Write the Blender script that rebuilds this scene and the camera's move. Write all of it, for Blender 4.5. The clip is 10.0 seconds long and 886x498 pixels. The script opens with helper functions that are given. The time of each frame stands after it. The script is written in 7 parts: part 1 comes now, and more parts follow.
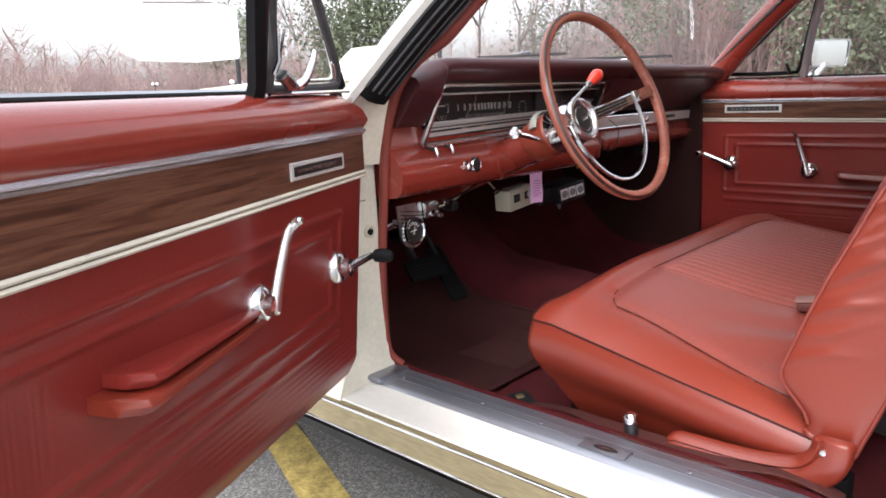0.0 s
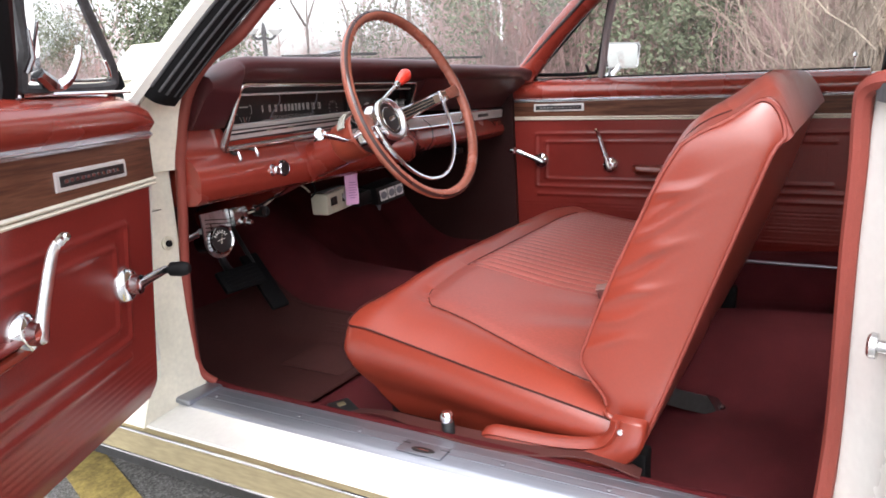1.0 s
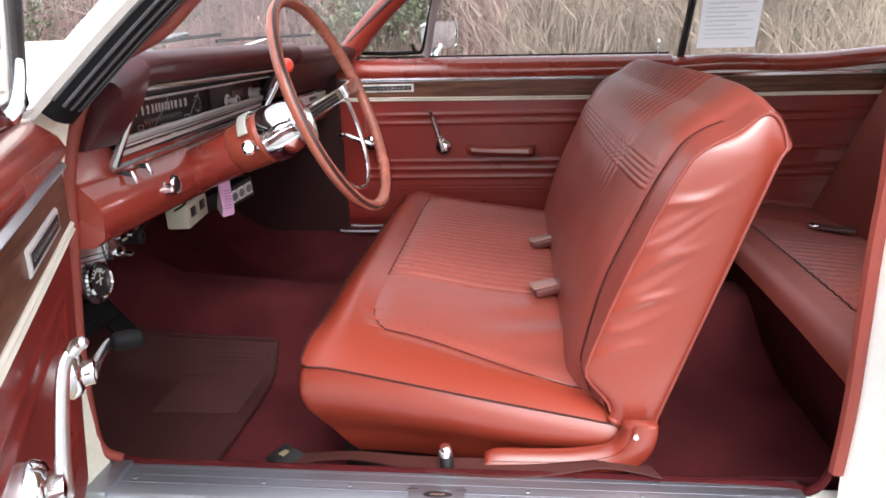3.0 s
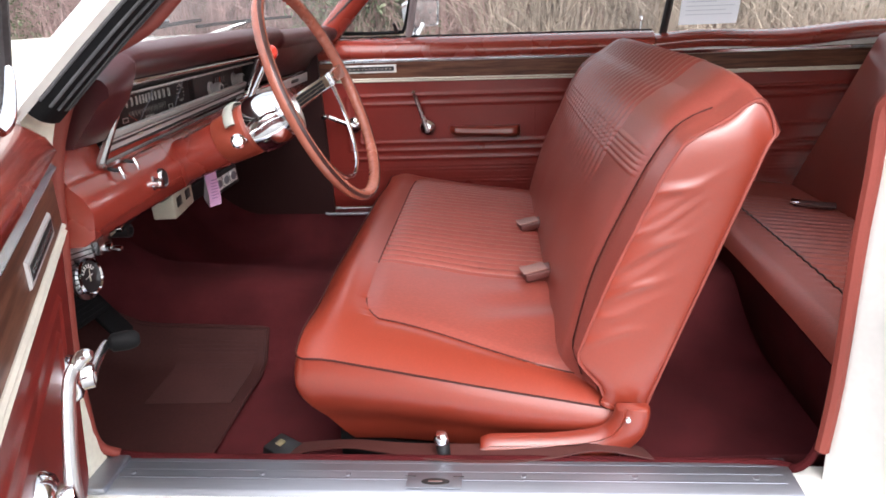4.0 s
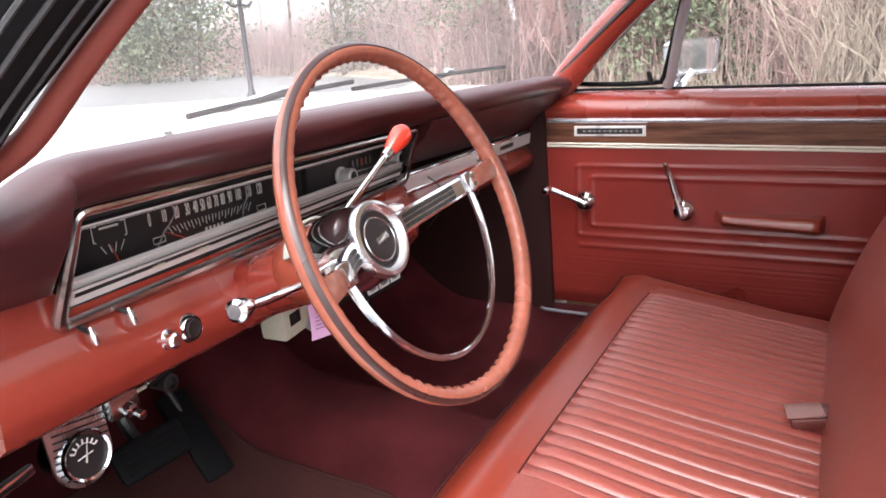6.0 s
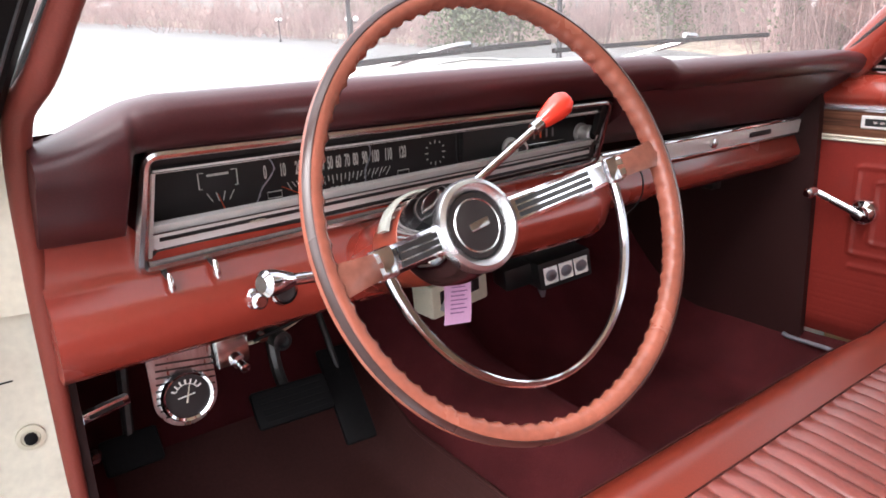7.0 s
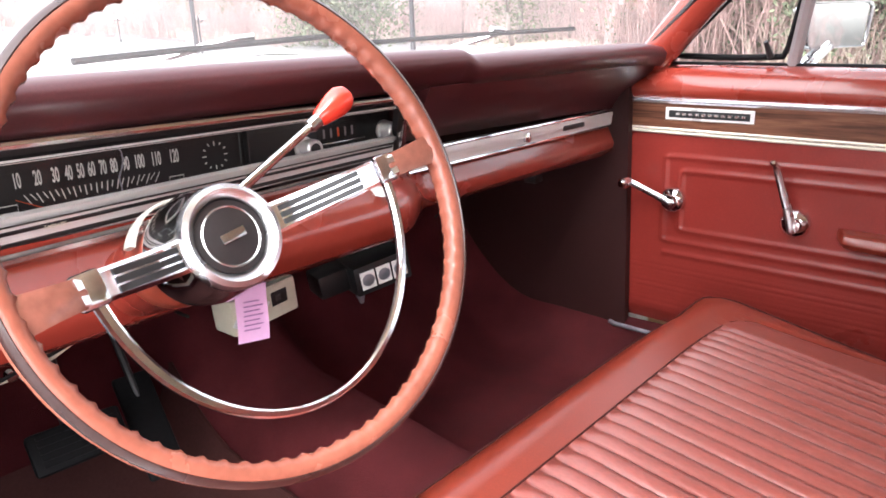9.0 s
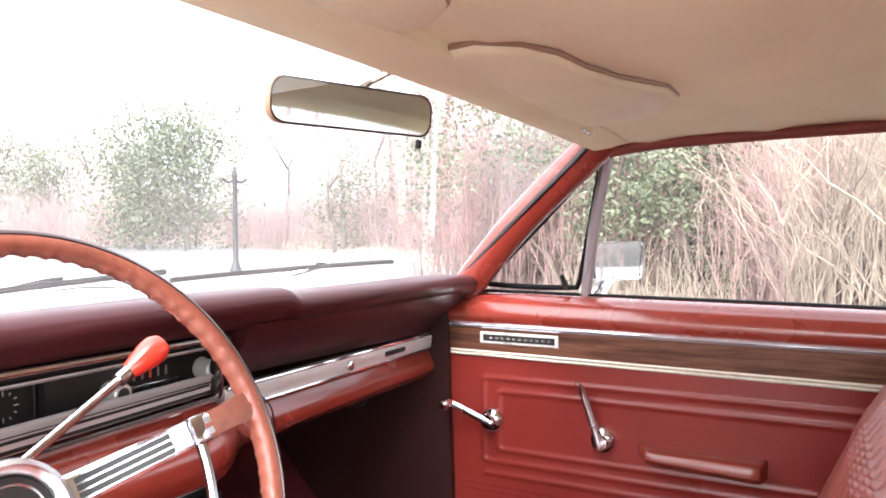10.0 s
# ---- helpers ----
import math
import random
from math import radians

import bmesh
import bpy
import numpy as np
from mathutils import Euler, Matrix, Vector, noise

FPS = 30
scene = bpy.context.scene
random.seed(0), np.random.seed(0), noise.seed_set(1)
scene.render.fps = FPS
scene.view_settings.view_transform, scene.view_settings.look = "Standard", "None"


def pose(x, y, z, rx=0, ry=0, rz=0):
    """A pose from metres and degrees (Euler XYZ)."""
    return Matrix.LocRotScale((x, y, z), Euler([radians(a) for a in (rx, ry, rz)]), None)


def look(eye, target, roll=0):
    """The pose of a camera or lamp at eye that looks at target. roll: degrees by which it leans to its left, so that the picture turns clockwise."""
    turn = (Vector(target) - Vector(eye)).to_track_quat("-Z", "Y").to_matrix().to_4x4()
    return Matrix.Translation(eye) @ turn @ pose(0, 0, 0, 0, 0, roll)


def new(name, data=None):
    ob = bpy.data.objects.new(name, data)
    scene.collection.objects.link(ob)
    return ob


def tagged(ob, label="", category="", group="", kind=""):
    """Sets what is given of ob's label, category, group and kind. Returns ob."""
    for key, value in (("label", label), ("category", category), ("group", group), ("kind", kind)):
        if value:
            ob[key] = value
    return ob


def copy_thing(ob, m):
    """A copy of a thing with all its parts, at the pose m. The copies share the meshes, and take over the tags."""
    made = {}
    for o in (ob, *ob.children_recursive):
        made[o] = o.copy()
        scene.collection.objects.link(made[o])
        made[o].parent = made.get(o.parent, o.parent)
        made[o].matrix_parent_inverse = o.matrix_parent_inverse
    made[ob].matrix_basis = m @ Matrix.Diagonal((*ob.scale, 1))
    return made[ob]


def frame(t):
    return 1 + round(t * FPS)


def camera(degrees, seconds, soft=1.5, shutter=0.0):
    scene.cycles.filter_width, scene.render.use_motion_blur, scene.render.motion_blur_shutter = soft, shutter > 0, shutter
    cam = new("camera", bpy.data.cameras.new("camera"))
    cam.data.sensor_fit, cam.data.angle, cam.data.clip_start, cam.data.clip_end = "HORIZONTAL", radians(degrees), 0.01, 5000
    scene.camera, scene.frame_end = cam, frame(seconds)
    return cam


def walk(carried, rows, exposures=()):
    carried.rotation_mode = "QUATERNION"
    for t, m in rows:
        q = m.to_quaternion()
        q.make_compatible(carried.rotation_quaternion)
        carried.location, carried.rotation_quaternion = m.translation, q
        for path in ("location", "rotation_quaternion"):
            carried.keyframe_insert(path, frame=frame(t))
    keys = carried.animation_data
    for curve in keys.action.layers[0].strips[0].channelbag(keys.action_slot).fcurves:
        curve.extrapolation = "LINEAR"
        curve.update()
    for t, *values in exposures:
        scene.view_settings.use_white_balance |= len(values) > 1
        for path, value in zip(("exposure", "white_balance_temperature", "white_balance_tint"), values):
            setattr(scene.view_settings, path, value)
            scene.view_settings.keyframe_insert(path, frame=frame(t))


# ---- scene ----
cam = camera(63.7, 10.0, soft=1.7)
PATH = [
    (0, (-1.639, -0.774, 0.946), (-0.201, 0.549, 0.522), -2.2),
    (0.5, (-1.615, -0.792, 0.944), (-0.013, 0.322, 0.505), -2.5),
    (1, (-1.583, -0.8, 0.942), (0.114, 0.165, 0.503), -2.4),
    (1.5, (-1.57, -0.788, 0.944), (0.237, -0.045, 0.515), -1.6),
    (2, (-1.573, -0.611, 0.969), (0.332, -0.245, 0.48), -2.7),
    (2.5, (-1.588, -0.423, 1.006), (0.331, -0.195, 0.493), -2.9),
    (2.7, (-1.593, -0.394, 1.015), (0.318, -0.165, 0.471), -2.0),
    (4, (-1.591, -0.356, 1.051), (0.294, -0.205, 0.402), -2.3),
    (4.5, (-1.522, -0.369, 1.072), (0.38, -0.096, 0.518), -4.2),
    (5, (-1.348, -0.438, 1.093), (0.515, 0.098, 0.602), -4.8),
    (5.2, (-1.29, -0.462, 1.096), (0.539, 0.163, 0.585), -4.2),
    (6.3, (-0.908, -0.425, 1.083), (0.673, 0.672, 0.538), -3.1),
    (6.5, (-0.864, -0.443, 1.082), (0.614, 0.789, 0.534), -2.2),
    (7, (-0.774, -0.489, 1.057), (0.374, 1.043, 0.476), -2.0),
    (7.5, (-0.737, -0.495, 1.042), (0.334, 1.068, 0.402), -3.0),
    (8, (-0.711, -0.497, 1.04), (0.402, 1.033, 0.392), -2.7),
    (8.5, (-0.686, -0.498, 1.038), (0.533, 0.945, 0.381), -2.2),
    (9, (-0.668, -0.506, 1.044), (0.746, 0.778, 0.45), -1.9),
    (9.5, (-0.664, -0.51, 1.07), (0.957, 0.608, 0.723), -1.1),
    (10, (-0.673, -0.513, 1.093), (1.095, 0.42, 1.041), -0.4),
]
EXPOSURE = [(0.0, 1.6), (0.5, 1.75), (1.5, 1.95), (2.5, 2.0), (4.0, 2.0), (5.0, 2.3), (6.5, 2.4), (7.0, 2.32), (8.0, 2.5), (8.5, 2.75), (9.5, 3.0), (10.0, 2.9)]
walk(cam, [(t, look(eye, target, roll)) for t, eye, target, roll in PATH], [(t, stops, 6350, 12.5) for t, stops in EXPOSURE])

# ---- daylight: a bright overcast sky ----
world = bpy.data.worlds.new("overcast")
scene.world = world
world.use_nodes = True
wn, wl = world.node_tree.nodes, world.node_tree.links
sky = wn.new("ShaderNodeTexSky")
sky.sky_type, sky.sun_disc = "NISHITA", False
sky.sun_elevation, sky.sun_rotation = radians(48), radians(250)
sky.dust_density, sky.air_density, sky.ozone_density = 4.0, 1.0, 0.6
grey = wn.new("ShaderNodeHueSaturation")
grey.inputs["Saturation"].default_value = 0.22
wl.new(sky.outputs[0], grey.inputs["Color"])
wl.new(grey.outputs[0], wn["Background"].inputs["Color"])
wn["Background"].inputs["Strength"].default_value = 0.15
sun_data = bpy.data.lights.new("sun", "SUN")
sun_data.energy, sun_data.angle, sun_data.color = 0.42, radians(85), (0.97, 0.99, 1.0)
sun = new("sun", sun_data)
sun.matrix_world = look((-3.5, 5.5, 9), (0, 0, 0.5))

# ---- materials ----
def nodes_of(name):
    m = bpy.data.materials.new(name)
    m.use_nodes = True
    t = m.node_tree
    return m, t.nodes, t.links, t.nodes["Principled BSDF"]


def ramp(nodes, stops):
    r = nodes.new("ShaderNodeValToRGB")
    while len(r.color_ramp.elements) < len(stops):
        r.color_ramp.elements.new(0.5)
    for e, (p, c) in zip(r.color_ramp.elements, stops):
        e.position, e.color = p, (*c, 1)
    return r


def scaled(c, k):
    return tuple(min(1.0, v * k) for v in c)


def surface(name, color, rough=0.5, metal=0.0, vary=0.12, big=6.0, fine=300.0, bump=0.05, coat=0.0, spec=0.5, rough_vary=0.12, stretch=(1, 1, 1), bump_dist=0.001, voronoi=False):
    """A painted, moulded or woven surface: colour that wanders at two scales, uneven gloss and fine relief."""
    m, n, l, b = nodes_of(name)
    co = n.new("ShaderNodeTexCoord")
    mp = n.new("ShaderNodeMapping")
    mp.inputs["Scale"].default_value = stretch
    l.new(co.outputs["Object"], mp.inputs[0])
    big_n, fine_n = n.new("ShaderNodeTexNoise"), n.new("ShaderNodeTexVoronoi" if voronoi else "ShaderNodeTexNoise")
    for q, s in ((big_n, big), (fine_n, fine)):
        q.inputs["Scale"].default_value = s
        l.new(mp.outputs[0], q.inputs["Vector"])
    big_n.inputs["Detail"].default_value = 5
    r = ramp(n, [(0.3, scaled(color, 1 - vary)), (0.7, scaled(color, 1 + vary))])
    l.new(big_n.outputs[0], r.inputs[0])
    mix = n.new("ShaderNodeMix")
    mix.data_type, mix.blend_type = "RGBA", "MULTIPLY"
    mix.inputs["Factor"].default_value = min(1.0, vary * 2)
    l.new(r.outputs[0], mix.inputs["A"])
    l.new(fine_n.outputs[0], mix.inputs["B"])
    l.new(mix.outputs["Result"], b.inputs["Base Color"])
    rr = n.new("ShaderNodeMapRange")
    rr.inputs["To Min"].default_value, rr.inputs["To Max"].default_value = max(0.02, rough - rough_vary), min(1.0, rough + rough_vary)
    l.new(big_n.outputs[0], rr.inputs["Value"])
    l.new(rr.outputs[0], b.inputs["Roughness"])
    b.inputs["Metallic"].default_value = metal
    b.inputs["Specular IOR Level"].default_value = spec
    b.inputs["Coat Weight"].default_value = coat
    b.inputs["Coat Roughness"].default_value = 0.12
    if bump:
        bp = n.new("ShaderNodeBump")
        bp.inputs["Strength"].default_value, bp.inputs["Distance"].default_value = bump, bump_dist
        l.new(fine_n.outputs[0], bp.inputs["Height"])
        l.new(bp.outputs[0], b.inputs["Normal"])
    return m


VINYL = surface("rust_red_vinyl", (0.225, 0.031, 0.016), 0.31, rough_vary=0.04, big=3.0, vary=0.08, fine=420, bump=0.08, voronoi=True, bump_dist=0.0005, spec=0.75)
VINYL_SIDE = surface("rust_red_vinyl_smooth", (0.195, 0.027, 0.014), 0.30, rough_vary=0.04, big=3.0, vary=0.08, spec=0.75, fine=260, bump=0.12, bump_dist=0.0006)
WEAVE = surface("maroon_grained_vinyl", (0.238, 0.049, 0.036), 0.36, vary=0.12, fine=300, bump=0.16, spec=0.75, voronoi=True, bump_dist=0.001, stretch=(1, 0.45, 1))
DOOR_VINYL = surface("red_door_vinyl", (0.195, 0.022, 0.017), 0.32, vary=0.10, spec=0.40, fine=420, bump=0.12, voronoi=True, bump_dist=0.0005)
PAD = surface("maroon_dash_pad", (0.056, 0.0125, 0.015), 0.38, vary=0.15, fine=520, bump=0.08, voronoi=True, bump_dist=0.0006)
RED_PAINT = surface("red_enamel", (0.23, 0.031, 0.020), 0.25, vary=0.07, fine=120, bump=0.03, coat=0.6)
ORANGE_PLASTIC = surface("rust_plastic", (0.27, 0.050, 0.028), 0.32, vary=0.10, fine=200, bump=0.04)
WHEEL_PLASTIC = surface("worn_wheel_plastic", (0.32, 0.100, 0.066), 0.24, vary=0.16, big=14, fine=160, bump=0.05)
SPOKE_END = surface("smoky_spoke_plastic", (0.26, 0.095, 0.068), 0.18, vary=0.2, big=20, fine=160, bump=0.04, spec=0.7)
WHEEL_DARK = surface("dark_wheel_edge", (0.045, 0.018, 0.016), 0.28, vary=0.2, fine=160, bump=0.04)
CARPET = surface("dark_red_carpet", (0.108, 0.019, 0.023), 0.95, vary=0.25, big=9, fine=650, bump=0.9, spec=0.1, bump_dist=0.004)
CARPET_LIGHT = surface("red_carpet_nap", (0.080, 0.010, 0.012), 0.95, vary=0.25, big=12, fine=650, bump=0.9, spec=0.1, bump_dist=0.004)
RUBBER_MAT = surface("oxblood_rubber_mat", (0.056, 0.019, 0.018), 0.7, vary=0.2, fine=200, bump=0.2, spec=0.15)
CHROME = surface("chrome", (0.80, 0.81, 0.83), 0.07, metal=1.0, vary=0.05, fine=60, bump=0.01, rough_vary=0.05)
DULL_CHROME = surface("dulled_chrome", (0.62, 0.62, 0.62), 0.22, metal=1.0, vary=0.14, fine=90, bump=0.03)
ALUMINIUM = surface("scuffed_aluminium", (0.37, 0.39, 0.44), 0.50, metal=1.0, vary=0.07, big=18, fine=240, bump=0.10, stretch=(1, 0.08, 1))
BRUSHED = surface("brushed_trim", (0.74, 0.715, 0.70), 0.32, metal=0.30, vary=0.10, fine=500, bump=0.08, stretch=(0.05, 1, 1))
CREAM_STRIP = surface("cream_trim", (0.68, 0.63, 0.53), 0.3, vary=0.08, fine=160, bump=0.02)
BODY_PAINT = surface("cream_white_paint", (0.70, 0.69, 0.65), 0.25, vary=0.06, big=5, fine=90, bump=0.02, coat=0.6)
BODY_WORN = surface("yellowed_jamb_paint", (0.80, 0.765, 0.64), 0.34, vary=0.12, big=11, fine=120, bump=0.05, coat=0.2)
ROCKER = surface("ribbed_rocker_trim", (0.50, 0.42, 0.25), 0.35, metal=0.7, vary=0.25, big=8, fine=200, bump=0.05, stretch=(1, 0.15, 1))
BLACK_RUBBER = surface("black_rubber", (0.009, 0.009, 0.010), 0.65, vary=0.25, fine=180, bump=0.15, spec=0.12)
BLACK_PLASTIC = surface("black_plastic", (0.014, 0.014, 0.015), 0.35, vary=0.2, fine=180, bump=0.05)
FACE_BLACK = surface("instrument_black", (0.020, 0.015, 0.016), 0.5, vary=0.25, big=14, fine=80, bump=0.0)
QUADRANT = surface("aged_clear_plastic", (0.40, 0.40, 0.36), 0.30, vary=0.1, fine=120, bump=0.02, spec=0.7)
MARK_WHITE = surface("dial_white", (0.80, 0.78, 0.74), 0.5, vary=0.05, bump=0.0)
RED_KNOB = surface("red_acrylic", (0.72, 0.045, 0.025), 0.18, vary=0.08, fine=90, bump=0.02, coat=0.6)
ORANGE_NEEDLE = surface("orange_needle", (0.75, 0.10, 0.03), 0.4, vary=0.05, bump=0.0)
HEADLINER = surface("tan_headliner", (0.87, 0.80, 0.56), 0.85, vary=0.10, big=3, fine=500, bump=0.25, spec=0.2)
VISOR = surface("tan_visor_vinyl", (0.78, 0.71, 0.50), 0.6, vary=0.07, fine=420, bump=0.15)
GARNISH_TAN = surface("mirror_back_paint", (0.30, 0.17, 0.10), 0.35, vary=0.06, fine=120, bump=0.02)
PLASTIC_CREAM = surface("ivory_plastic", (0.62, 0.58, 0.46), 0.4, vary=0.06, fine=120, bump=0.02)
PINK_PAPER = surface("pink_paper", (0.72, 0.42, 0.66), 0.8, vary=0.05, fine=200, bump=0.05)
PAPER_INK = surface("paper_print", (0.62, 0.64, 0.68), 0.8, vary=0.05, bump=0.0)
BLUE_INK = surface("purple_print", (0.30, 0.14, 0.32), 0.8, vary=0.05, bump=0.0)
WINDLACE = surface("red_windlace", (0.21, 0.036, 0.024), 0.6, vary=0.12, fine=500, bump=0.3)
# rust webbing, its colour darkened for the shadow beside the seat
BELT_WEB = surface("shaded_rust_webbing", (0.062, 0.015, 0.012), 0.6, vary=0.1, fine=700, bump=0.4, stretch=(1, 0.2, 1))
GREY_ENGINE = surface("dark_steel", (0.10, 0.10, 0.10), 0.4, metal=0.8, vary=0.2, fine=120, bump=0.1)
GALVANISED = surface("engine_turned_plate", (0.70, 0.71, 0.72), 0.3, metal=1.0, vary=0.2, big=60, fine=240, bump=0.2, stretch=(1, 1, 0.2))
AMBER = surface("amber_lens", (0.75, 0.45, 0.05), 0.2, vary=0.05, bump=0.0)
POST_BLACK = surface("black_post_paint", (0.03, 0.03, 0.035), 0.4, vary=0.2, fine=60, bump=0.05)
GLOBE = surface("opal_globe", (0.85, 0.85, 0.84), 0.25, vary=0.02, bump=0.0)
BARK = surface("grey_bark", (0.27, 0.23, 0.21), 0.9, vary=0.3, big=5, fine=60, bump=0.6, spec=0.2, bump_dist=0.01)
TWIG_TAN = surface("dry_reed", (0.43, 0.355, 0.285), 0.9, vary=0.35, big=2, fine=30, bump=0.1, spec=0.15)
TWIG_RED = surface("reddish_twigs", (0.40, 0.27, 0.25), 0.9, vary=0.3, big=1.2, fine=30, bump=0.1, spec=0.15)
# distant twigs: the haze of distance is put into a paler colour
TWIG_HAZED = surface("hazed_winter_twigs", (0.46, 0.335, 0.32), 0.9, vary=0.3, big=0.8, fine=30, bump=0.1, spec=0.15)
LEAF = surface("evergreen_leaf", (0.225, 0.26, 0.165), 0.7, vary=0.45, big=2.2, fine=25, bump=0.1, spec=0.08)


def wood_grain():
    m, n, l, b = nodes_of("walnut_woodgrain")
    co, mp = n.new("ShaderNodeTexCoord"), n.new("ShaderNodeMapping")
    mp.inputs["Scale"].default_value = (3.0, 3.0, 60.0)
    l.new(co.outputs["Object"], mp.inputs[0])
    a, c = n.new("ShaderNodeTexNoise"), n.new("ShaderNodeTexNoise")
    a.inputs["Scale"].default_value, a.inputs["Detail"].default_value, a.inputs["Distortion"].default_value = 2.2, 6, 0.6
    c.inputs["Scale"].default_value, c.inputs["Detail"].default_value = 11.0, 8
    for q in (a, c):
        l.new(mp.outputs[0], q.inputs["Vector"])
    r = ramp(n, [(0.30, (0.062, 0.022, 0.014)), (0.48, (0.145, 0.057, 0.034)), (0.60, (0.195, 0.084, 0.050)), (0.75, (0.098, 0.037, 0.022))])
    l.new(a.outputs[0], r.inputs[0])
    mix = n.new("ShaderNodeMix")
    mix.data_type, mix.blend_type = "RGBA", "MULTIPLY"
    mix.inputs["Factor"].default_value = 0.55
    l.new(r.outputs[0], mix.inputs["A"])
    l.new(c.outputs[0], mix.inputs["B"])
    l.new(mix.outputs["Result"], b.inputs["Base Color"])
    b.inputs["Roughness"].default_value = 0.40
    b.inputs["Specular IOR Level"].default_value = 0.2
    return m


def asphalt():
    m, n, l, b = nodes_of("coarse_asphalt")
    co, v, g = n.new("ShaderNodeTexCoord"), n.new("ShaderNodeTexVoronoi"), n.new("ShaderNodeTexNoise")
    v.inputs["Scale"].default_value, g.inputs["Scale"].default_value = 190, 1.3
    l.new(co.outputs["Object"], v.inputs["Vector"])
    l.new(co.outputs["Object"], g.inputs["Vector"])
    r = ramp(n, [(0.0, (0.06, 0.06, 0.06)), (0.5, (0.19, 0.186, 0.18)), (1.0, (0.46, 0.45, 0.44))])
    l.new(v.outputs["Color"], r.inputs[0])
    mix = n.new("ShaderNodeMix")
    mix.data_type, mix.blend_type = "RGBA", "MULTIPLY"
    mix.inputs["Factor"].default_value = 0.5
    l.new(r.outputs[0], mix.inputs["A"])
    l.new(g.outputs[0], mix.inputs["B"])
    l.new(mix.outputs["Result"], b.inputs["Base Color"])
    b.inputs["Roughness"].default_value = 0.42
    b.inputs["Specular IOR Level"].default_value = 0.8
    bp = n.new("ShaderNodeBump")
    bp.inputs["Strength"].default_value, bp.inputs["Distance"].default_value = 0.6, 0.003
    l.new(v.outputs["Distance"], bp.inputs["Height"])
    l.new(bp.outputs[0], b.inputs["Normal"])
    return m


def pane(name, tint, gloss, dust_haze=0.0, graze=0.30):
    m, n, l, b = nodes_of(name)
    out = n["Material Output"]
    n.remove(b)
    tr, gl, mx, fr = n.new("ShaderNodeBsdfTransparent"), n.new("ShaderNodeBsdfGlossy"), n.new("ShaderNodeMixShader"), n.new("ShaderNodeLayerWeight")
    tr.inputs[0].default_value, gl.inputs["Roughness"].default_value = (*tint, 1), 0.02
    fr.inputs[0].default_value = 0.25
    rr = n.new("ShaderNodeMapRange")
    rr.inputs["To Min"].default_value, rr.inputs["To Max"].default_value = gloss, gloss + graze
    l.new(fr.outputs["Facing"], rr.inputs["Value"])
    l.new(rr.outputs[0], mx.inputs[0])
    l.new(tr.outputs[0], mx.inputs[1])
    l.new(gl.outputs[0], mx.inputs[2])
    last = mx
    if dust_haze:
        # a thin film of dust and painted-in haze that scatters the daylight
        film, both, cloud, co = n.new("ShaderNodeBsdfTranslucent"), n.new("ShaderNodeMixShader"), n.new("ShaderNodeTexNoise"), n.new("ShaderNodeTexCoord")
        film.inputs[0].default_value = (0.9, 0.88, 0.86, 1)
        cloud.inputs["Scale"].default_value = 3.0
        l.new(co.outputs["Object"], cloud.inputs["Vector"])
        dr = n.new("ShaderNodeMapRange")
        dr.inputs["To Min"].default_value, dr.inputs["To Max"].default_value = dust_haze * 0.4, dust_haze * 1.6
        l.new(cloud.outputs[0], dr.inputs["Value"])
        l.new(dr.outputs[0], both.inputs[0])
        l.new(mx.outputs[0], both.inputs[1])
        l.new(film.outputs[0], both.inputs[2])
        last = both
    l.new(last.outputs[0], out.inputs["Surface"])
    return m


def thin_paper(name, color):
    m, n, l, b = nodes_of(name)
    tr, mx = n.new("ShaderNodeBsdfTranslucent"), n.new("ShaderNodeMixShader")
    tr.inputs[0].default_value = (*color, 1)
    b.inputs["Base Color"].default_value = (*color, 1)
    b.inputs["Roughness"].default_value = 0.8
    mx.inputs[0].default_value = 0.55
    l.new(b.outputs[0], mx.inputs[1])
    l.new(tr.outputs[0], mx.inputs[2])
    l.new(mx.outputs[0], n["Material Output"].inputs["Surface"])
    return m


WOOD, ASPHALT = wood_grain(), asphalt()
YELLOW_LINE = surface("worn_yellow_line", (0.50, 0.38, 0.12), 0.85, vary=0.35, big=30, fine=110, bump=0.5, bump_dist=0.003)
# fourth value: pale haze mixed into the glass to wash out the view
SCREEN = pane("dusty_hazed_windscreen", (0.93, 0.945, 0.94), 0.03, 0.045)
GLASS = pane("window_glass", (0.95, 0.96, 0.955), 0.035, 0.03)
LENS_GLASS = pane("dial_lens", (0.95, 0.95, 0.95), 0.015, 0.0, 0.08)
SATIN = surface("satin_bright_metal", (0.74, 0.75, 0.77), 0.28, metal=1.0, vary=0.06, fine=120, bump=0.02)
BRIGHT_TRIM = surface("bright_side_trim", (0.78, 0.80, 0.86), 0.13, metal=0.75, vary=0.06, fine=120, bump=0.02)
GREY_RUBBER = surface("weathered_grey_rubber", (0.07, 0.07, 0.075), 0.6, vary=0.3, big=30, fine=180, bump=0.3)
HORN_CHROME = surface("horn_ring_chrome", (0.76, 0.77, 0.81), 0.10, metal=1.0, vary=0.05, fine=90, bump=0.01)
SEAM = surface("maroon_seam_thread", (0.055, 0.012, 0.010), 0.7, vary=0.2, fine=400, bump=0.1, spec=0.2)
POST_GREY = surface("grey_post_paint", (0.33, 0.29, 0.30), 0.35, metal=0.3, vary=0.08, fine=120, bump=0.02)
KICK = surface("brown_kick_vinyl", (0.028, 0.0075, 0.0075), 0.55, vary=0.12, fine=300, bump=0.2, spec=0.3)
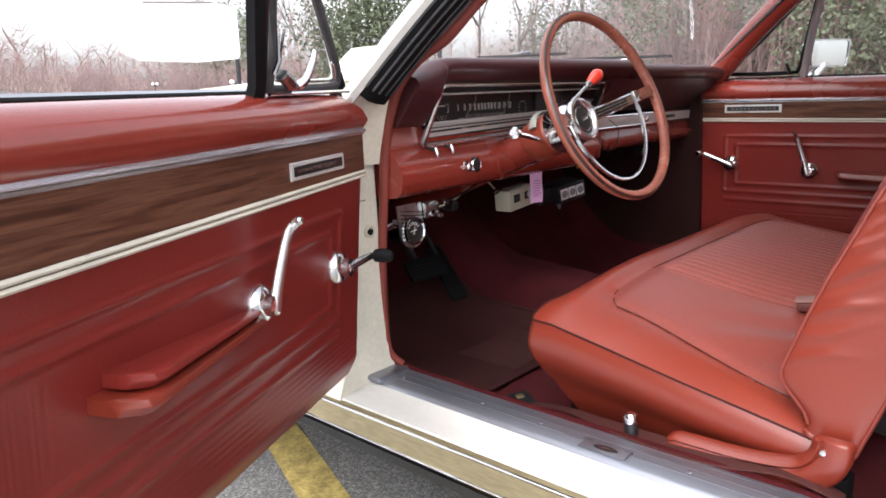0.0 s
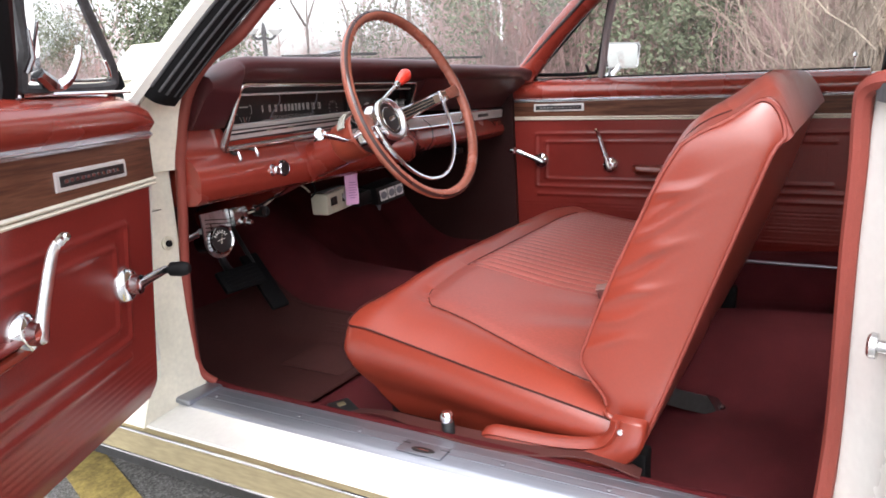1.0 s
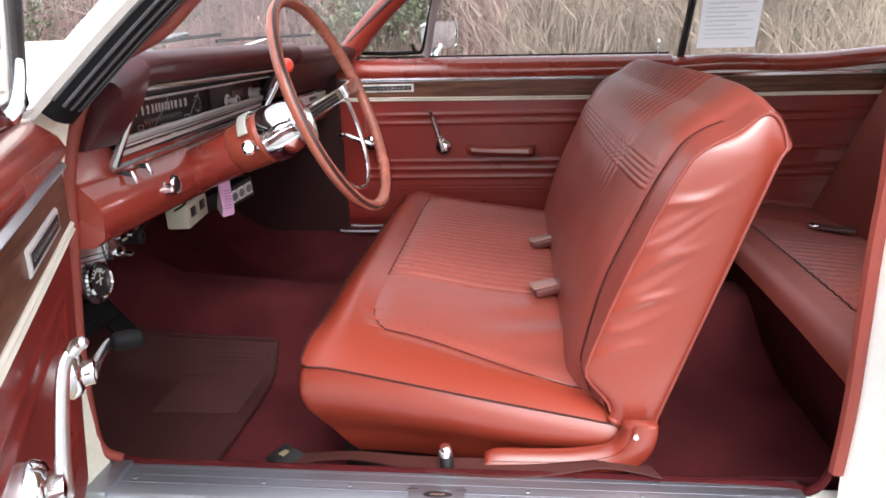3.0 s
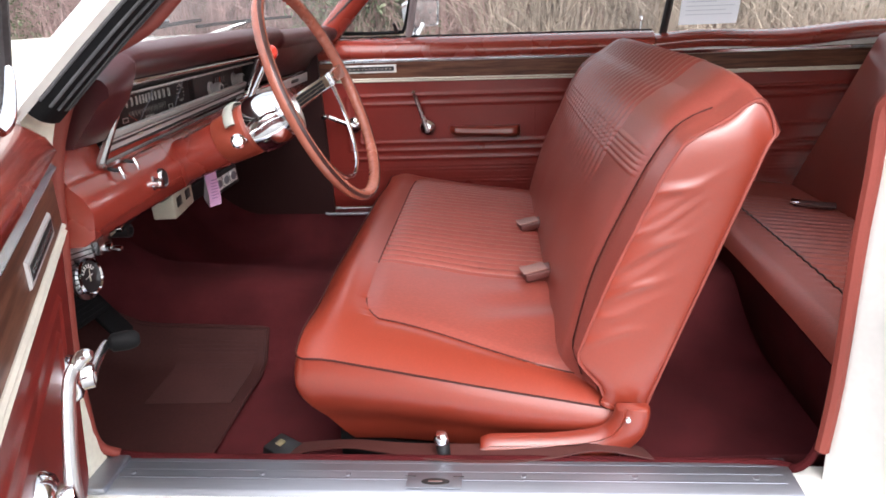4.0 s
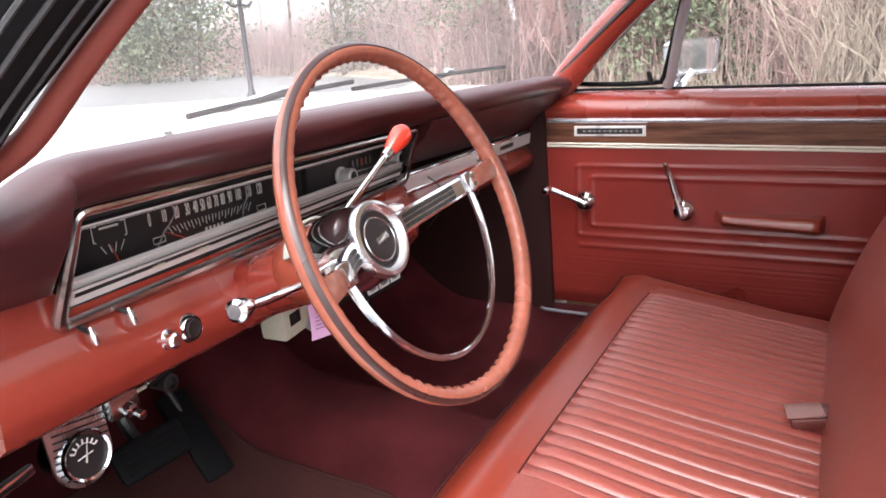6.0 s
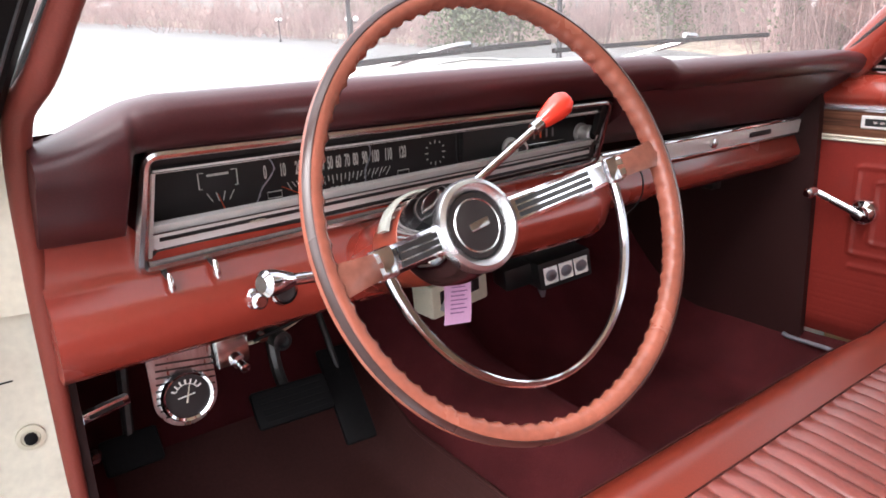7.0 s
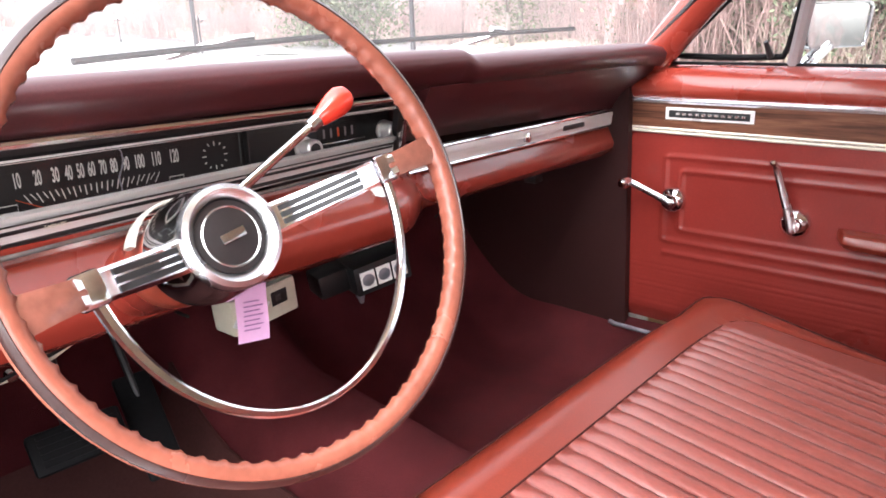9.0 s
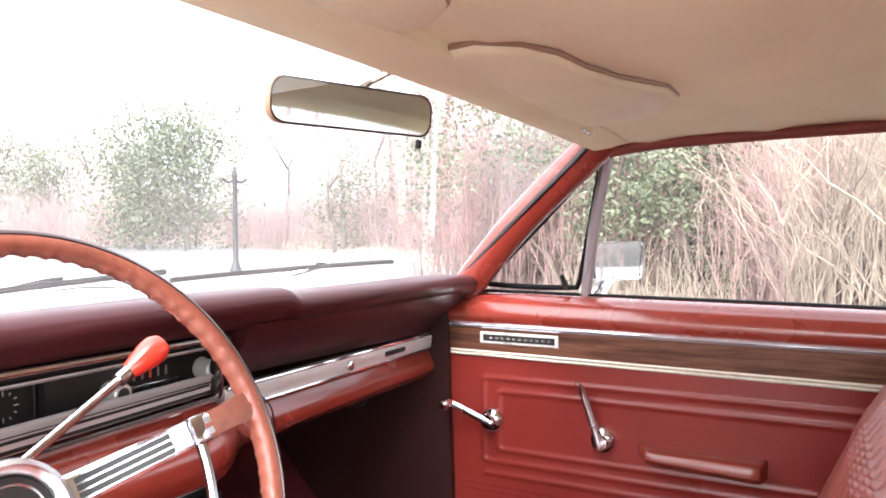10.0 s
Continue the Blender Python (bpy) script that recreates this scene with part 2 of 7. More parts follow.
BELT_DARK = surface("maroon_belt_end", (0.10, 0.022, 0.018), 0.4, vary=0.12, fine=300, bump=0.1)
BELT_FACE = surface("worn_belt_button", (0.25, 0.125, 0.105), 0.35, vary=0.12, fine=300, bump=0.1)
PAPER = thin_paper("white_paper", (0.82, 0.83, 0.85))
MIRROR = surface("mirror_silver", (0.86, 0.88, 0.88), 0.03, metal=1.0, vary=0.01, bump=0.0, rough_vary=0.01)


# ---- mesh helpers ----
def finish(bm, mat, sharp=38):
    bmesh.ops.recalc_face_normals(bm, faces=bm.faces)
    for f in bm.faces:
        f.smooth = True
    limit = radians(sharp)
    for e in bm.edges:
        if len(e.link_faces) == 2 and e.calc_face_angle(0) > limit:
            e.smooth = False
    me = bpy.data.meshes.new("mesh")
    bm.to_mesh(me)
    bm.free()
    for one in mat if isinstance(mat, (list, tuple)) else (mat,):
        me.materials.append(one)
    return me


def part(name, bm, mat, parent, label="", sharp=38):
    ob = new(name, finish(bm, mat, sharp))
    ob.parent = parent
    return tagged(ob, label)


def thing(name, label, category, group="", kind="", bm=None, mat=None, m=None, sharp=38):
    ob = new(name, finish(bm, mat, sharp) if bm else None)
    if m is not None:
        ob.matrix_world = m
    return tagged(ob, label, category, group, kind)


def quads(bm, grid, close_u=False, close_v=False, mat_index=0):
    nu, nv = len(grid), len(grid[0])
    vs = [[bm.verts.new(p) for p in row] for row in grid]
    for i in range(nu if close_u else nu - 1):
        for j in range(nv if close_v else nv - 1):
            a, b, c, d = vs[i][j], vs[(i + 1) % nu][j], vs[(i + 1) % nu][(j + 1) % nv], vs[i][(j + 1) % nv]
            f = bm.faces.new((a, b, c, d))
            f.material_index = mat_index
    return vs


def cap(bm, ring):
    try:
        bm.faces.new(ring)
    except ValueError:
        pass


def prism(bm, poly, axis, lo, hi):
    """A polygon drawn in the two other axes, drawn out along axis from lo to hi."""
    def at(p, h):
        return {"x": (h, *p), "y": (p[0], h, p[1]), "z": (*p, h)}[axis]
    vs = quads(bm, [[at(p, lo) for p in poly], [at(p, hi) for p in poly]], close_v=True)
    cap(bm, vs[0][::-1])
    cap(bm, vs[1])
    return bm


def box(x0, x1, y0, y1, z0, z1, bevel=0.0, bm=None, seg=2):
    bm = bm or bmesh.new()
    m = Matrix.Translation(((x0 + x1) / 2, (y0 + y1) / 2, (z0 + z1) / 2)) @ Matrix.Diagonal((x1 - x0, y1 - y0, z1 - z0, 1))
    r = bmesh.ops.create_cube(bm, size=1, matrix=m)
    if bevel:
        es = list({e for v in r["verts"] for e in v.link_edges})
        bmesh.ops.bevel(bm, geom=es, offset=bevel, segments=seg, affect="EDGES", profile=0.5)
    return bm


def smooth_path(pts, n):
    """n points on a smooth curve through pts."""
    pts = [Vector(p) for p in pts]
    out = []
    segs = len(pts) - 1
    for k in range(n):
        s = k / (n - 1) * segs
        i = min(int(s), segs - 1)
        f = s - i
        p0, p1, p2, p3 = pts[max(i - 1, 0)], pts[i], pts[i + 1], pts[min(i + 2, segs)]
        out.append(0.5 * ((2 * p1) + (p2 - p0) * f + (2 * p0 - 5 * p1 + 4 * p2 - p3) * f * f + (3 * p1 - p0 - 3 * p2 + p3) * f ** 3))
    return out


def tube(path, radius, sides=10, closed=False, bm=None, section=None, up=(0, 0, 1)):
    """A round or shaped section carried along a path. radius: one number, or one for each point."""
    bm = bm or bmesh.new()
    path = [Vector(p) for p in path]
    n = len(path)
    rad = radius if isinstance(radius, (list, tuple)) else [radius] * n
    section = section or [(math.cos(2 * math.pi * k / sides), math.sin(2 * math.pi * k / sides)) for k in range(sides)]
    rows, side = [], None
    for i, p in enumerate(path):
        if closed:
            d = path[(i + 1) % n] - path[i - 1]
        else:
            d = path[min(i + 1, n - 1)] - path[max(i - 1, 0)]
        d.normalize()
        if side is None:
            ref = Vector(up)
            if abs(ref.dot(d)) > 0.95:
                ref = Vector((1, 0, 0))
            side = d.cross(ref).normalized()
        else:
            side = (side - d * side.dot(d)).normalized()
        top = side.cross(d)
        rows.append([p + (side * a + top * b) * rad[i] for a, b in section])
    vs = quads(bm, rows, close_u=closed, close_v=True)
    if not closed:
        cap(bm, vs[0][::-1])
        cap(bm, vs[-1])
    return bm


def lathe(profile, m, sides=32, bm=None):
    """(radius, height) points turned about the z axis of the pose m."""
    bm = bm or bmesh.new()
    rows = [[m @ Vector((r * math.cos(2 * math.pi * k / sides), r * math.sin(2 * math.pi * k / sides), h)) for k in range(sides)] for r, h in profile]
    vs = quads(bm, rows, close_v=True)
    if profile[0][0] > 1e-6:
        cap(bm, vs[0][::-1])
    if profile[-1][0] > 1e-6:
        cap(bm, vs[-1])
    bmesh.ops.remove_doubles(bm, verts=bm.verts, dist=1e-6)
    return bm


def facing(eye, way, up=(0, 0, 1)):
    """A pose at eye whose z axis points along way."""
    z = Vector(way).normalized()
    x = Vector(up).cross(z)
    x = x.normalized() if x.length > 1e-4 else Vector((1, 0, 0))
    y = z.cross(x)
    return Matrix.Translation(eye) @ Matrix((x, y, z)).transposed().to_4x4()


def text_mesh(body, size, m, mat, parent, name, label="", depth=0.0003, squeeze=1.0, bold=0.0):
    cu = bpy.data.curves.new("letters", "FONT")
    cu.body, cu.size, cu.extrude, cu.align_x, cu.align_y, cu.offset = body, size, depth, "CENTER", "CENTER", bold
    tmp = bpy.data.objects.new("letters", cu)
    scene.collection.objects.link(tmp)
    me = bpy.data.meshes.new_from_object(tmp.evaluated_get(bpy.context.evaluated_depsgraph_get()))
    bpy.data.objects.remove(tmp)
    me.transform(m @ Matrix.Diagonal((squeeze, 1, 1, 1)))
    me.materials.clear()
    me.materials.append(mat)
    ob = new(name, me)
    ob.parent = parent
    return tagged(ob, label)


def lerp(a, b, f):
    return a + (b - a) * f


def step(a, b, v):
    f = min(1.0, max(0.0, (v - a) / (b - a)))
    return f * f * (3 - 2 * f)


def loft_x(profile_at, xs, ends=True, bm=None):
    """A (y, z) profile that may change along x, carried from side to side; closed round."""
    bm = bm or bmesh.new()
    vs = quads(bm, [[(x, y, z) for y, z in profile_at(x)] for x in xs], close_v=True)
    if ends:
        cap(bm, vs[0][::-1])
        cap(bm, vs[-1])
    return bm


def span(a, b, n):
    return [lerp(a, b, k / (n - 1)) for k in range(n)]


# ---- the ground and the car's shell ----
def slope(x, y):
    """The car park rises gently ahead of the car, more so towards the driver's side."""
    far = math.hypot(x + 0.9, y + 0.5)
    turn = abs(math.degrees(math.atan2(x + 0.9, y + 0.5)) + 10)
    return 0.020 * y + 0.058 * min(25.0, max(0.0, 45 - turn)) * min(2.0, max(0.0, (far - 6) / 30))


def ground():
    bm = bmesh.new()
    rule = span(-400, -80, 5) + span(-60, 60, 49) + span(80, 400, 5)
    quads(bm, [[(x, y, slope(x, y)) for y in rule] for x in rule])
    thing("ground", "grey coarse asphalt of a car park", "asphalt", kind="structure", bm=bm, mat=ASPHALT)
    bm = bmesh.new()
    a, b = Vector((-0.702, 0.518, 0.004)), Vector((-0.604, 0.79, 0.004))
    side = Vector((0.052, -0.019, 0))
    far, near = b + (b - a) * 4, a - (b - a) * 4
    far.z, near.z = slope(far.x, far.y) + 0.004, slope(near.x, near.y) + 0.004
    vs = [bm.verts.new(p) for p in (near - side, near + side, far + side, far - side)]
    bm.faces.new(vs)
    thing("parking_line", "worn yellow painted parking line on asphalt", "road marking", kind="structure", bm=bm, mat=YELLOW_LINE)


ground()

SILL = [(-0.640, 0.30), (-0.655, 0.372), (-0.668, 0.386), (-0.690, 0.388), (-0.746, 0.387), (-0.756, 0.382), (-0.795, 0.379), (-0.824, 0.375), (-0.830, 0.362),
        (-0.834, 0.336), (-0.72, 0.325), (-0.66, 0.28)]


def sill(sign, name):
    bm = bmesh.new()
    prism(bm, [(-sign * x, z if sign < 0 else min(z, 0.33)) for x, z in SILL], "y", 0.62, -1.6)
    body = thing(name, "cream-white painted door sill of the car body", "door sill", kind="structure", bm=bm, mat=BODY_PAINT)
    bm = bmesh.new()
    plate = [(-0.656, 0.3905), (-0.660, 0.394), (-0.69, 0.3945), (-0.742, 0.3930), (-0.749, 0.388), (-0.751, 0.3835), (-0.748, 0.3832), (-0.742, 0.3885), (-0.69, 0.3895)]
    prism(bm, [(-sign * x, z) for x, z in plate], "y", 0.262, -0.775)
    for k in range(3):
        x = -sign * (-0.678 - 0.019 * k)
        box(min(x, x - 0.003), max(x, x - 0.003), -0.76, 0.24, 0.3935, 0.39465, bm=bm)
    if sign > 0:
        bm.free()
        bm = tube([(0.668, 0.212, 0.406), (0.667, 0.20, 0.403), (0.667, -1.1, 0.398)], 0.005, 8)
    part("sill_plate", bm, ALUMINIUM, body, "scuffed ribbed aluminium scuff plate")
    if sign < 0:
        for y in (0.20, 0.0, -0.13, -0.39, -0.55, -0.72):
            part("screw", lathe([(0.0045, 0), (0.004, 0.0015), (0, 0.002)], pose(-0.709, y, 0.3943), 10), ALUMINIUM, body)
        bm = box(-0.740, -0.706, -0.300, -0.220, 0.3950, 0.3964, 0.0006)
        badge = part("badge_plate", bm, ALUMINIUM, body, "small maker's plate, bright metal")
        bm = bmesh.new()
        lathe([(0.0, 0.0008), (0.012, 0.0006), (0.0125, 0)], pose(-0.726, -0.262, 0.3964) @ Matrix.Diagonal((0.62, 1.7, 1, 1)), 24, bm)
        part("oval_emblem", bm, BLACK_PLASTIC, badge, "dark oval emblem")
        bm = box(-0.728, -0.725, -0.272, -0.252, 0.3970, 0.3976)
        part("emblem_bar", bm, DULL_CHROME, badge)
        for y in (-0.295, -0.225):
            part("print_bar", box(-0.715, -0.7135, y - 0.008, y + 0.008, 0.3962, 0.3968), BLACK_PLASTIC, badge)
        # plastic end of the sill plate
        bm = box(-0.756, -0.668, 0.222, 0.262, 0.388, 0.400, 0.005)
        part("plate_end", bm, ALUMINIUM, body)
    bm = bmesh.new()
    trim = [(-0.826, 0.372), (-0.836, 0.371), (-0.842, 0.366), (-0.846, 0.345), (-0.848, 0.330), (-0.842, 0.322), (-0.835, 0.328), (-0.831, 0.345)]
    prism(bm, [(-sign * x, z) for x, z in trim], "y", 0.60, -1.5)
    part("rocker_trim", bm, ROCKER, body, "bright ribbed rocker moulding")
    bm = tube([(-sign * -0.8405, y, 0.370) for y in (0.60, -1.5)], 0.0028, 8)
    tube([(-sign * -0.8485, y, 0.328) for y in (0.60, -1.5)], 0.0025, 8, bm=bm)
    part("rocker_bead", bm, CHROME, body)
    return body


sill(-1, "door_sill_left")
sill(1, "door_sill_right")


def floor_height(x, y):
    tunnel = 0.20 * math.exp(-((x + 0.03) / 0.125) ** 4) * lerp(0.75, 1.0, step(-0.2, 0.6, y))
    toe = 0.38 * step(0.42, 0.92, y) ** 1.1
    back = 0.03 * step(-0.3, -0.9, y)
    side = 0.10 * step(0.60, 0.68, abs(x)) + 0.022 * step(0.67, 0.70, x)
    return 0.285 + tunnel * (1 - 0.5 * step(0.5, 0.95, y)) + toe + back + side


def floor_pan():
    bm = bmesh.new()

    def height(x, y):
        return floor_height(x, y) + 0.003 * noise.noise((x * 7, y * 7, 0))
    quads(bm, [[(x, y, height(x, y)) for y in span(-1.15, 0.98, 72)] for x in span(-0.672, 0.716, 70)])
    thing("floor", "dark red cut-pile carpet over floor and tunnel", "carpet", kind="structure", bm=bm, mat=CARPET, sharp=80)
    bm = box(-0.80, 0.80, 0.93, 0.97, 0.3, 0.90)
    thing("firewall", "dark carpeted bulkhead behind the dashboard", "bulkhead", kind="structure", bm=bm, mat=CARPET)
    bm = box(-0.70, 0.70, -1.9, 0.9, 0.18, 0.20)
    thing("underbody", "dark steel floor under the car", "floor pan", kind="structure", bm=bm, mat=GREY_ENGINE)


floor_pan()


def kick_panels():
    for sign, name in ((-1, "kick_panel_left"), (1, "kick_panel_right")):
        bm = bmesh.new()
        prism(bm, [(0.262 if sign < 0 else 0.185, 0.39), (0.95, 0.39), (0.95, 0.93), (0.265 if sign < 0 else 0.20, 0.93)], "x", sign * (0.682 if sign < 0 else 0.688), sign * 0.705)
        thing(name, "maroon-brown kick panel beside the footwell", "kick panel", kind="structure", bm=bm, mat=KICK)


kick_panels()


def hinge_jamb():
    """The painted pillar that carries the driver's door hinges, the windlace and the hole for the light switch."""
    bm = bmesh.new()
    face = [(-0.67, 0.372), (-0.83, 0.372), (-0.80, 0.45), (-0.79, 0.62), (-0.79, 0.80), (-0.83, 0.93), (-0.85, 0.975), (-0.74, 0.985), (-0.71, 0.90), (-0.702, 0.60), (-0.700, 0.46)]
    prism(bm, face, "y", 0.257, 0.62)
    body = thing("pillar_front_left", "cream-white door hinge pillar with yellowed paint", "pillar", kind="structure", bm=bm, mat=BODY_WORN)
    part("rubber_plug", lathe([(0.013, 0), (0.013, 0.003), (0.009, 0.004), (0.008, 0.002), (0, 0.002)], facing((-0.731, 0.256, 0.690), (0, -1, 0)), 18), PLASTIC_CREAM, body, "cream rubber grommet")
    part("switch_button", lathe([(0.006, 0), (0.006, 0.004), (0, 0.006)], facing((-0.731, 0.253, 0.690), (0, -1, 0)), 12), BLACK_RUBBER, body, "black door light switch")
    part("paint_crack", box(-0.765, -0.735, 0.2555, 0.2565, 0.7515, 0.753), BLACK_RUBBER, body)
    for z in (0.52, 0.80):
        bm = box(-0.86, -0.79, 0.235, 0.27, z - 0.03, z + 0.03, 0.006)
        part("hinge", bm, BODY_PAINT, body)
    # the lace runs up beside the pillar's seal
    foot, head = Vector((-0.742, 0.172, 0.955)), Vector((-0.640, -0.165, 1.252))
    d = (head - foot).normalized()
    out = (Vector((-1, 0, 0)) + d * d.x).normalized()
    fwd = d.cross(out)
    fwd = fwd if fwd.z > 0 else -fwd
    along_pillar = [foot.lerp(head, f) - out * 0.024 + fwd * (0.012 * math.sin(f * math.pi) - 0.010) for f in (0.30, 0.45, 0.6, 0.75, 0.9, 1.0)]
    lace = smooth_path([(-0.668, 0.245, 0.40), (-0.688, 0.262, 0.43), (-0.697, 0.262, 0.50), (-0.700, 0.256, 0.62), (-0.701, 0.240, 0.75), (-0.701, 0.226, 0.86), (-0.701, 0.205, 0.925), (-0.701, 0.178, 0.970),
                        (-0.700, 0.130, 1.010)] + along_pillar, 70)
    upper = smooth_path([(-0.708, 0.240, 0.82), (-0.708, 0.226, 0.86), (-0.708, 0.205, 0.925), (-0.708, 0.180, 0.970), (-0.707, 0.140, 1.008), (-0.705, 0.105, 1.030)], 16)
    bm = bmesh.new()
    rows = [[p, p + Vector((-0.085, 0.020, 0.0)), p + Vector((-0.085, 0.10, 0.0)), p + Vector((0, 0.10, 0))] for p in upper]
    vs = quads(bm, rows, close_v=True)
    cap(bm, vs[0][::-1])
    cap(bm, vs[-1])
    part("upper_jamb", bm, BODY_WORN, body, "yellowed cream paint above the hinge pillar", sharp=60)
    thing("windlace_front", "rust-red cloth windlace round the door opening", "windlace", kind="structure", bm=tube(lace, [0.0075 + 0.0035 * step(0.1, 0.45, k / 69) - 0.0015 * step(0.6, 0.8, k / 69) for k in range(70)], 12), mat=WINDLACE)
    lace = smooth_path([(-0.668, 0.245, 0.40), (-0.667, 0.19, 0.394), (-0.667, 0.10, 0.394), (-0.668, -0.1, 0.394), (-0.668, -0.7, 0.394), (-0.69, -0.785, 0.40), (-0.705, -0.806, 0.47)], 40)
    thing("carpet_binding", "dark red bound carpet edge along the sill", "carpet edge", kind="structure", bm=tube(lace, 0.006, 8), mat=CARPET_LIGHT)


hinge_jamb()


def lock_jamb():
    bm = bmesh.new()
    plan = [(-0.70, -0.815), (-0.735, -0.840), (-0.79, -0.868), (-0.845, -0.872), (-0.868, -0.884), (-0.885, -1.30), (-0.885, -2.2), (-0.72, -2.2), (-0.715, -0.95)]
    rows = []
    for z, push in ((0.372, 0.02), (0.50, 0.01), (0.66, 0.0), (0.80, 0.004), (0.88, 0.010), (0.925, 0.018), (0.938, 0.03)):
        rows.append([(x + (push if x < -0.8 else 0), y - (0.006 if z > 0.9 else 0), z) for x, y in plan])
    vs = quads(bm, rows, close_v=True)
    cap(bm, vs[0][::-1])
    cap(bm, vs[-1])
    body = thing("quarter_panel_left", "cream-white rear quarter panel and door lock pillar", "body panel", kind="structure", bm=bm, mat=BODY_PAINT)
    bm = bmesh.new()
    bolt = facing((-0.778, -0.866, 0.668), (0.2, 1, 0))
    plate = box(-0.012, 0.012, -0.042, 0.042, 0, 0.005, 0.0045, seg=3)
    plate.transform(bolt)
    part("striker_plate", plate, ROCKER, body, "worn brass-coloured striker plate")
    part("striker_bolt", lathe([(0.007, 0.004), (0.007, 0.022), (0.013, 0.023), (0.014, 0.029), (0.011, 0.032), (0, 0.032)], bolt, 20), DULL_CHROME, body, "steel door striker bolt")
    bm = box(-0.895, -0.880, -2.1, -0.884, 0.713, 0.737, 0.004)
    bm2 = part("side_moulding", bm, CHROME, body, "chrome side moulding with a dark stripe")
    for z in (0.7195, 0.7275):
        part("moulding_stripe", box(-0.8965, -0.8945, -2.1, -0.888, z, z + 0.0045, 0.0008), BLACK_PLASTIC, bm2)
    def jamb_y(x):
        return lerp(-0.815, -0.842, (x + 0.70) / -0.035) if x > -0.735 else lerp(-0.840, -0.868, (x + 0.735) / -0.055)

    def block(outline, proud, mat, label, parent=None):
        bm = bmesh.new()
        vs = quads(bm, [[(x, jamb_y(x) + d, z) for x, z in outline] for d in (proud, -0.01)], close_v=True)
        cap(bm, vs[0])
        cap(bm, vs[1][::-1])
        return part("window_seal_block", bm, mat, parent or body, label)
    seal = block([(-0.752, 0.927), (-0.775, 0.930), (-0.774, 0.912), (-0.768, 0.860), (-0.764, 0.856), (-0.748, 0.858), (-0.747, 0.866), (-0.754, 0.905)], 0.010, GREY_RUBBER, "weathered grey rubber seal flap")
    block([(-0.728, 0.927), (-0.750, 0.931), (-0.753, 0.918), (-0.748, 0.910), (-0.730, 0.912)], 0.014, GREY_RUBBER, "cracked grey rubber clip", seal)
    block([(-0.732, 0.914), (-0.748, 0.914), (-0.747, 0.888), (-0.733, 0.888)], 0.006, BLACK_RUBBER, "black rubber pad", seal)
    lace = smooth_path([(-0.705, -0.806, 0.44), (-0.705, -0.812, 0.55), (-0.705, -0.812, 0.74), (-0.707, -0.814, 0.84), (-0.709, -0.813, 0.905), (-0.715, -0.816, 0.924), (-0.728, -0.828, 0.932), (-0.742, -0.848, 0.933)], 30)
    thing("windlace_rear", "rust-red cloth windlace on the lock pillar", "windlace", kind="structure", bm=tube(lace, 0.010, 10, section=[(1.0, 0), (0.7, 0.7), (0, 1), (-0.7, 0.7), (-1.0, 0), (-0.7, -0.7), (0, -1), (0.7, -0.7)]), mat=WINDLACE)
    bm = bmesh.new()
    prism(bm, [(-0.82, 0.42), (-0.82, 0.905), (-1.45, 0.93), (-1.45, 0.42)], "x", -0.704, -0.690)
    thing("quarter_trim_left", "red vinyl rear side trim panel", "trim panel", kind="structure", bm=bm, mat=DOOR_VINYL)
    # capping of the rear side window
    bm = bmesh.new()
    prism(bm, [(-0.69, 0.905), (-0.695, 0.930), (-0.71, 0.942), (-0.735, 0.944), (-0.74, 0.93), (-0.71, 0.90)], "y", -0.858, -1.6)
    thing("belt_capping_left", "rust-red painted window capping", "trim", kind="structure", bm=bm, mat=RED_PAINT)


lock_jamb()


def screen_edge(f, x):
    """A point of the windscreen: f from its base (0) to the header (1)."""
    c = 1 - (x / lerp(0.74, 0.64, f)) ** 2
    return Vector((x, lerp(0.165 + 0.17 * c, -0.15 + 0.035 * c, f), lerp(0.985 + 0.008 * c, 1.247 + 0.022 * c, f)))


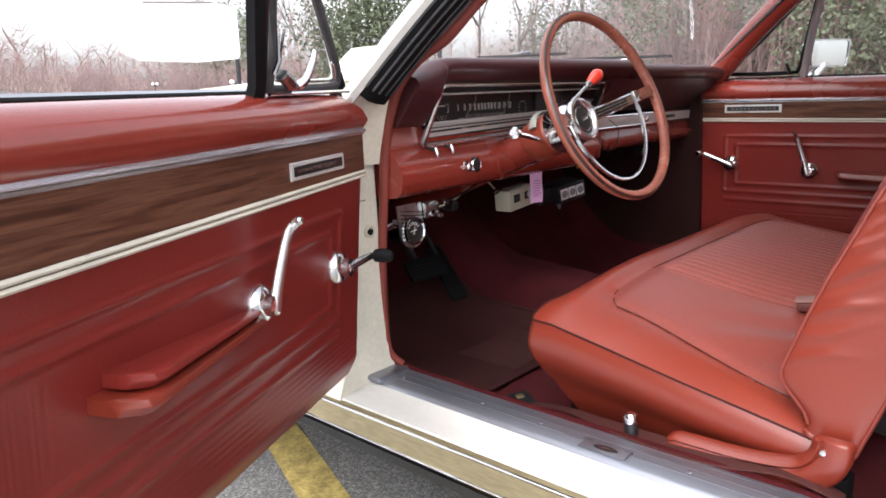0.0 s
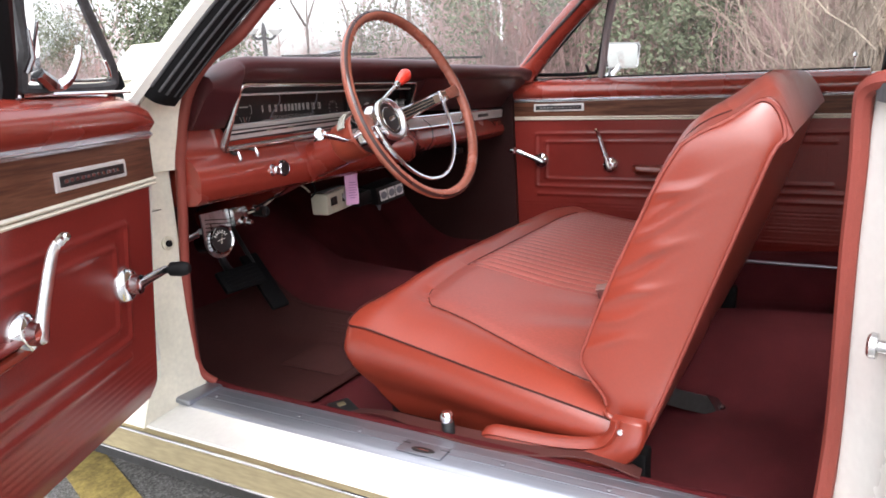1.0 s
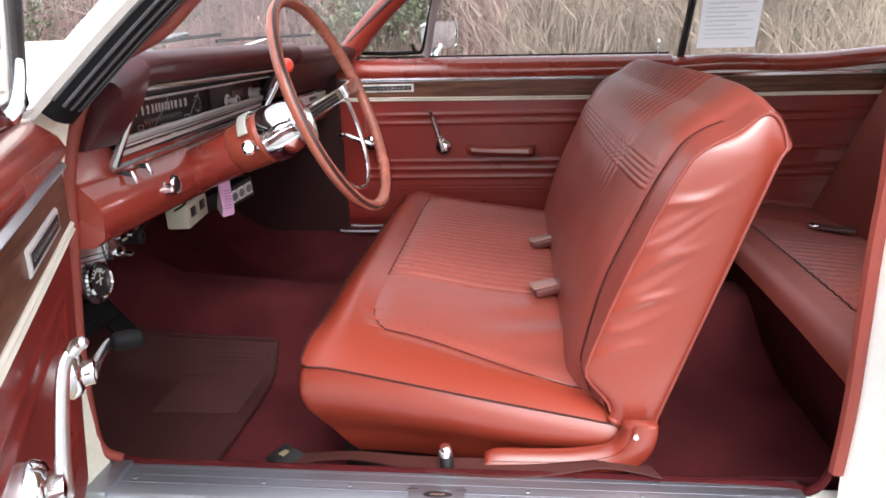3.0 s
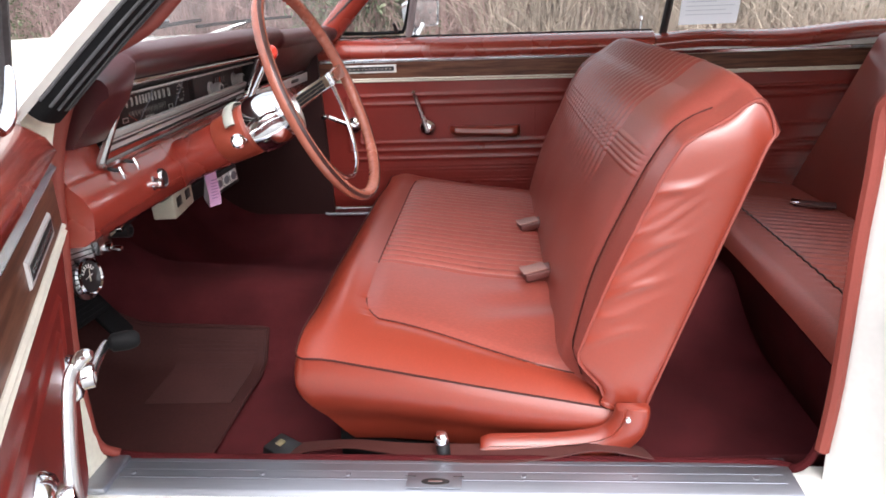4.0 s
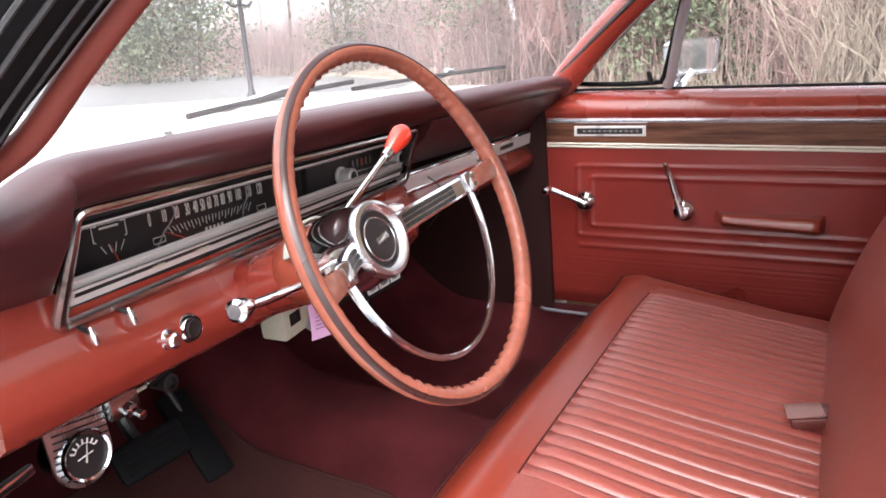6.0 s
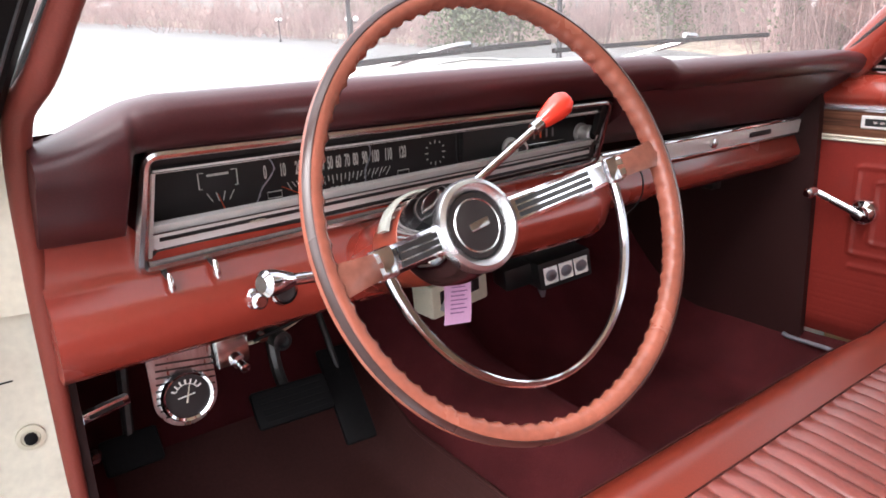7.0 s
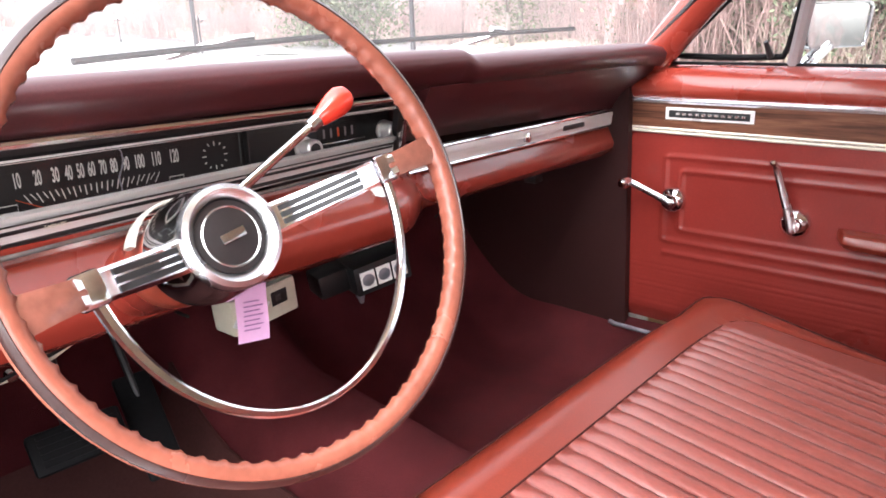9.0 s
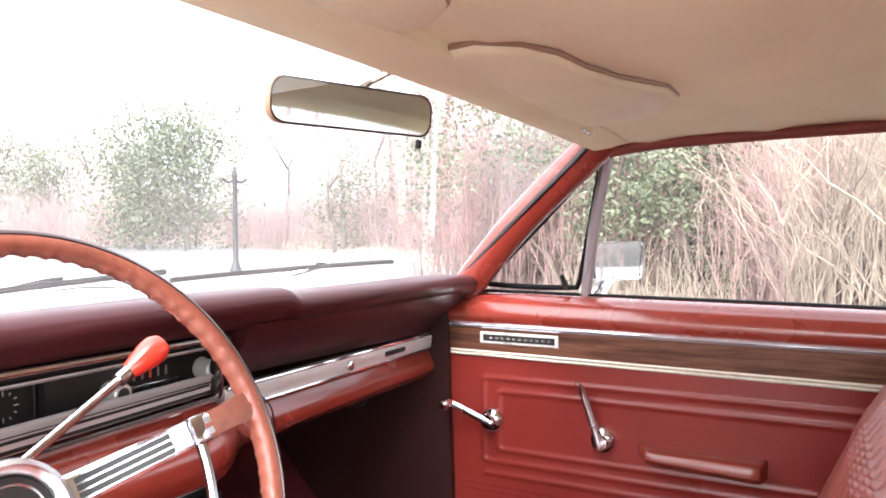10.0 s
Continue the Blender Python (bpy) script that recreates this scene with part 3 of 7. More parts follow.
def pillars():
    for sign, name in ((-1, "windscreen_pillar_left"), (1, "windscreen_pillar_right")):
        base, top = Vector((sign * 0.742, 0.172, 0.955)), Vector((sign * 0.640, -0.165, 1.252))
        d = (top - base).normalized()
        out = Vector((sign, 0, 0))
        out = (out - d * out.dot(d)).normalized()
        fwd = d.cross(out) * (1 if sign < 0 else -1)
        if fwd.z < 0:
            fwd = -fwd

        def bar(section, a=0.0, b=1.0, bend=0.0):
            bm = bmesh.new()
            rows = []
            for k in range(9):
                f = lerp(a, b, k / 8)
                p = base.lerp(top, f) + fwd * bend * math.sin(f * math.pi)
                rows.append([p + out * o + fwd * w for o, w in section])
            vs = quads(bm, rows, close_v=True)
            cap(bm, vs[0][::-1])
            cap(bm, vs[-1])
            return bm
        body = thing(name, "windscreen pillar, white outside and rust-red inside", "pillar", kind="structure",
                     bm=bar([(0.058, 0.002), (0.070, 0.008), (0.074, 0.022), (0.062, 0.032), (0.020, 0.036), (0.020, 0.024)] if sign < 0 else [(0.072, 0.024), (0.080, 0.036), (0.060, 0.040), (0.030, 0.036), (0.030, 0.030), (0.050, 0.024)], -0.14 if sign < 0 else -0.03, 1.1, 0.012), mat=BODY_PAINT)
        narrow = [(0.010, -0.006), (0.004, -0.008), (-0.004, 0.002), (-0.008, 0.018), (-0.004, 0.036), (0.010, 0.036)]
        broad = [(0.006, -0.020), (-0.004, -0.026), (-0.018, -0.020), (-0.030, 0.004), (-0.032, 0.030), (-0.022, 0.040), (0.010, 0.036), (0.010, 0.0)]
        part("garnish", bar(narrow if sign < 0 else broad, 0.10 if sign < 0 else -0.10, 1.06, 0.012), RED_PAINT, body, "rust-red painted inner garnish", sharp=75)
        part("weather_seal", bar(([(0.052, -0.004), (0.058, 0.003), (0.054, 0.016), (0.026, 0.034), (-0.008, 0.026), (-0.012, 0.0), (-0.003, -0.012)] if sign < 0 else [(0.064, 0.002), (0.069, 0.010), (0.062, 0.022), (0.026, 0.036), (0.012, 0.030), (0.010, -0.006)]) + [(0.022, -0.014), (0.044, -0.011)], -0.045 if sign < 0 else -0.03, 1.08, 0.012), BLACK_RUBBER, body, "black rubber door seal")
        # lighter grey beads draw the highlight lines along the black seal
        for o, w, r in ((0.0575, 0.001, 0.0024), (0.047, -0.0085, 0.0022), (0.034, -0.0128, 0.0024), (0.016, -0.0140, 0.0018), (0.002, -0.0128, 0.0014)):
            bead = [base.lerp(top, k / 8) + out * o + fwd * (w + 0.012 * math.sin(k / 8 * math.pi)) for k in range(9)]
            part("seal_highlight", tube(bead, r, 6), GREY_RUBBER, body, "grey bead standing for a highlight on the seal")
        rim = [screen_edge(k / 8, sign * lerp(0.712, 0.612, k / 8)) + fwd * 0.004 for k in range(9)]
        part("screen_rubber", tube(rim, 0.006, 8), BLACK_RUBBER, body)
    # a square rubber end at the foot of the driver's seal
    bm = box(-0.842, -0.79, 0.20, 0.256, 0.930, 0.960, 0.008)
    thing("seal_foot", "worn black rubber seal end at the pillar foot", "rubber seal", kind="structure", bm=bm, mat=BLACK_RUBBER)
    bm = bmesh.new()
    xs = span(-0.72, 0.72, 33)
    quads(bm, [[screen_edge(f, lerp(1, 0.875, f) * x) for f in span(0, 1, 9)] for x in xs])
    ob = thing("windscreen", "clear curved windscreen glass", "windscreen", kind="structure", bm=bm, mat=SCREEN, sharp=80)
    ob.visible_shadow = False


pillars()


def roof():
    def at(x, y):
        c = 1 - (x / 0.64) ** 2
        side = 0.036 * c
        length = 0.02 * math.sin(max(0, min(1, (-y - 0.1) / 1.9)) * math.pi) - 0.13 * step(-1.35, -2.1, y)
        return (x, y + 0.035 * c * step(-0.5, -0.15, y), 1.247 + side + length)
    bm = bmesh.new()
    xs, ys = span(-0.64, 0.64, 29), span(-0.15, -2.05, 60)
    lower = [[Vector(at(x, y)) - Vector((0, 0, 0.006 * (math.sin((y + 0.15) * 2 * math.pi / 0.38) ** 8))) for y in ys] for x in xs]
    upper = [[Vector(at(x, y)) + Vector((0, 0, 0.05)) for y in ys] for x in xs]
    quads(bm, lower)
    thing("ceiling", "tan perforated cloth headliner with cross seams", "headliner", kind="structure", bm=bm, mat=HEADLINER, sharp=80)
    bm = bmesh.new()
    quads(bm, upper)
    thing("roof_skin", "cream-white painted steel roof", "roof", kind="structure", bm=bm, mat=BODY_PAINT, sharp=80)
    # header rail over the windscreen
    rows = []
    for x in span(-0.64, 0.64, 25):
        p = screen_edge(1.0, x)
        rows.append([p + Vector((0, dy, dz)) for dy, dz in ((0.03, 0.03), (0.018, -0.004), (0.0, -0.012), (-0.03, -0.008), (-0.06, 0.002), (-0.06, 0.03))])
    bm = bmesh.new()
    quads(bm, rows, close_v=True)
    thing("header_rail", "tan padded header over the windscreen", "header", kind="structure", bm=bm, mat=HEADLINER)
    # side rails with the red drip lace over the windows
    for sign in (-1, 1):
        path = smooth_path([(sign * 0.640, -0.145, 1.230), (sign * 0.640, -0.26, 1.246), (sign * 0.638, -0.6, 1.252), (sign * 0.634, -1.0, 1.250), (sign * 0.63, -1.3, 1.236), (sign * 0.64, -1.6, 1.17), (sign * 0.67, -1.85, 0.97)], 50)
        thing("side_rail", "rust-red lace along the roof rail", "roof rail", kind="structure", bm=tube(path, 0.011, 10), mat=WINDLACE)
        outer = [p + Vector((sign * 0.03, 0, 0.02)) for p in path]
        thing("roof_rail", "cream-white roof side rail and drip edge", "roof rail", kind="structure", bm=tube(outer, 0.026, 10), mat=BODY_PAINT)
    for sign in (-1, 1):
        bm = bmesh.new()
        pts = [(-1.50, 1.215), (-1.62, 0.95), (-2.05, 0.95), (-2.05, 1.20)]
        prism(bm, pts, "x", sign * 0.63, sign * 0.665)
        thing("rear_pillar", "tan cloth-covered rear roof pillar", "pillar", kind="structure", bm=bm, mat=HEADLINER)
    bm = box(-0.70, 0.70, -2.1, -1.62, 0.90, 0.93, 0.01)
    thing("parcel_shelf", "maroon rear parcel shelf", "shelf", kind="structure", bm=bm, mat=PAD)
    bm = bmesh.new()
    quads(bm, [[(x, y, z) for y, z in ((-2.06, 0.93), (-2.0, 1.10), (-1.98, 1.15))] for x in span(-0.62, 0.62, 9)])
    ob = thing("rear_window", "clear rear window glass", "window", kind="structure", bm=bm, mat=GLASS)
    ob.visible_shadow = False
    bm = box(-0.86, 0.86, -2.4, -2.12, 0.3, 0.93, 0.05)
    thing("tail_panel", "cream-white body behind the rear window", "body panel", kind="structure", bm=bm, mat=BODY_PAINT)


roof()


def bonnet():
    bm = bmesh.new()

    def z(x, y):
        crown = 0.030 * (1 - (x / 0.9) ** 2)
        return 0.972 + crown - 0.045 * ((y - 0.45) / 1.75) ** 1.6 - 0.05 * step(0.80, 0.92, abs(x)) + 0.012 * math.exp(-(x / 0.10) ** 2)
    xs, ys = span(-0.92, 0.92, 45), span(0.45, 2.15, 26)
    quads(bm, [[(x, y, z(x, y)) for y in ys] for x in xs])
    for x in (-0.92, 0.92):
        quads(bm, [[(x, y, z(x, y)) for y in ys], [(x * 1.01, y, 0.35) for y in ys]])
    # closed at the nose
    quads(bm, [[(x, 2.15, z(x, 2.15)) for x in xs], [(x, 2.17, 0.35) for x in xs]])
    thing("bonnet", "cream-white bonnet and front wings", "bonnet", kind="structure", bm=bm, mat=BODY_PAINT, sharp=60)
    bm = bmesh.new()
    quads(bm, [[(x, lerp(screen_edge(0, x * 0.9).y - 0.01, 0.47, f), lerp(screen_edge(0, x * 0.9).z - 0.01, z(x, 0.47) + 0.002, f)) for f in span(0, 1, 6)] for x in span(-0.80, 0.80, 25)])
    thing("cowl", "cream-white painted cowl below the windscreen", "cowl", kind="structure", bm=bm, mat=BODY_PAINT, sharp=60)


bonnet()

# the wing behind the passenger side's front wheel
thing("front_wing_right", "cream-white front wing beside the passenger door", "body panel", kind="structure", bm=box(0.730, 0.880, 0.195, 0.46, 0.35, 0.930, 0.01), mat=BODY_PAINT)


# ---- doors ----
def door(at, side, name, label, closed):
    """A two-door car's door. at(u, n, z): u back from the front edge, n into the car from the trim's face."""
    root = thing(name, label, "car door")

    def sheet(us, zs, n, thick=0.012):
        bm = bmesh.new()
        front = [[at(u, n(u, z) if callable(n) else n, z) for z in zs] for u in us]
        quads(bm, front)
        return bm

    def bar(u0, u1, z0, z1, n0, n1, bevel=0.003, drop=0.0):
        bm = bmesh.new()
        rows = []
        e = bevel
        for k in range(9):
            u = lerp(u0, u1, k / 8)
            dz = drop * (u - u0)
            sec = [(n0, z0), (n1 - e, z0), (n1, z0 + e), (n1, z1 - e), (n1 - e, z1), (n0, z1)]
            rows.append([at(u, n, z - dz) for n, z in sec])
        vs = quads(bm, rows, close_v=True)
        cap(bm, vs[0][::-1])
        cap(bm, vs[-1])
        return bm
    L, low = 1.065, (0.462 if not closed else 0.405)
    up = 0.0 if closed else 0.012

    def lean(z):
        """The open door's lower trim slopes outwards."""
        return 0.0 if closed else -0.032 * max(0.0, (0.828 - z) / 0.36)
    # steel shell
    bm = bmesh.new()
    e_low = low if closed else low + 0.014
    sec = [(-0.05, e_low), (-0.012, 0.82), (-0.012, 0.90 + up), (-0.02, 0.945 + up), (-0.10, 0.945 + up), (-0.135, 0.86), (-0.145, 0.66), (-0.135, e_low + 0.015), (-0.06, e_low - 0.01)]
    rows = []
    for u in span(-0.012 if not closed else 0.04, (L + 0.012) if not closed else (L - 0.010), 3):
        rows.append([at(u, n, z) for n, z in sec])
    vs = quads(bm, rows, close_v=True)
    cap(bm, vs[0][::-1])
    cap(bm, vs[-1])
    part("shell", bm, BODY_PAINT, root, "cream-white painted steel shell")
    # lower trim with its pressed lines
    swell = 0.0034 if closed else 0.0030
    lines = [(0.779, 0.10, 1.03), (0.752, 0.135, 1.0), (0.628, 0.135, 1.0), (0.602, 0.10, 1.03), (0.575, 0.10, 1.03)]

    def relief(u, z):
        n = 0.0
        for zl, u0, u1 in lines:
            if u0 <= u <= u1:
                n += swell * math.exp(-((z - zl) / 0.0045) ** 2)
        for ul, z0, z1 in ((0.10, 0.602, 0.779), (0.135, 0.628, 0.752)):
            if z0 <= z <= z1:
                n += swell * math.exp(-((u - ul) / 0.005) ** 2)
        if 0.70 < u < 0.98 and 0.642 < z < 0.735:
            n += 0.0009 * math.sin(u * 2 * math.pi / 0.008)
        if low + 0.043 < z < 0.56 and 0.03 < u < 1.03:
            n += (0.0011 if closed else 0.0007) * max(0, math.sin(z * 2 * math.pi / 0.0105))
        n += lean(z) - 0.016 * step(low + 0.045, low - 0.005, z)
        n -= 0.012 * step(0.02, 0.0, u) + 0.012 * step(L - 0.02, L, u)
        return n
    us = sorted(set([0.0, 0.004, 0.008, 0.013, 0.02] + [round(0.026 + 0.0035 * k, 4) for k in range(297)]))
    us = [u for u in us if u <= L]
    zs = span(low + 0.007, 0.828, 110)
    part("lower_trim", sheet(us, zs, relief), DOOR_VINYL, root, "red vinyl trim with pressed lines", sharp=80)
    part("wood_panel", bar(0.004, L - 0.004, 0.836, 0.886 + up, -0.006, 0.002, 0.001, 0.006), WOOD, root, "walnut woodgrain inlay")
    chrome = part("upper_moulding", bar(0.004, L - 0.004, 0.885 + up, 0.898 + up, -0.004, 0.009, 0.006, 0.006), BRIGHT_TRIM, root, "chrome moulding with a dark groove")
    part("moulding_groove", bar(0.004, L - 0.004, 0.8895 + up, 0.8925 + up, 0.004, 0.0085, 0.0005, 0.006), BLACK_PLASTIC, chrome)
    part("lower_moulding", bar(0.004, L - 0.004, 0.825, 0.8305, -0.004, 0.006, 0.0025, 0.008), CREAM_STRIP, root, "cream double bead")
    part("lower_moulding", bar(0.004, L - 0.004, 0.8318, 0.8375, -0.004, 0.006, 0.0025, 0.008), CREAM_STRIP, root, "cream double bead")
    # padded top
    bm = bmesh.new()
    rows = []
    for u in span(0.0, L, 21):
        dz, tip = 0.008 * u - up, 0.012 * step(0.06, 0.0, u)
        sec = [(-0.02, 0.895), (0.004, 0.897), (0.012, 0.908), (0.012, 0.922), (0.004, 0.938), (-0.012, 0.950), (-0.035, 0.957), (-0.06, 0.958), (-0.06, 0.93)]
        rows.append([at(u, n, z - dz - (tip if z > 0.92 else 0)) for n, z in sec])
    vs = quads(bm, rows, close_v=True)
    cap(bm, vs[0][::-1])
    cap(bm, vs[-1])
    part("top_rail", bm, RED_PAINT, root, "rust-red painted top rail")
    part("glass_seal", bar(0.04, L, 0.948 + up, 0.962 + up, -0.075, -0.055, 0.003, 0.008), BLACK_RUBBER, root, "black window wiper seal")
    if not closed:
        part("belt_moulding", bar(0.0, L, 0.950 + up, 0.966 + up, -0.098, -0.080, 0.005, 0.008), CHROME, root, "bright outer belt moulding")
    # name plate: a bright frame, dark field and plain bars
    plate = part("name_plate", bar(0.094, 0.267, 0.8525 - up / 3, 0.8775 - up / 3, 0.001, 0.005, 0.002), BRUSHED, root, "bright name plate with a dark field")
    part("plate_field", bar(0.101, 0.260, 0.858 - up / 3, 0.872 - up / 3, 0.004, 0.0057, 0.0004), BLACK_PLASTIC, plate)
    for k in range(11):
        u = 0.116 + 0.0128 * k
        part("plate_bar", bar(u, u + 0.008, 0.8625 - up / 3, 0.8675 - up / 3, 0.0055, 0.0064, 0.0002), DULL_CHROME, plate)

    def crank(u, z, du, dz, name, knob_mat, bent):
        n0 = lean(z)
        piv = part(name, lathe([(0.027, 0.0), (0.027, 0.006), (0.022, 0.014), (0.015, 0.017), (0.014, 0.028), (0, 0.031)], facing(at(u, n0, z), at(u, 1, z) - at(u, 0, z)), 24), CHROME, root, "chrome " + name.replace("_", " "))
        arm = smooth_path([at(u - du * 0.12, n0 + 0.024, z - dz * 0.12), at(u, n0 + 0.026, z), at(u + du * 0.35, n0 + 0.029, z + dz * 0.35), at(u + du * 0.85, n0 + 0.036, z + dz * 0.85), at(u + du, n0 + 0.040 + bent, z + dz)], 18)
        part("arm", tube(arm, [0.005, 0.008, 0.010, 0.010, 0.0095, 0.009] + [0.0082 - 0.0002 * k for k in range(11)] + [0.004], 10, section=[(math.cos(a) * 0.62, math.sin(a)) for a in span(0, 2 * math.pi * 11 / 12, 12)]), SATIN, piv)
        if name == "window_winder":
            end = [at(u + du * 0.97, n0 + 0.038 + bent, z + dz * 0.97), at(u + du * 1.05, n0 + 0.044 + bent, z + dz * 1.03), at(u + du * 0.98, n0 + 0.052 + bent, z + dz * 1.06)]
            part("curved_tip", tube(smooth_path(end, 8), [0.006, 0.0062, 0.0064, 0.0064, 0.0062, 0.006, 0.005, 0.003], 10), CHROME, piv)
            return
        tip = at(u + du, n0 + 0.042, z + dz)
        part("knob", lathe([(0.007, 0.0), (0.011, 0.004), (0.012, 0.02), (0.010, 0.030), (0.006, 0.034), (0, 0.034)], facing(tip, at(u, 1, z) - at(u, 0, z)), 16), knob_mat, piv)
    if closed:
        crank(0.12, 0.690, -0.082, 0.036, "vent_winder", CHROME, 0.0)
        crank(0.358, 0.677, -0.034, 0.112, "window_winder", CHROME, 0.004)
        # small pull rest
        arm_u0, arm_u1, arm_z, deep = 0.430, 0.654, 0.680, 0.046
    else:
        crank(0.118, 0.692, -0.064, 0.006, "vent_winder", BLACK_RUBBER, 0.0)
        crank(0.358, 0.701, -0.034, 0.100, "window_winder", CHROME, 0.004)
        arm_u0, arm_u1, arm_z, deep = 0.362, 0.655, 0.700, 0.062
    rise = 0.0 if closed else 0.020
    thick = 0.036

    def rest(f0, f1, lo, hi, grow):
        bm = bmesh.new()
        rows = []
        for k in range(25):
            f = k / 24
            g = lerp(f0, f1, f)
            u, z = lerp(arm_u0, arm_u1, g), arm_z + rise * g
            w = lean(z)
            d = deep * (step(-0.02, 0.10, g) * step(1.02, 0.94, f) if closed else (0.18 + 0.82 * g) * (0.55 + 0.45 * math.sqrt(step(1.0, 0.93, f)))) * grow + 0.004
            t0, t1 = z - thick * lo * lerp(0.7, 1, g), z - thick * hi * lerp(0.7, 1, g)
            e = min(0.011 if closed else 0.009, (t1 - t0) * 0.45)
            rows.append([at(u, n, q) for n, q in ((w - 0.004, t0), (w + d - e * 1.2, t0), (w + d, t0 + e), (w + d, t1 - e), (w + d - e * 0.4, t1 - e * 0.3), (w + d - e * 1.3, t1), (w + d * 0.4, t1 - 0.003), (w - 0.004, t1 - 0.001))])
        vs = quads(bm, rows, close_v=True)
        cap(bm, vs[0][::-1])
        cap(bm, vs[-1])
        return bm
    if closed:
        part("armrest", rest(0.0, 1.0, 1.0, 0.0, 1.0), VINYL_SIDE, root, "padded rust-red vinyl armrest")
    else:
        base = part("armrest", rest(0.0, 1.0, 1.0, 0.50, 1.0), VINYL_SIDE, root, "rust-red plastic armrest base")
        part("armrest_pad", rest(0.02, 0.93, 0.46, 0.0, 0.93), DOOR_VINYL, base, "padded red vinyl top")
    # quarter light, its frame, and the main glass
    def fp(u, z, n=0.0):
        return at(u, (-0.066 if closed else -0.030) + 0.33 * (z - 0.955) + n, z)
    top = 1.225
    if closed:
        post = tube([fp(0.300, 0.94), fp(0.336, 1.1), fp(0.378, top + 0.02)], 0.012, 8)
        part("quarter_light_post", post, POST_GREY, root, "slim quarter light division post")
        frame_path = smooth_path([fp(0.080, 0.974), fp(0.19, 0.97), fp(0.286, 0.972)], 8)
        ql = part("quarter_light", tube(frame_path + [fp(0.296, 0.99), fp(0.355, 1.20), fp(0.345, 1.215), fp(0.20, 1.085), fp(0.085, 0.985)], 0.006, 8, closed=True), BLACK_RUBBER, root, "black-framed hinged quarter light")
        glass = (fp(0.085, 0.976), fp(0.29, 0.972), fp(0.352, 1.205), fp(0.20, 1.085))
        part("catch", tube([fp(0.268, 0.972, 0.012), fp(0.262, 1.0, 0.02)], [0.007, 0.004], 8), BLACK_PLASTIC, ql, "black quarter light catch")
    else:
        flat_bar = [(1.25, -0.8), (1.25, 0.8), (-1.25, 0.8), (-1.25, -0.8)]
        part("quarter_light_post", tube([fp(0.291, 0.945), fp(0.292, 0.98), fp(0.332, 1.078), fp(0.392, top + 0.03)], 0.0085, section=flat_bar, up=(0, 0, 1)), BLACK_RUBBER, root, "black quarter light division post")
        ring = smooth_path([fp(0.268, 1.02), fp(0.262, 0.980), fp(0.245, 0.972), fp(0.15, 0.973), fp(0.065, 0.976), fp(0.046, 0.984), fp(0.058, 1.005)], 30) + [fp(0.182, 1.100), fp(0.330, 1.225), fp(0.345, 1.222), fp(0.300, 1.095)]
        ql = part("quarter_light", tube(ring, 0.0075, 8, closed=True), GREY_RUBBER, root, "hinged quarter light in a worn grey-black frame")
        part("inner_frame", tube(smooth_path([fp(0.256, 1.05, 0.004), fp(0.250, 0.992, 0.004), fp(0.230, 0.984, 0.004), fp(0.08, 0.986, 0.004), fp(0.068, 0.996, 0.004), fp(0.088, 1.012, 0.004)], 26), 0.0022, 6), DULL_CHROME, ql, "thin bright inner edge")
        part("rear_leg", tube([fp(0.275, 0.965), fp(0.281, 0.99), fp(0.312, 1.078), fp(0.370, top + 0.02)], 0.0062, 8), KICK, ql, "brown inner edge of the division")
        glass = (fp(0.055, 0.98), fp(0.262, 0.976), fp(0.340, 1.215), fp(0.182, 1.095))
        part("base_strip", tube([fp(0.272, 0.966, 0.010), fp(0.012, 0.969, 0.010)], 0.0030, 6), CHROME, ql, "thin chrome base strip")
        part("front_strip", tube([fp(0.018, 0.972, -0.012), fp(0.026, 0.99, -0.012), fp(0.084, 1.040, -0.012), fp(0.155, 1.10, -0.012)], 0.0048, 6), BODY_PAINT, ql, "pale front channel")
        part("corner_seal", tube([fp(0.046, 0.966), fp(0.030, 0.980), fp(0.040, 0.998)], [0.006, 0.010, 0.004], 8), BLACK_RUBBER, ql, "black rubber corner")
        part("rear_clip", tube([fp(0.267, 0.992, 0.008), fp(0.264, 1.01, 0.010), fp(0.276, 1.040, 0.008)], [0.0035, 0.0042, 0.002], 8), HORN_CHROME, ql, "chrome clip")
        part("latch_block", tube([fp(0.252, 0.992, 0.012), fp(0.228, 0.980, 0.014), fp(0.206, 0.976, 0.014)], [0.008, 0.010, 0.007], 8), DULL_CHROME, ql, "dull latch block")
        part("latch_lever", tube(smooth_path([fp(0.218, 0.976, 0.022), fp(0.205, 0.986, 0.026), fp(0.188, 1.010, 0.022), fp(0.182, 1.026, 0.018)], 10), [0.0062, 0.0072, 0.0068, 0.0062, 0.0056, 0.005, 0.0046, 0.0042, 0.0038, 0.003], 8), HORN_CHROME, ql, "slanted chrome latch")
    bm = bmesh.new()
    bm.faces.new([bm.verts.new(p) for p in glass])
    g = part("pane", bm, GLASS, ql)
    g.visible_shadow = False
    if closed:
        part("lock_button", tube([at(1.026, -0.03, 0.94), at(1.026, -0.03, 0.980), at(1.026, -0.03, 0.983), at(1.026, -0.03, 0.992), at(1.026, -0.03, 0.994)], [0.0022, 0.0022, 0.0055, 0.0050, 0.002], 8), CHROME, root, "chrome lock button")
    return root


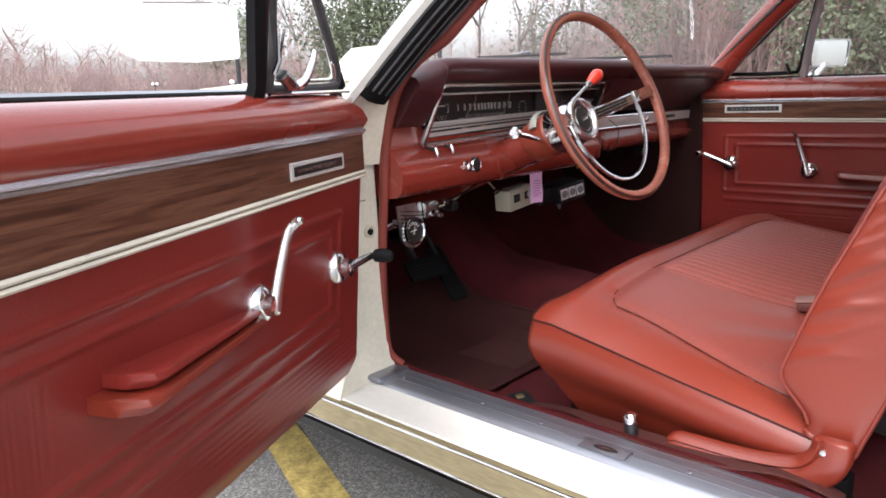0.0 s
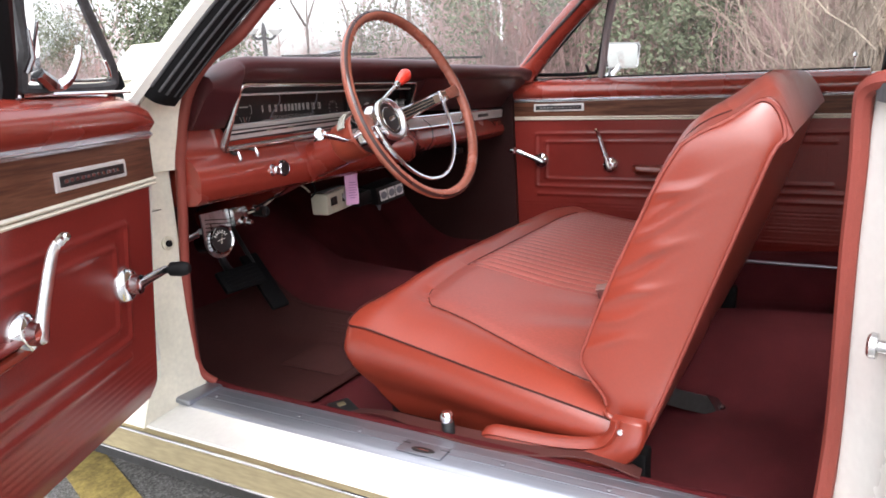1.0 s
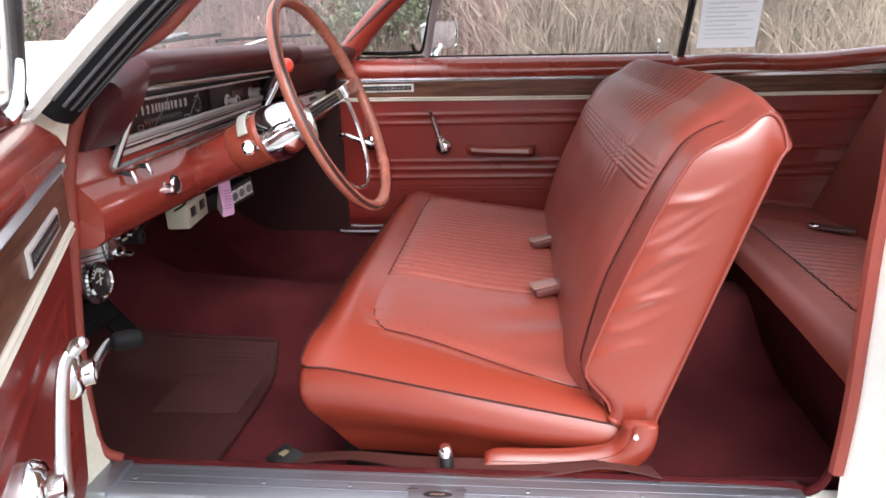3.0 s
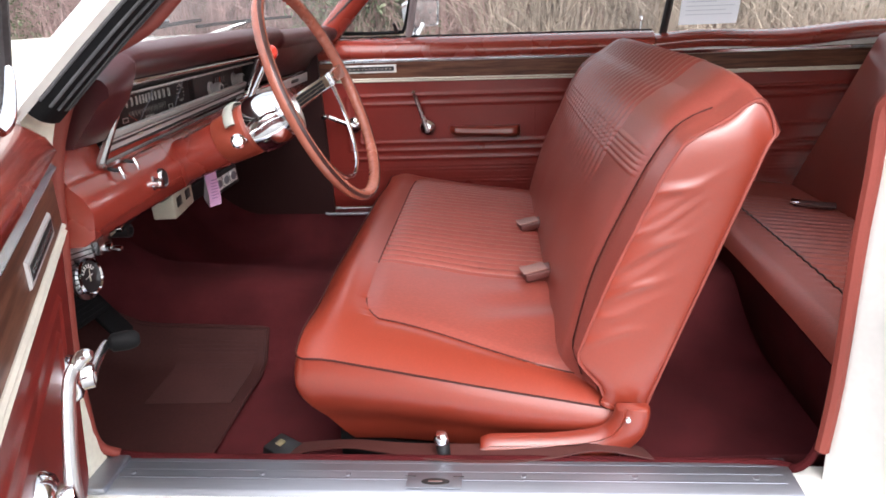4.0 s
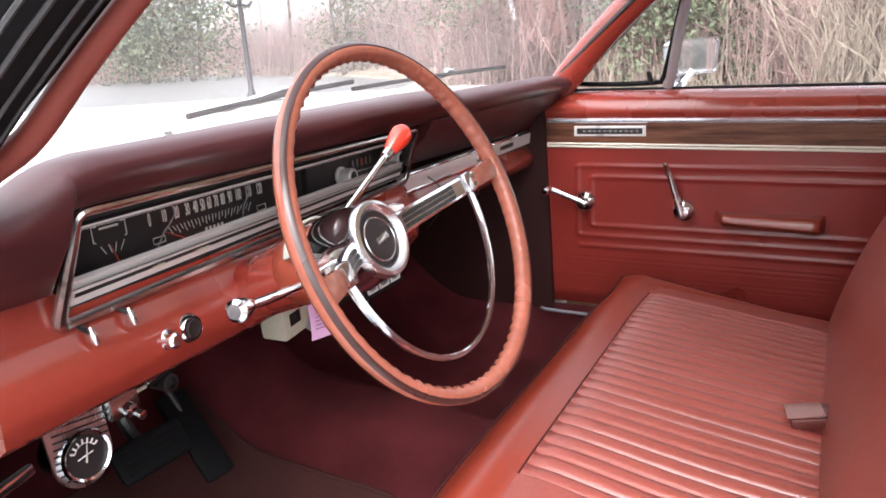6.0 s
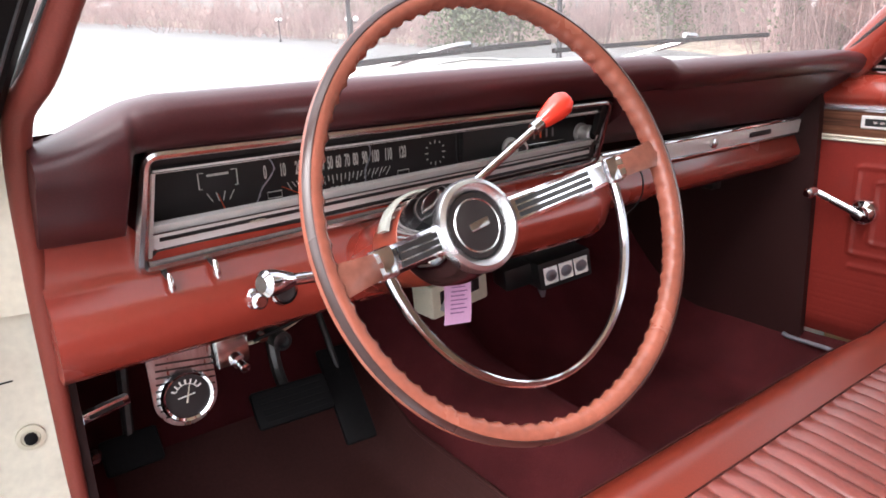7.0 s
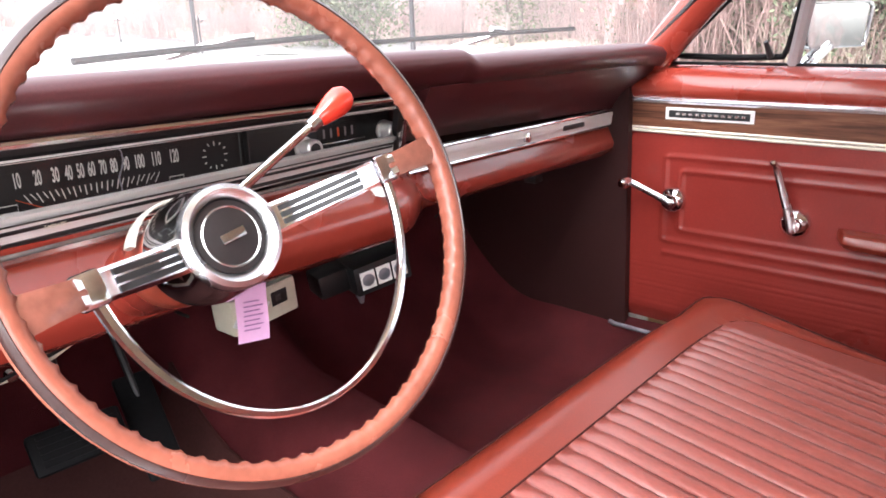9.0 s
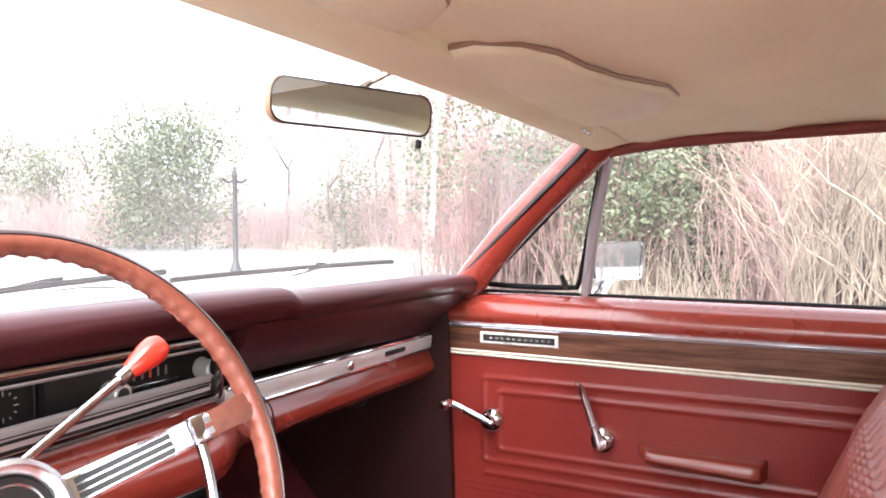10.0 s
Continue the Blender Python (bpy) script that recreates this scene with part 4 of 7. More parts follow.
root_l = pose(-0.822, 0.1545, -0.012, rz=26)
door(lambda u, n, z: root_l @ Vector((-u, -n, z)), -1, "driver_door", "red-trimmed driver's door with woodgrain inlay, standing open", False)
door(lambda u, n, z: Vector((0.71 - n, 0.22 - u, z)), 1, "passenger_door", "red-trimmed passenger door with woodgrain inlay, shut", True)


def side_windows():
    # passenger side: main glass and the rear side window, with the post between
    def wall(z):
        return 0.776 - 0.33 * (z - 0.955)
    bm = bmesh.new()
    quads(bm, [[(wall(z), y, z) for z in span(0.955, 1.262, 4)] for y in span(-0.10, -0.86, 6)])
    ob = thing("passenger_window", "clear raised passenger window glass", "window", bm=bm, mat=GLASS)
    ob.visible_shadow = False
    bm = bmesh.new()
    quads(bm, [[(wall(z), y, z) for z in span(0.94, 1.25, 4)] for y in span(-0.90, -1.58, 6)])
    ob = thing("quarter_window", "clear rear side window glass", "window", bm=bm, mat=GLASS)
    ob.visible_shadow = False
    bm = tube([(wall(z) - 0.004, y, z) for y, z in ((-0.882, 0.94), (-0.892, 1.05), (-0.905, 1.265))], 0.012, 8)
    thing("window_post", "slim dark brown post between the side windows", "window post", kind="structure", bm=bm, mat=BLACK_PLASTIC)
    # a sheet of print taped inside the glass
    x = lambda z: wall(z) - 0.006
    bm = bmesh.new()
    quads(bm, [[(x(z) - 0.003 * math.sin(k * 1.2), y, z) for k, z in enumerate(span(0.962, 1.19, 6))] for y in span(-0.925, -1.10, 5)])
    sheet = thing("window_sticker_sheet", "white printed sheet taped inside the rear side window", "paper", bm=bm, mat=PAPER)
    for k in range(15):
        z = 0.99 + 0.0125 * k
        wide = (0.14, 0.12, 0.145, 0.09)[k % 4]
        bm = bmesh.new()
        quads(bm, [[(x(zz) - 0.0055, y, zz) for zz in (z, z + 0.0022)] for y in (-0.94, -0.94 - wide)])
        part("print_line", bm, PAPER_INK, sheet)


side_windows()


def quarter_trim_right():
    def bar(y0, y1, z0, z1, x0, x1, rise=0.0):
        bm = bmesh.new()
        rows = []
        for k in range(9):
            f = k / 8
            y, dz = lerp(y0, y1, f), rise * f
            rows.append([(x, y, z + dz) for x, z in ((x1, z0), (x0 + 0.002, z0), (x0, z0 + 0.002), (x0, z1 - 0.002), (x0 + 0.002, z1), (x1, z1))])
        vs = quads(bm, rows, close_v=True)
        cap(bm, vs[0][::-1])
        cap(bm, vs[-1])
        return bm
    bm = bmesh.new()

    def n(y, z):
        v = 0.0
        for zl in (0.775, 0.748, 0.66, 0.605, 0.578):
            v += 0.0045 * math.exp(-((z - zl) / 0.0045) ** 2)
        if 0.45 < z < 0.56:
            v += 0.0015 * max(0, math.sin(z * 2 * math.pi / 0.0105))
        return v
    # the front edge is wrapped round the pillar
    quads(bm, [[(0.745 - n(-0.85, z), -0.8445, z) for z in span(0.41, 0.826, 110)]] + [[(0.712 - n(y, z), y, z) for z in span(0.41, 0.826, 110)] for y in span(-0.8448, -1.60, 30)])
    root = thing("quarter_trim_right", "red vinyl rear side trim with woodgrain inlay", "trim panel", kind="structure", bm=bm, mat=DOOR_VINYL, sharp=80)
    part("wood_panel", bar(-0.8468, -1.60, 0.830, 0.880, 0.709, 0.722), WOOD, root, "walnut woodgrain inlay")
    part("upper_moulding", bar(-0.8468, -1.60, 0.879, 0.891, 0.703, 0.715), CHROME, root, "chrome moulding")
    part("lower_moulding", bar(-0.8468, -1.60, 0.818, 0.830, 0.705, 0.715), CREAM_STRIP, root, "cream bead")
    bm = bmesh.new()
    rows = []
    for k in range(13):
        f = k / 12
        y, dz = lerp(-0.8468, -1.6, f), 0.016 * f + 0.006 * math.sin(f * 9)
        rows.append([(x, y, z + dz) for x, z in ((0.735, 0.888), (0.706, 0.890), (0.698, 0.902), (0.699, 0.916), (0.71, 0.930), (0.735, 0.937), (0.80, 0.938), (0.80, 0.90))])
    vs = quads(bm, rows, close_v=True)
    cap(bm, vs[0][::-1])
    cap(bm, vs[-1])
    part("window_capping", bm, RED_PAINT, root, "rust-red painted window capping")
    # ashtray lid and window winder of the rear seat
    piv = part("window_winder", lathe([(0.026, 0.0), (0.025, 0.006), (0.015, 0.014), (0.014, 0.026), (0, 0.028)], facing((0.71, -0.955, 0.79), (-1, 0, 0)), 20), CHROME, root, "chrome rear window winder")
    part("arm", tube([(0.688, -0.955, 0.79), (0.68, -0.99, 0.77), (0.672, -1.04, 0.745)], 0.006, 8), CHROME, piv)
    part("knob", lathe([(0.009, 0), (0.011, 0.02), (0, 0.024)], facing((0.672, -1.04, 0.745), (-1, 0, 0)), 14), CHROME, piv)
    bm = bmesh.new()
    prism(bm, [(0.716, 0.20), (0.85, 0.20), (0.86, 0.93), (0.775, 0.94), (0.716, 0.93)], "y", -0.852, -2.2)
    thing("quarter_panel_right", "cream-white rear quarter panel", "body panel", kind="structure", bm=bm, mat=BODY_PAINT)


quarter_trim_right()
thing("door_gap_strip", "black strip in the shut line of the door", "rubber seal", kind="structure", bm=box(0.7225, 0.742, -0.8440, -0.8365, 0.41, 0.93, 0.001), mat=BLACK_RUBBER)


# ---- seats ----
def piping(path, r=0.0032):
    return tube(path, r, 6)


def front_seat():
    root = thing("front_bench_seat", "rust-red vinyl front bench seat with pleated maroon centre", "bench seat")
    X0, X1 = -0.612, 0.602
    PL0, PL1, PITCH, CR, BL0 = -0.299, 0.415, 0.028, 0.020, -0.355

    def top(x, y):
        t = (-y - 0.05) / 0.45
        z = 0.594 - 0.06 * t
        d = max(0.0, abs(x) - 0.24) / 0.36
        z -= lerp(0.040, 0.066, t) * d * d
        z += 0.010 * math.exp(-((x + 0.33) / 0.2) ** 2 - ((y + 0.33) / 0.12) ** 2) * -1
        return z

    def inset_edge(x):
        # front line of the inset, with rounded corners
        c = max(0.0, abs(x) - 0.43) / 0.075
        return -0.125 - (0.05 * (1 - math.sqrt(max(0, 1 - min(c, 1) ** 2))))

    def inset_side(y):
        return lerp(0.498, 0.560, step(-0.15, -0.5, y))

    def surf(x, y):
        z = top(x, y)
        # rolled front edge
        f = max(0.0, (y + 0.10) / 0.062)
        z -= lerp(0.036, 0.012, step(0.40, 0.58, abs(x))) * f ** 2.4
        # rolled sides
        s = max(0.0, (abs(x) - 0.545) / 0.062)
        z -= 0.008 * s ** 2
        gap = min(abs(abs(x) - inset_side(y)) if y < -0.15 else 1, abs(y - inset_edge(x)) if abs(x) < 0.5 else 1)
        z -= 0.0050 * math.exp(-(gap / 0.016) ** 2)
        z += 0.006 * math.exp(-((y + 0.085) / 0.03) ** 2) * step(0.60, 0.5, abs(x))
        inside = abs(x) < inset_side(y) and y < inset_edge(x)
        if inside and PL0 < x < PL1:
            w = abs(math.sin((x - PL0) / PITCH * math.pi))
            fade = step(inset_edge(x), inset_edge(x) - 0.012, y)
            z += (0.0088 * w ** 0.6 - 0.0064) * fade
        elif inside:
            z += 0.002
            # soft gathers near the back
            z += 0.005 * step(-0.26, -0.45, y) * math.sin(x * 52 + 16 * y) * math.sin(x * 13 + 1)
        return z

    xs = [lerp(X0, X1, k / 640) for k in range(641)]
    ys = span(-0.038, -0.535, 52)
    bol, ins = bmesh.new(), bmesh.new()
    vb, vi = {}, {}

    def vert(store, bm, i, j):
        if (i, j) not in store:
            x, y = xs[i], ys[j]
            cx, cy = (X0 + CR if x < 0 else X1 - CR), -0.038 - CR
            e = math.hypot((x - cx) / CR, (y - cy) / CR) if y > cy and (x < cx if x < 0 else x > cx) else 0.0
            if e > 1.0:
                x, y = cx + (x - cx) / e, cy + (y - cy) / e
            store[i, j] = bm.verts.new((x, y, surf(x, y)))
        return store[i, j]
    for i in range(len(xs) - 1):
        for j in range(len(ys) - 1):
            xc, yc = (xs[i] + xs[i + 1]) / 2, (ys[j] + ys[j + 1]) / 2
            inside = abs(xc) < inset_side(yc) and yc < inset_edge(xc)
            st, bm = (vi, ins) if inside else (vb, bol)
            bm.faces.new([vert(st, bm, a, b) for a, b in ((i, j), (i + 1, j), (i + 1, j + 1), (i, j + 1))])
    cushion = part("cushion", bol, VINYL, root, "rust-red vinyl bolster", sharp=80)
    part("pleated_inset", ins, WEAVE, cushion, "maroon grained vinyl inset with pleats", sharp=80)
    # stitch lines between the pleats, dark to paint in the grooves' shade
    bm = bmesh.new()
    for k in range(int((PL1 - PL0) / PITCH) + 1):
        x = PL0 + PITCH * k
        tube([(x, y, surf(x + 0.0005, y) + 0.0006) for y in span(inset_edge(x) - 0.014, -0.53, 14)], 0.0009, 4, bm=bm)
    part("pleat_stitch_shade", bm, SEAM, cushion, "dark stitch lines that deepen the grooves' shade")
    # seam round the inset
    seam = [(-inset_side(y), y) for y in span(-0.53, -0.19, 20)]
    seam += [(x, inset_edge(x)) for x in span(-0.498, 0.498, 90)]
    seam += [(inset_side(y), y) for y in span(-0.19, -0.53, 20)]
    part("inset_seam", piping([(x, y, top(x, y) - (0.008 * max(0, (abs(x) - 0.545) / 0.062) ** 2) - 0.0040) for x, y in seam], 0.0014), SEAM, cushion, "dark stitched seam")
    # skirt: sides and front below the piping
    edge = [(X0, y, -1, 0) for y in span(-0.535, -0.038 - CR, 24)]
    edge += [(X0 + CR - CR * math.cos(a), -0.038 - CR + CR * math.sin(a), -math.cos(a), math.sin(a)) for a in span(0.2, math.pi / 2 - 0.2, 5)]
    left = list(edge)
    edge += [(x, -0.038, 0, 1) for x in span(X0 + CR, X1 - CR, 44)]
    edge += [(-x - 0.010, y, -nx, ny) for x, y, nx, ny in reversed(left)]

    def rim_z(x, y):
        return surf(max(X0, min(X1, x)), min(y, -0.038))
    rows = []
    for x, y, nx, ny in edge:
        z = rim_z(x, y)
        side_in = lerp(0.030, 0.062, step(-0.42, -0.15, y))
        row = []
        for f in span(0, 1, 13):
            o, g = 0.014 * math.sin(min(1, f * 1.5) * math.pi), f ** 1.7
            row.append((min(X1 - side_in * g, max(X0 + side_in * g, x)) + nx * o, min(y, -0.038 - 0.070 * g) + ny * o, lerp(z, 0.352, f)))
        rows.append(row)
    bm = bmesh.new()
    quads(bm, rows)
    part("skirt", bm, VINYL_SIDE, root, "plain rust-red vinyl skirt", sharp=80)
    part("cushion_piping", piping([(x + nx * 0.002, y + ny * 0.002, rim_z(x, y) + 0.001) for x, y, nx, ny in edge], 0.0017), SEAM, root, "dark piping")

    # ---- backrest: a swelling slab leaning back
    def ridge(f):
        """front face: y, z at height f"""
        return -0.462 - 0.185 * f - 0.015 * math.sin(f * math.pi) * -1, 0.500 + 0.424 * f

    def half_width(f):
        return 0.608 - 0.014 * max(0.0, (f - 0.80) / 0.20) ** 3

    def seam_x(f):
        return lerp(0.570, 0.538, step(-0.06, 0.4, f)) + 0.008 * step(0.5, 0.95, f)

    def front(x, f):
        y, z = ridge(f)
        w = half_width(f)
        d = abs(x) / w
        swell = 0.032 * (1 - d ** 4) * math.sin(min(1, f * 0.9 + 0.12) * math.pi) ** 0.7
        crown = 0.006 * (1 - d ** 6)
        over = 0.016 * max(0.0, (f - 0.85) / 0.15) ** 2
        y, z = y - over + 0.013 * step(0.5, 0.9, f), z - over
        y += swell - 0.006 * math.exp(-((abs(x) - seam_x(f)) / 0.014) ** 2)
        z += 0.39 * swell
        shoulder = step(0.70, 1.0, f) * step(0.80, 1.0, d)
        y -= (0.006 * step(0.45, 0.85, f) + 0.008 * step(0.90, 1.0, f)) * step(0.80, 1.0, d)
        z -= 0.020 * shoulder
        y -= 0.055 * step(0.10, -0.07, f) * step(0.86, 1.0, d)
        if abs(x) < 0.535:
            # horizontal pleats across the shoulders and upright ones in the middle
            if 0.685 < f < 0.785:
                y += 0.0014 * abs(math.sin((f - 0.685) / 0.10 * 5 * math.pi)) ** 0.6 * step(0.535, 0.515, abs(x))
            if BL0 < x < PL1 and f > 0.50:
                fade = step(0.50, 0.75, f)
                y += 0.0075 * fade * (abs(math.sin((x - BL0) / 0.035 * math.pi)) ** 0.7 - 0.5)
        return Vector((x, y, z + crown * step(0.9, 1, f)))

    xs2 = [lerp(-1, 1, k / 320) for k in range(321)]
    fs = span(-0.06, 0.65, 36) + span(0.66, 0.84, 61) + span(0.85, 1.0, 14)
    face, face_r, panel = bmesh.new(), bmesh.new(), bmesh.new()
    vf, vr, vp = {}, {}, {}

    def v2(store, bm, i, j):
        if (i, j) not in store:
            store[i, j] = bm.verts.new(front(xs2[i] * half_width(fs[j]), fs[j]))
        return store[i, j]
    for i in range(320):
        for j in range(len(fs) - 1):
            xc = (xs2[i] + xs2[i + 1]) / 2 * half_width(fs[j])
            lim = seam_x(fs[j])
            st, bm = (vp, panel) if abs(xc) < lim else (vf, face) if xc < 0 else (vr, face_r)
            bm.faces.new([v2(st, bm, a, b) for a, b in ((i, j), (i + 1, j), (i + 1, j + 1), (i, j + 1))])
    back = part("backrest", face, WEAVE, root, "maroon grained vinyl backrest edge", sharp=80)
    part("backrest_edge", face_r, WEAVE, back, "maroon grained vinyl edge", sharp=80)
    part("backrest_inset", panel, WEAVE, back, "maroon grained vinyl with crossed pleats", sharp=80)
    for s in (-1, 1):
        pts = []
        for f in span(-0.04, 1.0, 40):
            lim = seam_x(f)
            pts.append(front(s * lim, f) + Vector((0, 0.0012, 0.0005)))
        part("inset_seam", piping(pts, 0.0012), SEAM, back)

    # side faces, top and rear shell
    def rear(f):
        r = step(0.88, 1.0, f) ** 1.5
        return -0.588 - 0.150 * f - 0.006 * r, 0.462 + 0.428 * f - 0.020 * r
    rows_top = []
    for k in range(321):
        x = lerp(-1, 1, k / 320) * half_width(1)
        a = front(x, 1.0)
        c = Vector((x, *rear(1.0)))
        up = 0.020 * (1 - (abs(x) / half_width(1)) ** 6)
        row = []
        for g in span(0, 1, 9):
            p = a.lerp(c, g)
            p.z += (up + 0.036) * math.sin(g * math.pi) - 0.009 * math.sin(g * math.pi * 2)
            if BL0 < x < PL1 and g > 0:
                p.z += 0.005 * (abs(math.sin((x - BL0) / 0.035 * math.pi)) - 0.5) * step(0, 0.2, g) * step(1, 0.6, g)
            row.append(p)
        rows_top.append(row)
    bm = bmesh.new()
    quads(bm, rows_top)
    part("top_roll", bm, WEAVE, back, "maroon grained vinyl roll over the top", sharp=80)
    for s in (-1, 1):
        rows = []
        for f in span(-0.09, 1.0, 96):
            a = front(s * half_width(f), f)
            ry, rz = rear(f)
            c = Vector((s * (half_width(f) - 0.004), ry, rz))
            a = a.lerp(c, 0.12 * step(0.08, -0.09, f))
            row = []
            for g in span(0, 1, 20):
                p = a.lerp(c, g)
                fold = 0.0
                for f0, amp, tilt in ((0.30, 0.5, -0.22), (0.38, 0.9, -0.26), (0.45, 0.6, -0.34), (0.52, 1.1, -0.30), (0.57, 0.6, -0.38), (0.63, 1.0, -0.32), (0.68, 0.7, -0.36), (0.74, 0.9, -0.24), (0.20, 0.5, -0.2)):
                    dd = f + tilt * (g - 0.3) - f0 + 0.012 * math.sin(9 * g + 40 * f0)
                    fold += amp * 0.0065 * math.exp(-(dd / 0.015) ** 2) * math.exp(-((g - 0.24) / 0.28) ** 2)
                p.x += s * (0.010 * math.sin(g * math.pi) ** 0.6 * step(1.0, 0.9, f) + fold)
                p.z += (0.036 * math.sin(g * math.pi) - 0.009 * math.sin(2 * math.pi * g)) * step(0.88, 1.0, f)
                row.append(p)
            rows.append(row)
        # the smooth side ends in an arch; the roll goes on above it
        def arch(g):
            return 0.988 - 0.085 * (max(0.0, 0.5 - g) / 0.5) ** 5 - 0.035 * (max(0.0, g - 0.5) / 0.5) ** 7
        side, roll = bmesh.new(), bmesh.new()
        store = ({}, {})
        fs3 = span(-0.09, 1.0, 96)
        for i in range(95):
            for j in range(19):
                over = (fs3[i] + fs3[i + 1]) / 2 > arch((j + 0.5) / 19)
                bm = roll if over else side
                vs = []
                for q, r in ((i, j), (i + 1, j), (i + 1, j + 1), (i, j + 1)):
                    if (q, r) not in store[over]:
                        store[over][q, r] = bm.verts.new(rows[q][r])
                    vs.append(store[over][q, r])
                bm.faces.new(vs)
        part("side_panel", side, VINYL_SIDE, back, "rust-red vinyl side with soft creases", sharp=80)
        part("side_roll", roll, WEAVE, back, "maroon roll wrapped over the top corner", sharp=80)

        def on_side(f, g):
            i, j = min(94.0, max(0.0, (f + 0.09) / 1.09 * 95)), min(18.999, max(0.0, g * 19))
            q, r = int(i), int(j)
            a0, a1 = rows[q][r].lerp(rows[q + 1][r], i - q), rows[q][r + 1].lerp(rows[q + 1][r + 1], i - q)
            return a0.lerp(a1, j - r) + Vector((s * 0.0015, 0, 0))
        hem = [on_side(-0.086, g) + Vector((s * 0.001 * math.sin(17 * g), 0, 0.002 * math.sin(g * 9))) for g in span(0.0, 1.0, 16)]
        part("side_hem", tube(hem, [0.0036 + 0.001 * math.sin(11 * k / 15) for k in range(16)], 8), VINYL_SIDE, back, "puckered lower hem")
        line = [on_side(f, 0.005) for f in span(-0.06, arch(0.0) - 0.03, 30)]
        line += [on_side(arch(g), g) for g in span(0.04, 0.97, 24)]
        line += [on_side(f, 0.985) for f in span(arch(1.0) - 0.03, -0.06, 28)]
        part("side_piping", piping(line, 0.0028), WINDLACE, back, "rust-red piping")
    rows = []
    for k in range(31):
        x = lerp(-1, 1, k / 30)
        rows.append([(x * (half_width(f) - 0.003), rear(f)[0] - 0.012 * (1 - x ** 4) * math.sin(max(0, min(1, f)) * math.pi), rear(f)[1]) for f in span(-0.10, 1.0, 12)])
    bm = bmesh.new()
    quads(bm, rows)
    part("back_shell", bm, VINYL_SIDE, back, "plain red vinyl back", sharp=80)

    # side shields at the hinges, seat track and lever
    for s in (-1, 1):
        path = [(-0.325, 0.391, 0.021), (-0.36, 0.390, 0.024), (-0.44, 0.391, 0.025), (-0.50, 0.399, 0.025), (-0.530, 0.410, 0.026), (-0.549, 0.430, 0.027), (-0.556, 0.450, 0.026), (-0.557, 0.468, 0.025)]
        pts = smooth_path([(y, z, w) for y, z, w in path], 26)
        rows = []
        for k, p in enumerate(pts):
            y, z, w = p
            q0, q1 = (pts[max(k - 1, 0)].x, pts[max(k - 1, 0)].y), (pts[min(k + 1, len(pts) - 1)].x, pts[min(k + 1, len(pts) - 1)].y)
            ty, tz = q1[0] - q0[0], q1[1] - q0[1]
            size = math.hypot(ty, tz)
            ny, nz = tz / size, -ty / size
            w *= min(1.0, 0.7 + 0.15 * k, 0.9 + 0.1 * (len(pts) - 1 - k))
            rows.append([(s * (0.628 + o), y + ny * w * a, z + nz * w * a) for o, a in ((0, -1), (0.012, -1), (0.020, -0.8), (0.022, 0.2), (0.017, 0.45), (0.022, 0.62), (0.016, 1), (0, 1))])
        bm = bmesh.new()
        vs = quads(bm, rows, close_v=True)
        cap(bm, vs[0][::-1])
        cap(bm, vs[-1])
        shield = part("side_shield", bm, VINYL_SIDE, root, "moulded rust-red plastic hinge shield", sharp=75)
        for y, z in ((-0.372, 0.382), (-0.548, 0.452)):
            part("screw", lathe([(0.005, 0), (0.004, 0.003), (0, 0.004)], facing((s * 0.649, y, z), (s, 0, 0)), 10), CHROME, shield)
    lever = part("adjust_lever", tube(smooth_path([(-0.60, -0.262, 0.362), (-0.64, -0.268, 0.368), (-0.656, -0.270, 0.385)], 8), [0.010] * 8, 8), BLACK_PLASTIC, root, "seat adjusting lever")
    part("lever_knob", lathe([(0.009, -0.004), (0.010, 0.0), (0.011, 0.030), (0.010, 0.034), (0, 0.034)], facing((-0.656, -0.271, 0.385), (0, 0.1, 1)), 14), BLACK_PLASTIC, lever, "black lever grip")
    part("knob_cap", lathe([(0.0105, 0.030), (0.012, 0.033), (0.0115, 0.043), (0.008, 0.047), (0, 0.048)], facing((-0.656, -0.271, 0.385), (0, 0.1, 1)), 14), CHROME, lever, "chrome cap of the lever")
    for x in (-0.520, 0.510):
        part("seat_track", box(x - 0.02, x + 0.02, -0.56, -0.08, 0.285, 0.362, 0.004), BLACK_RUBBER, root, "dark seat track")
    return top


seat_top = front_seat()


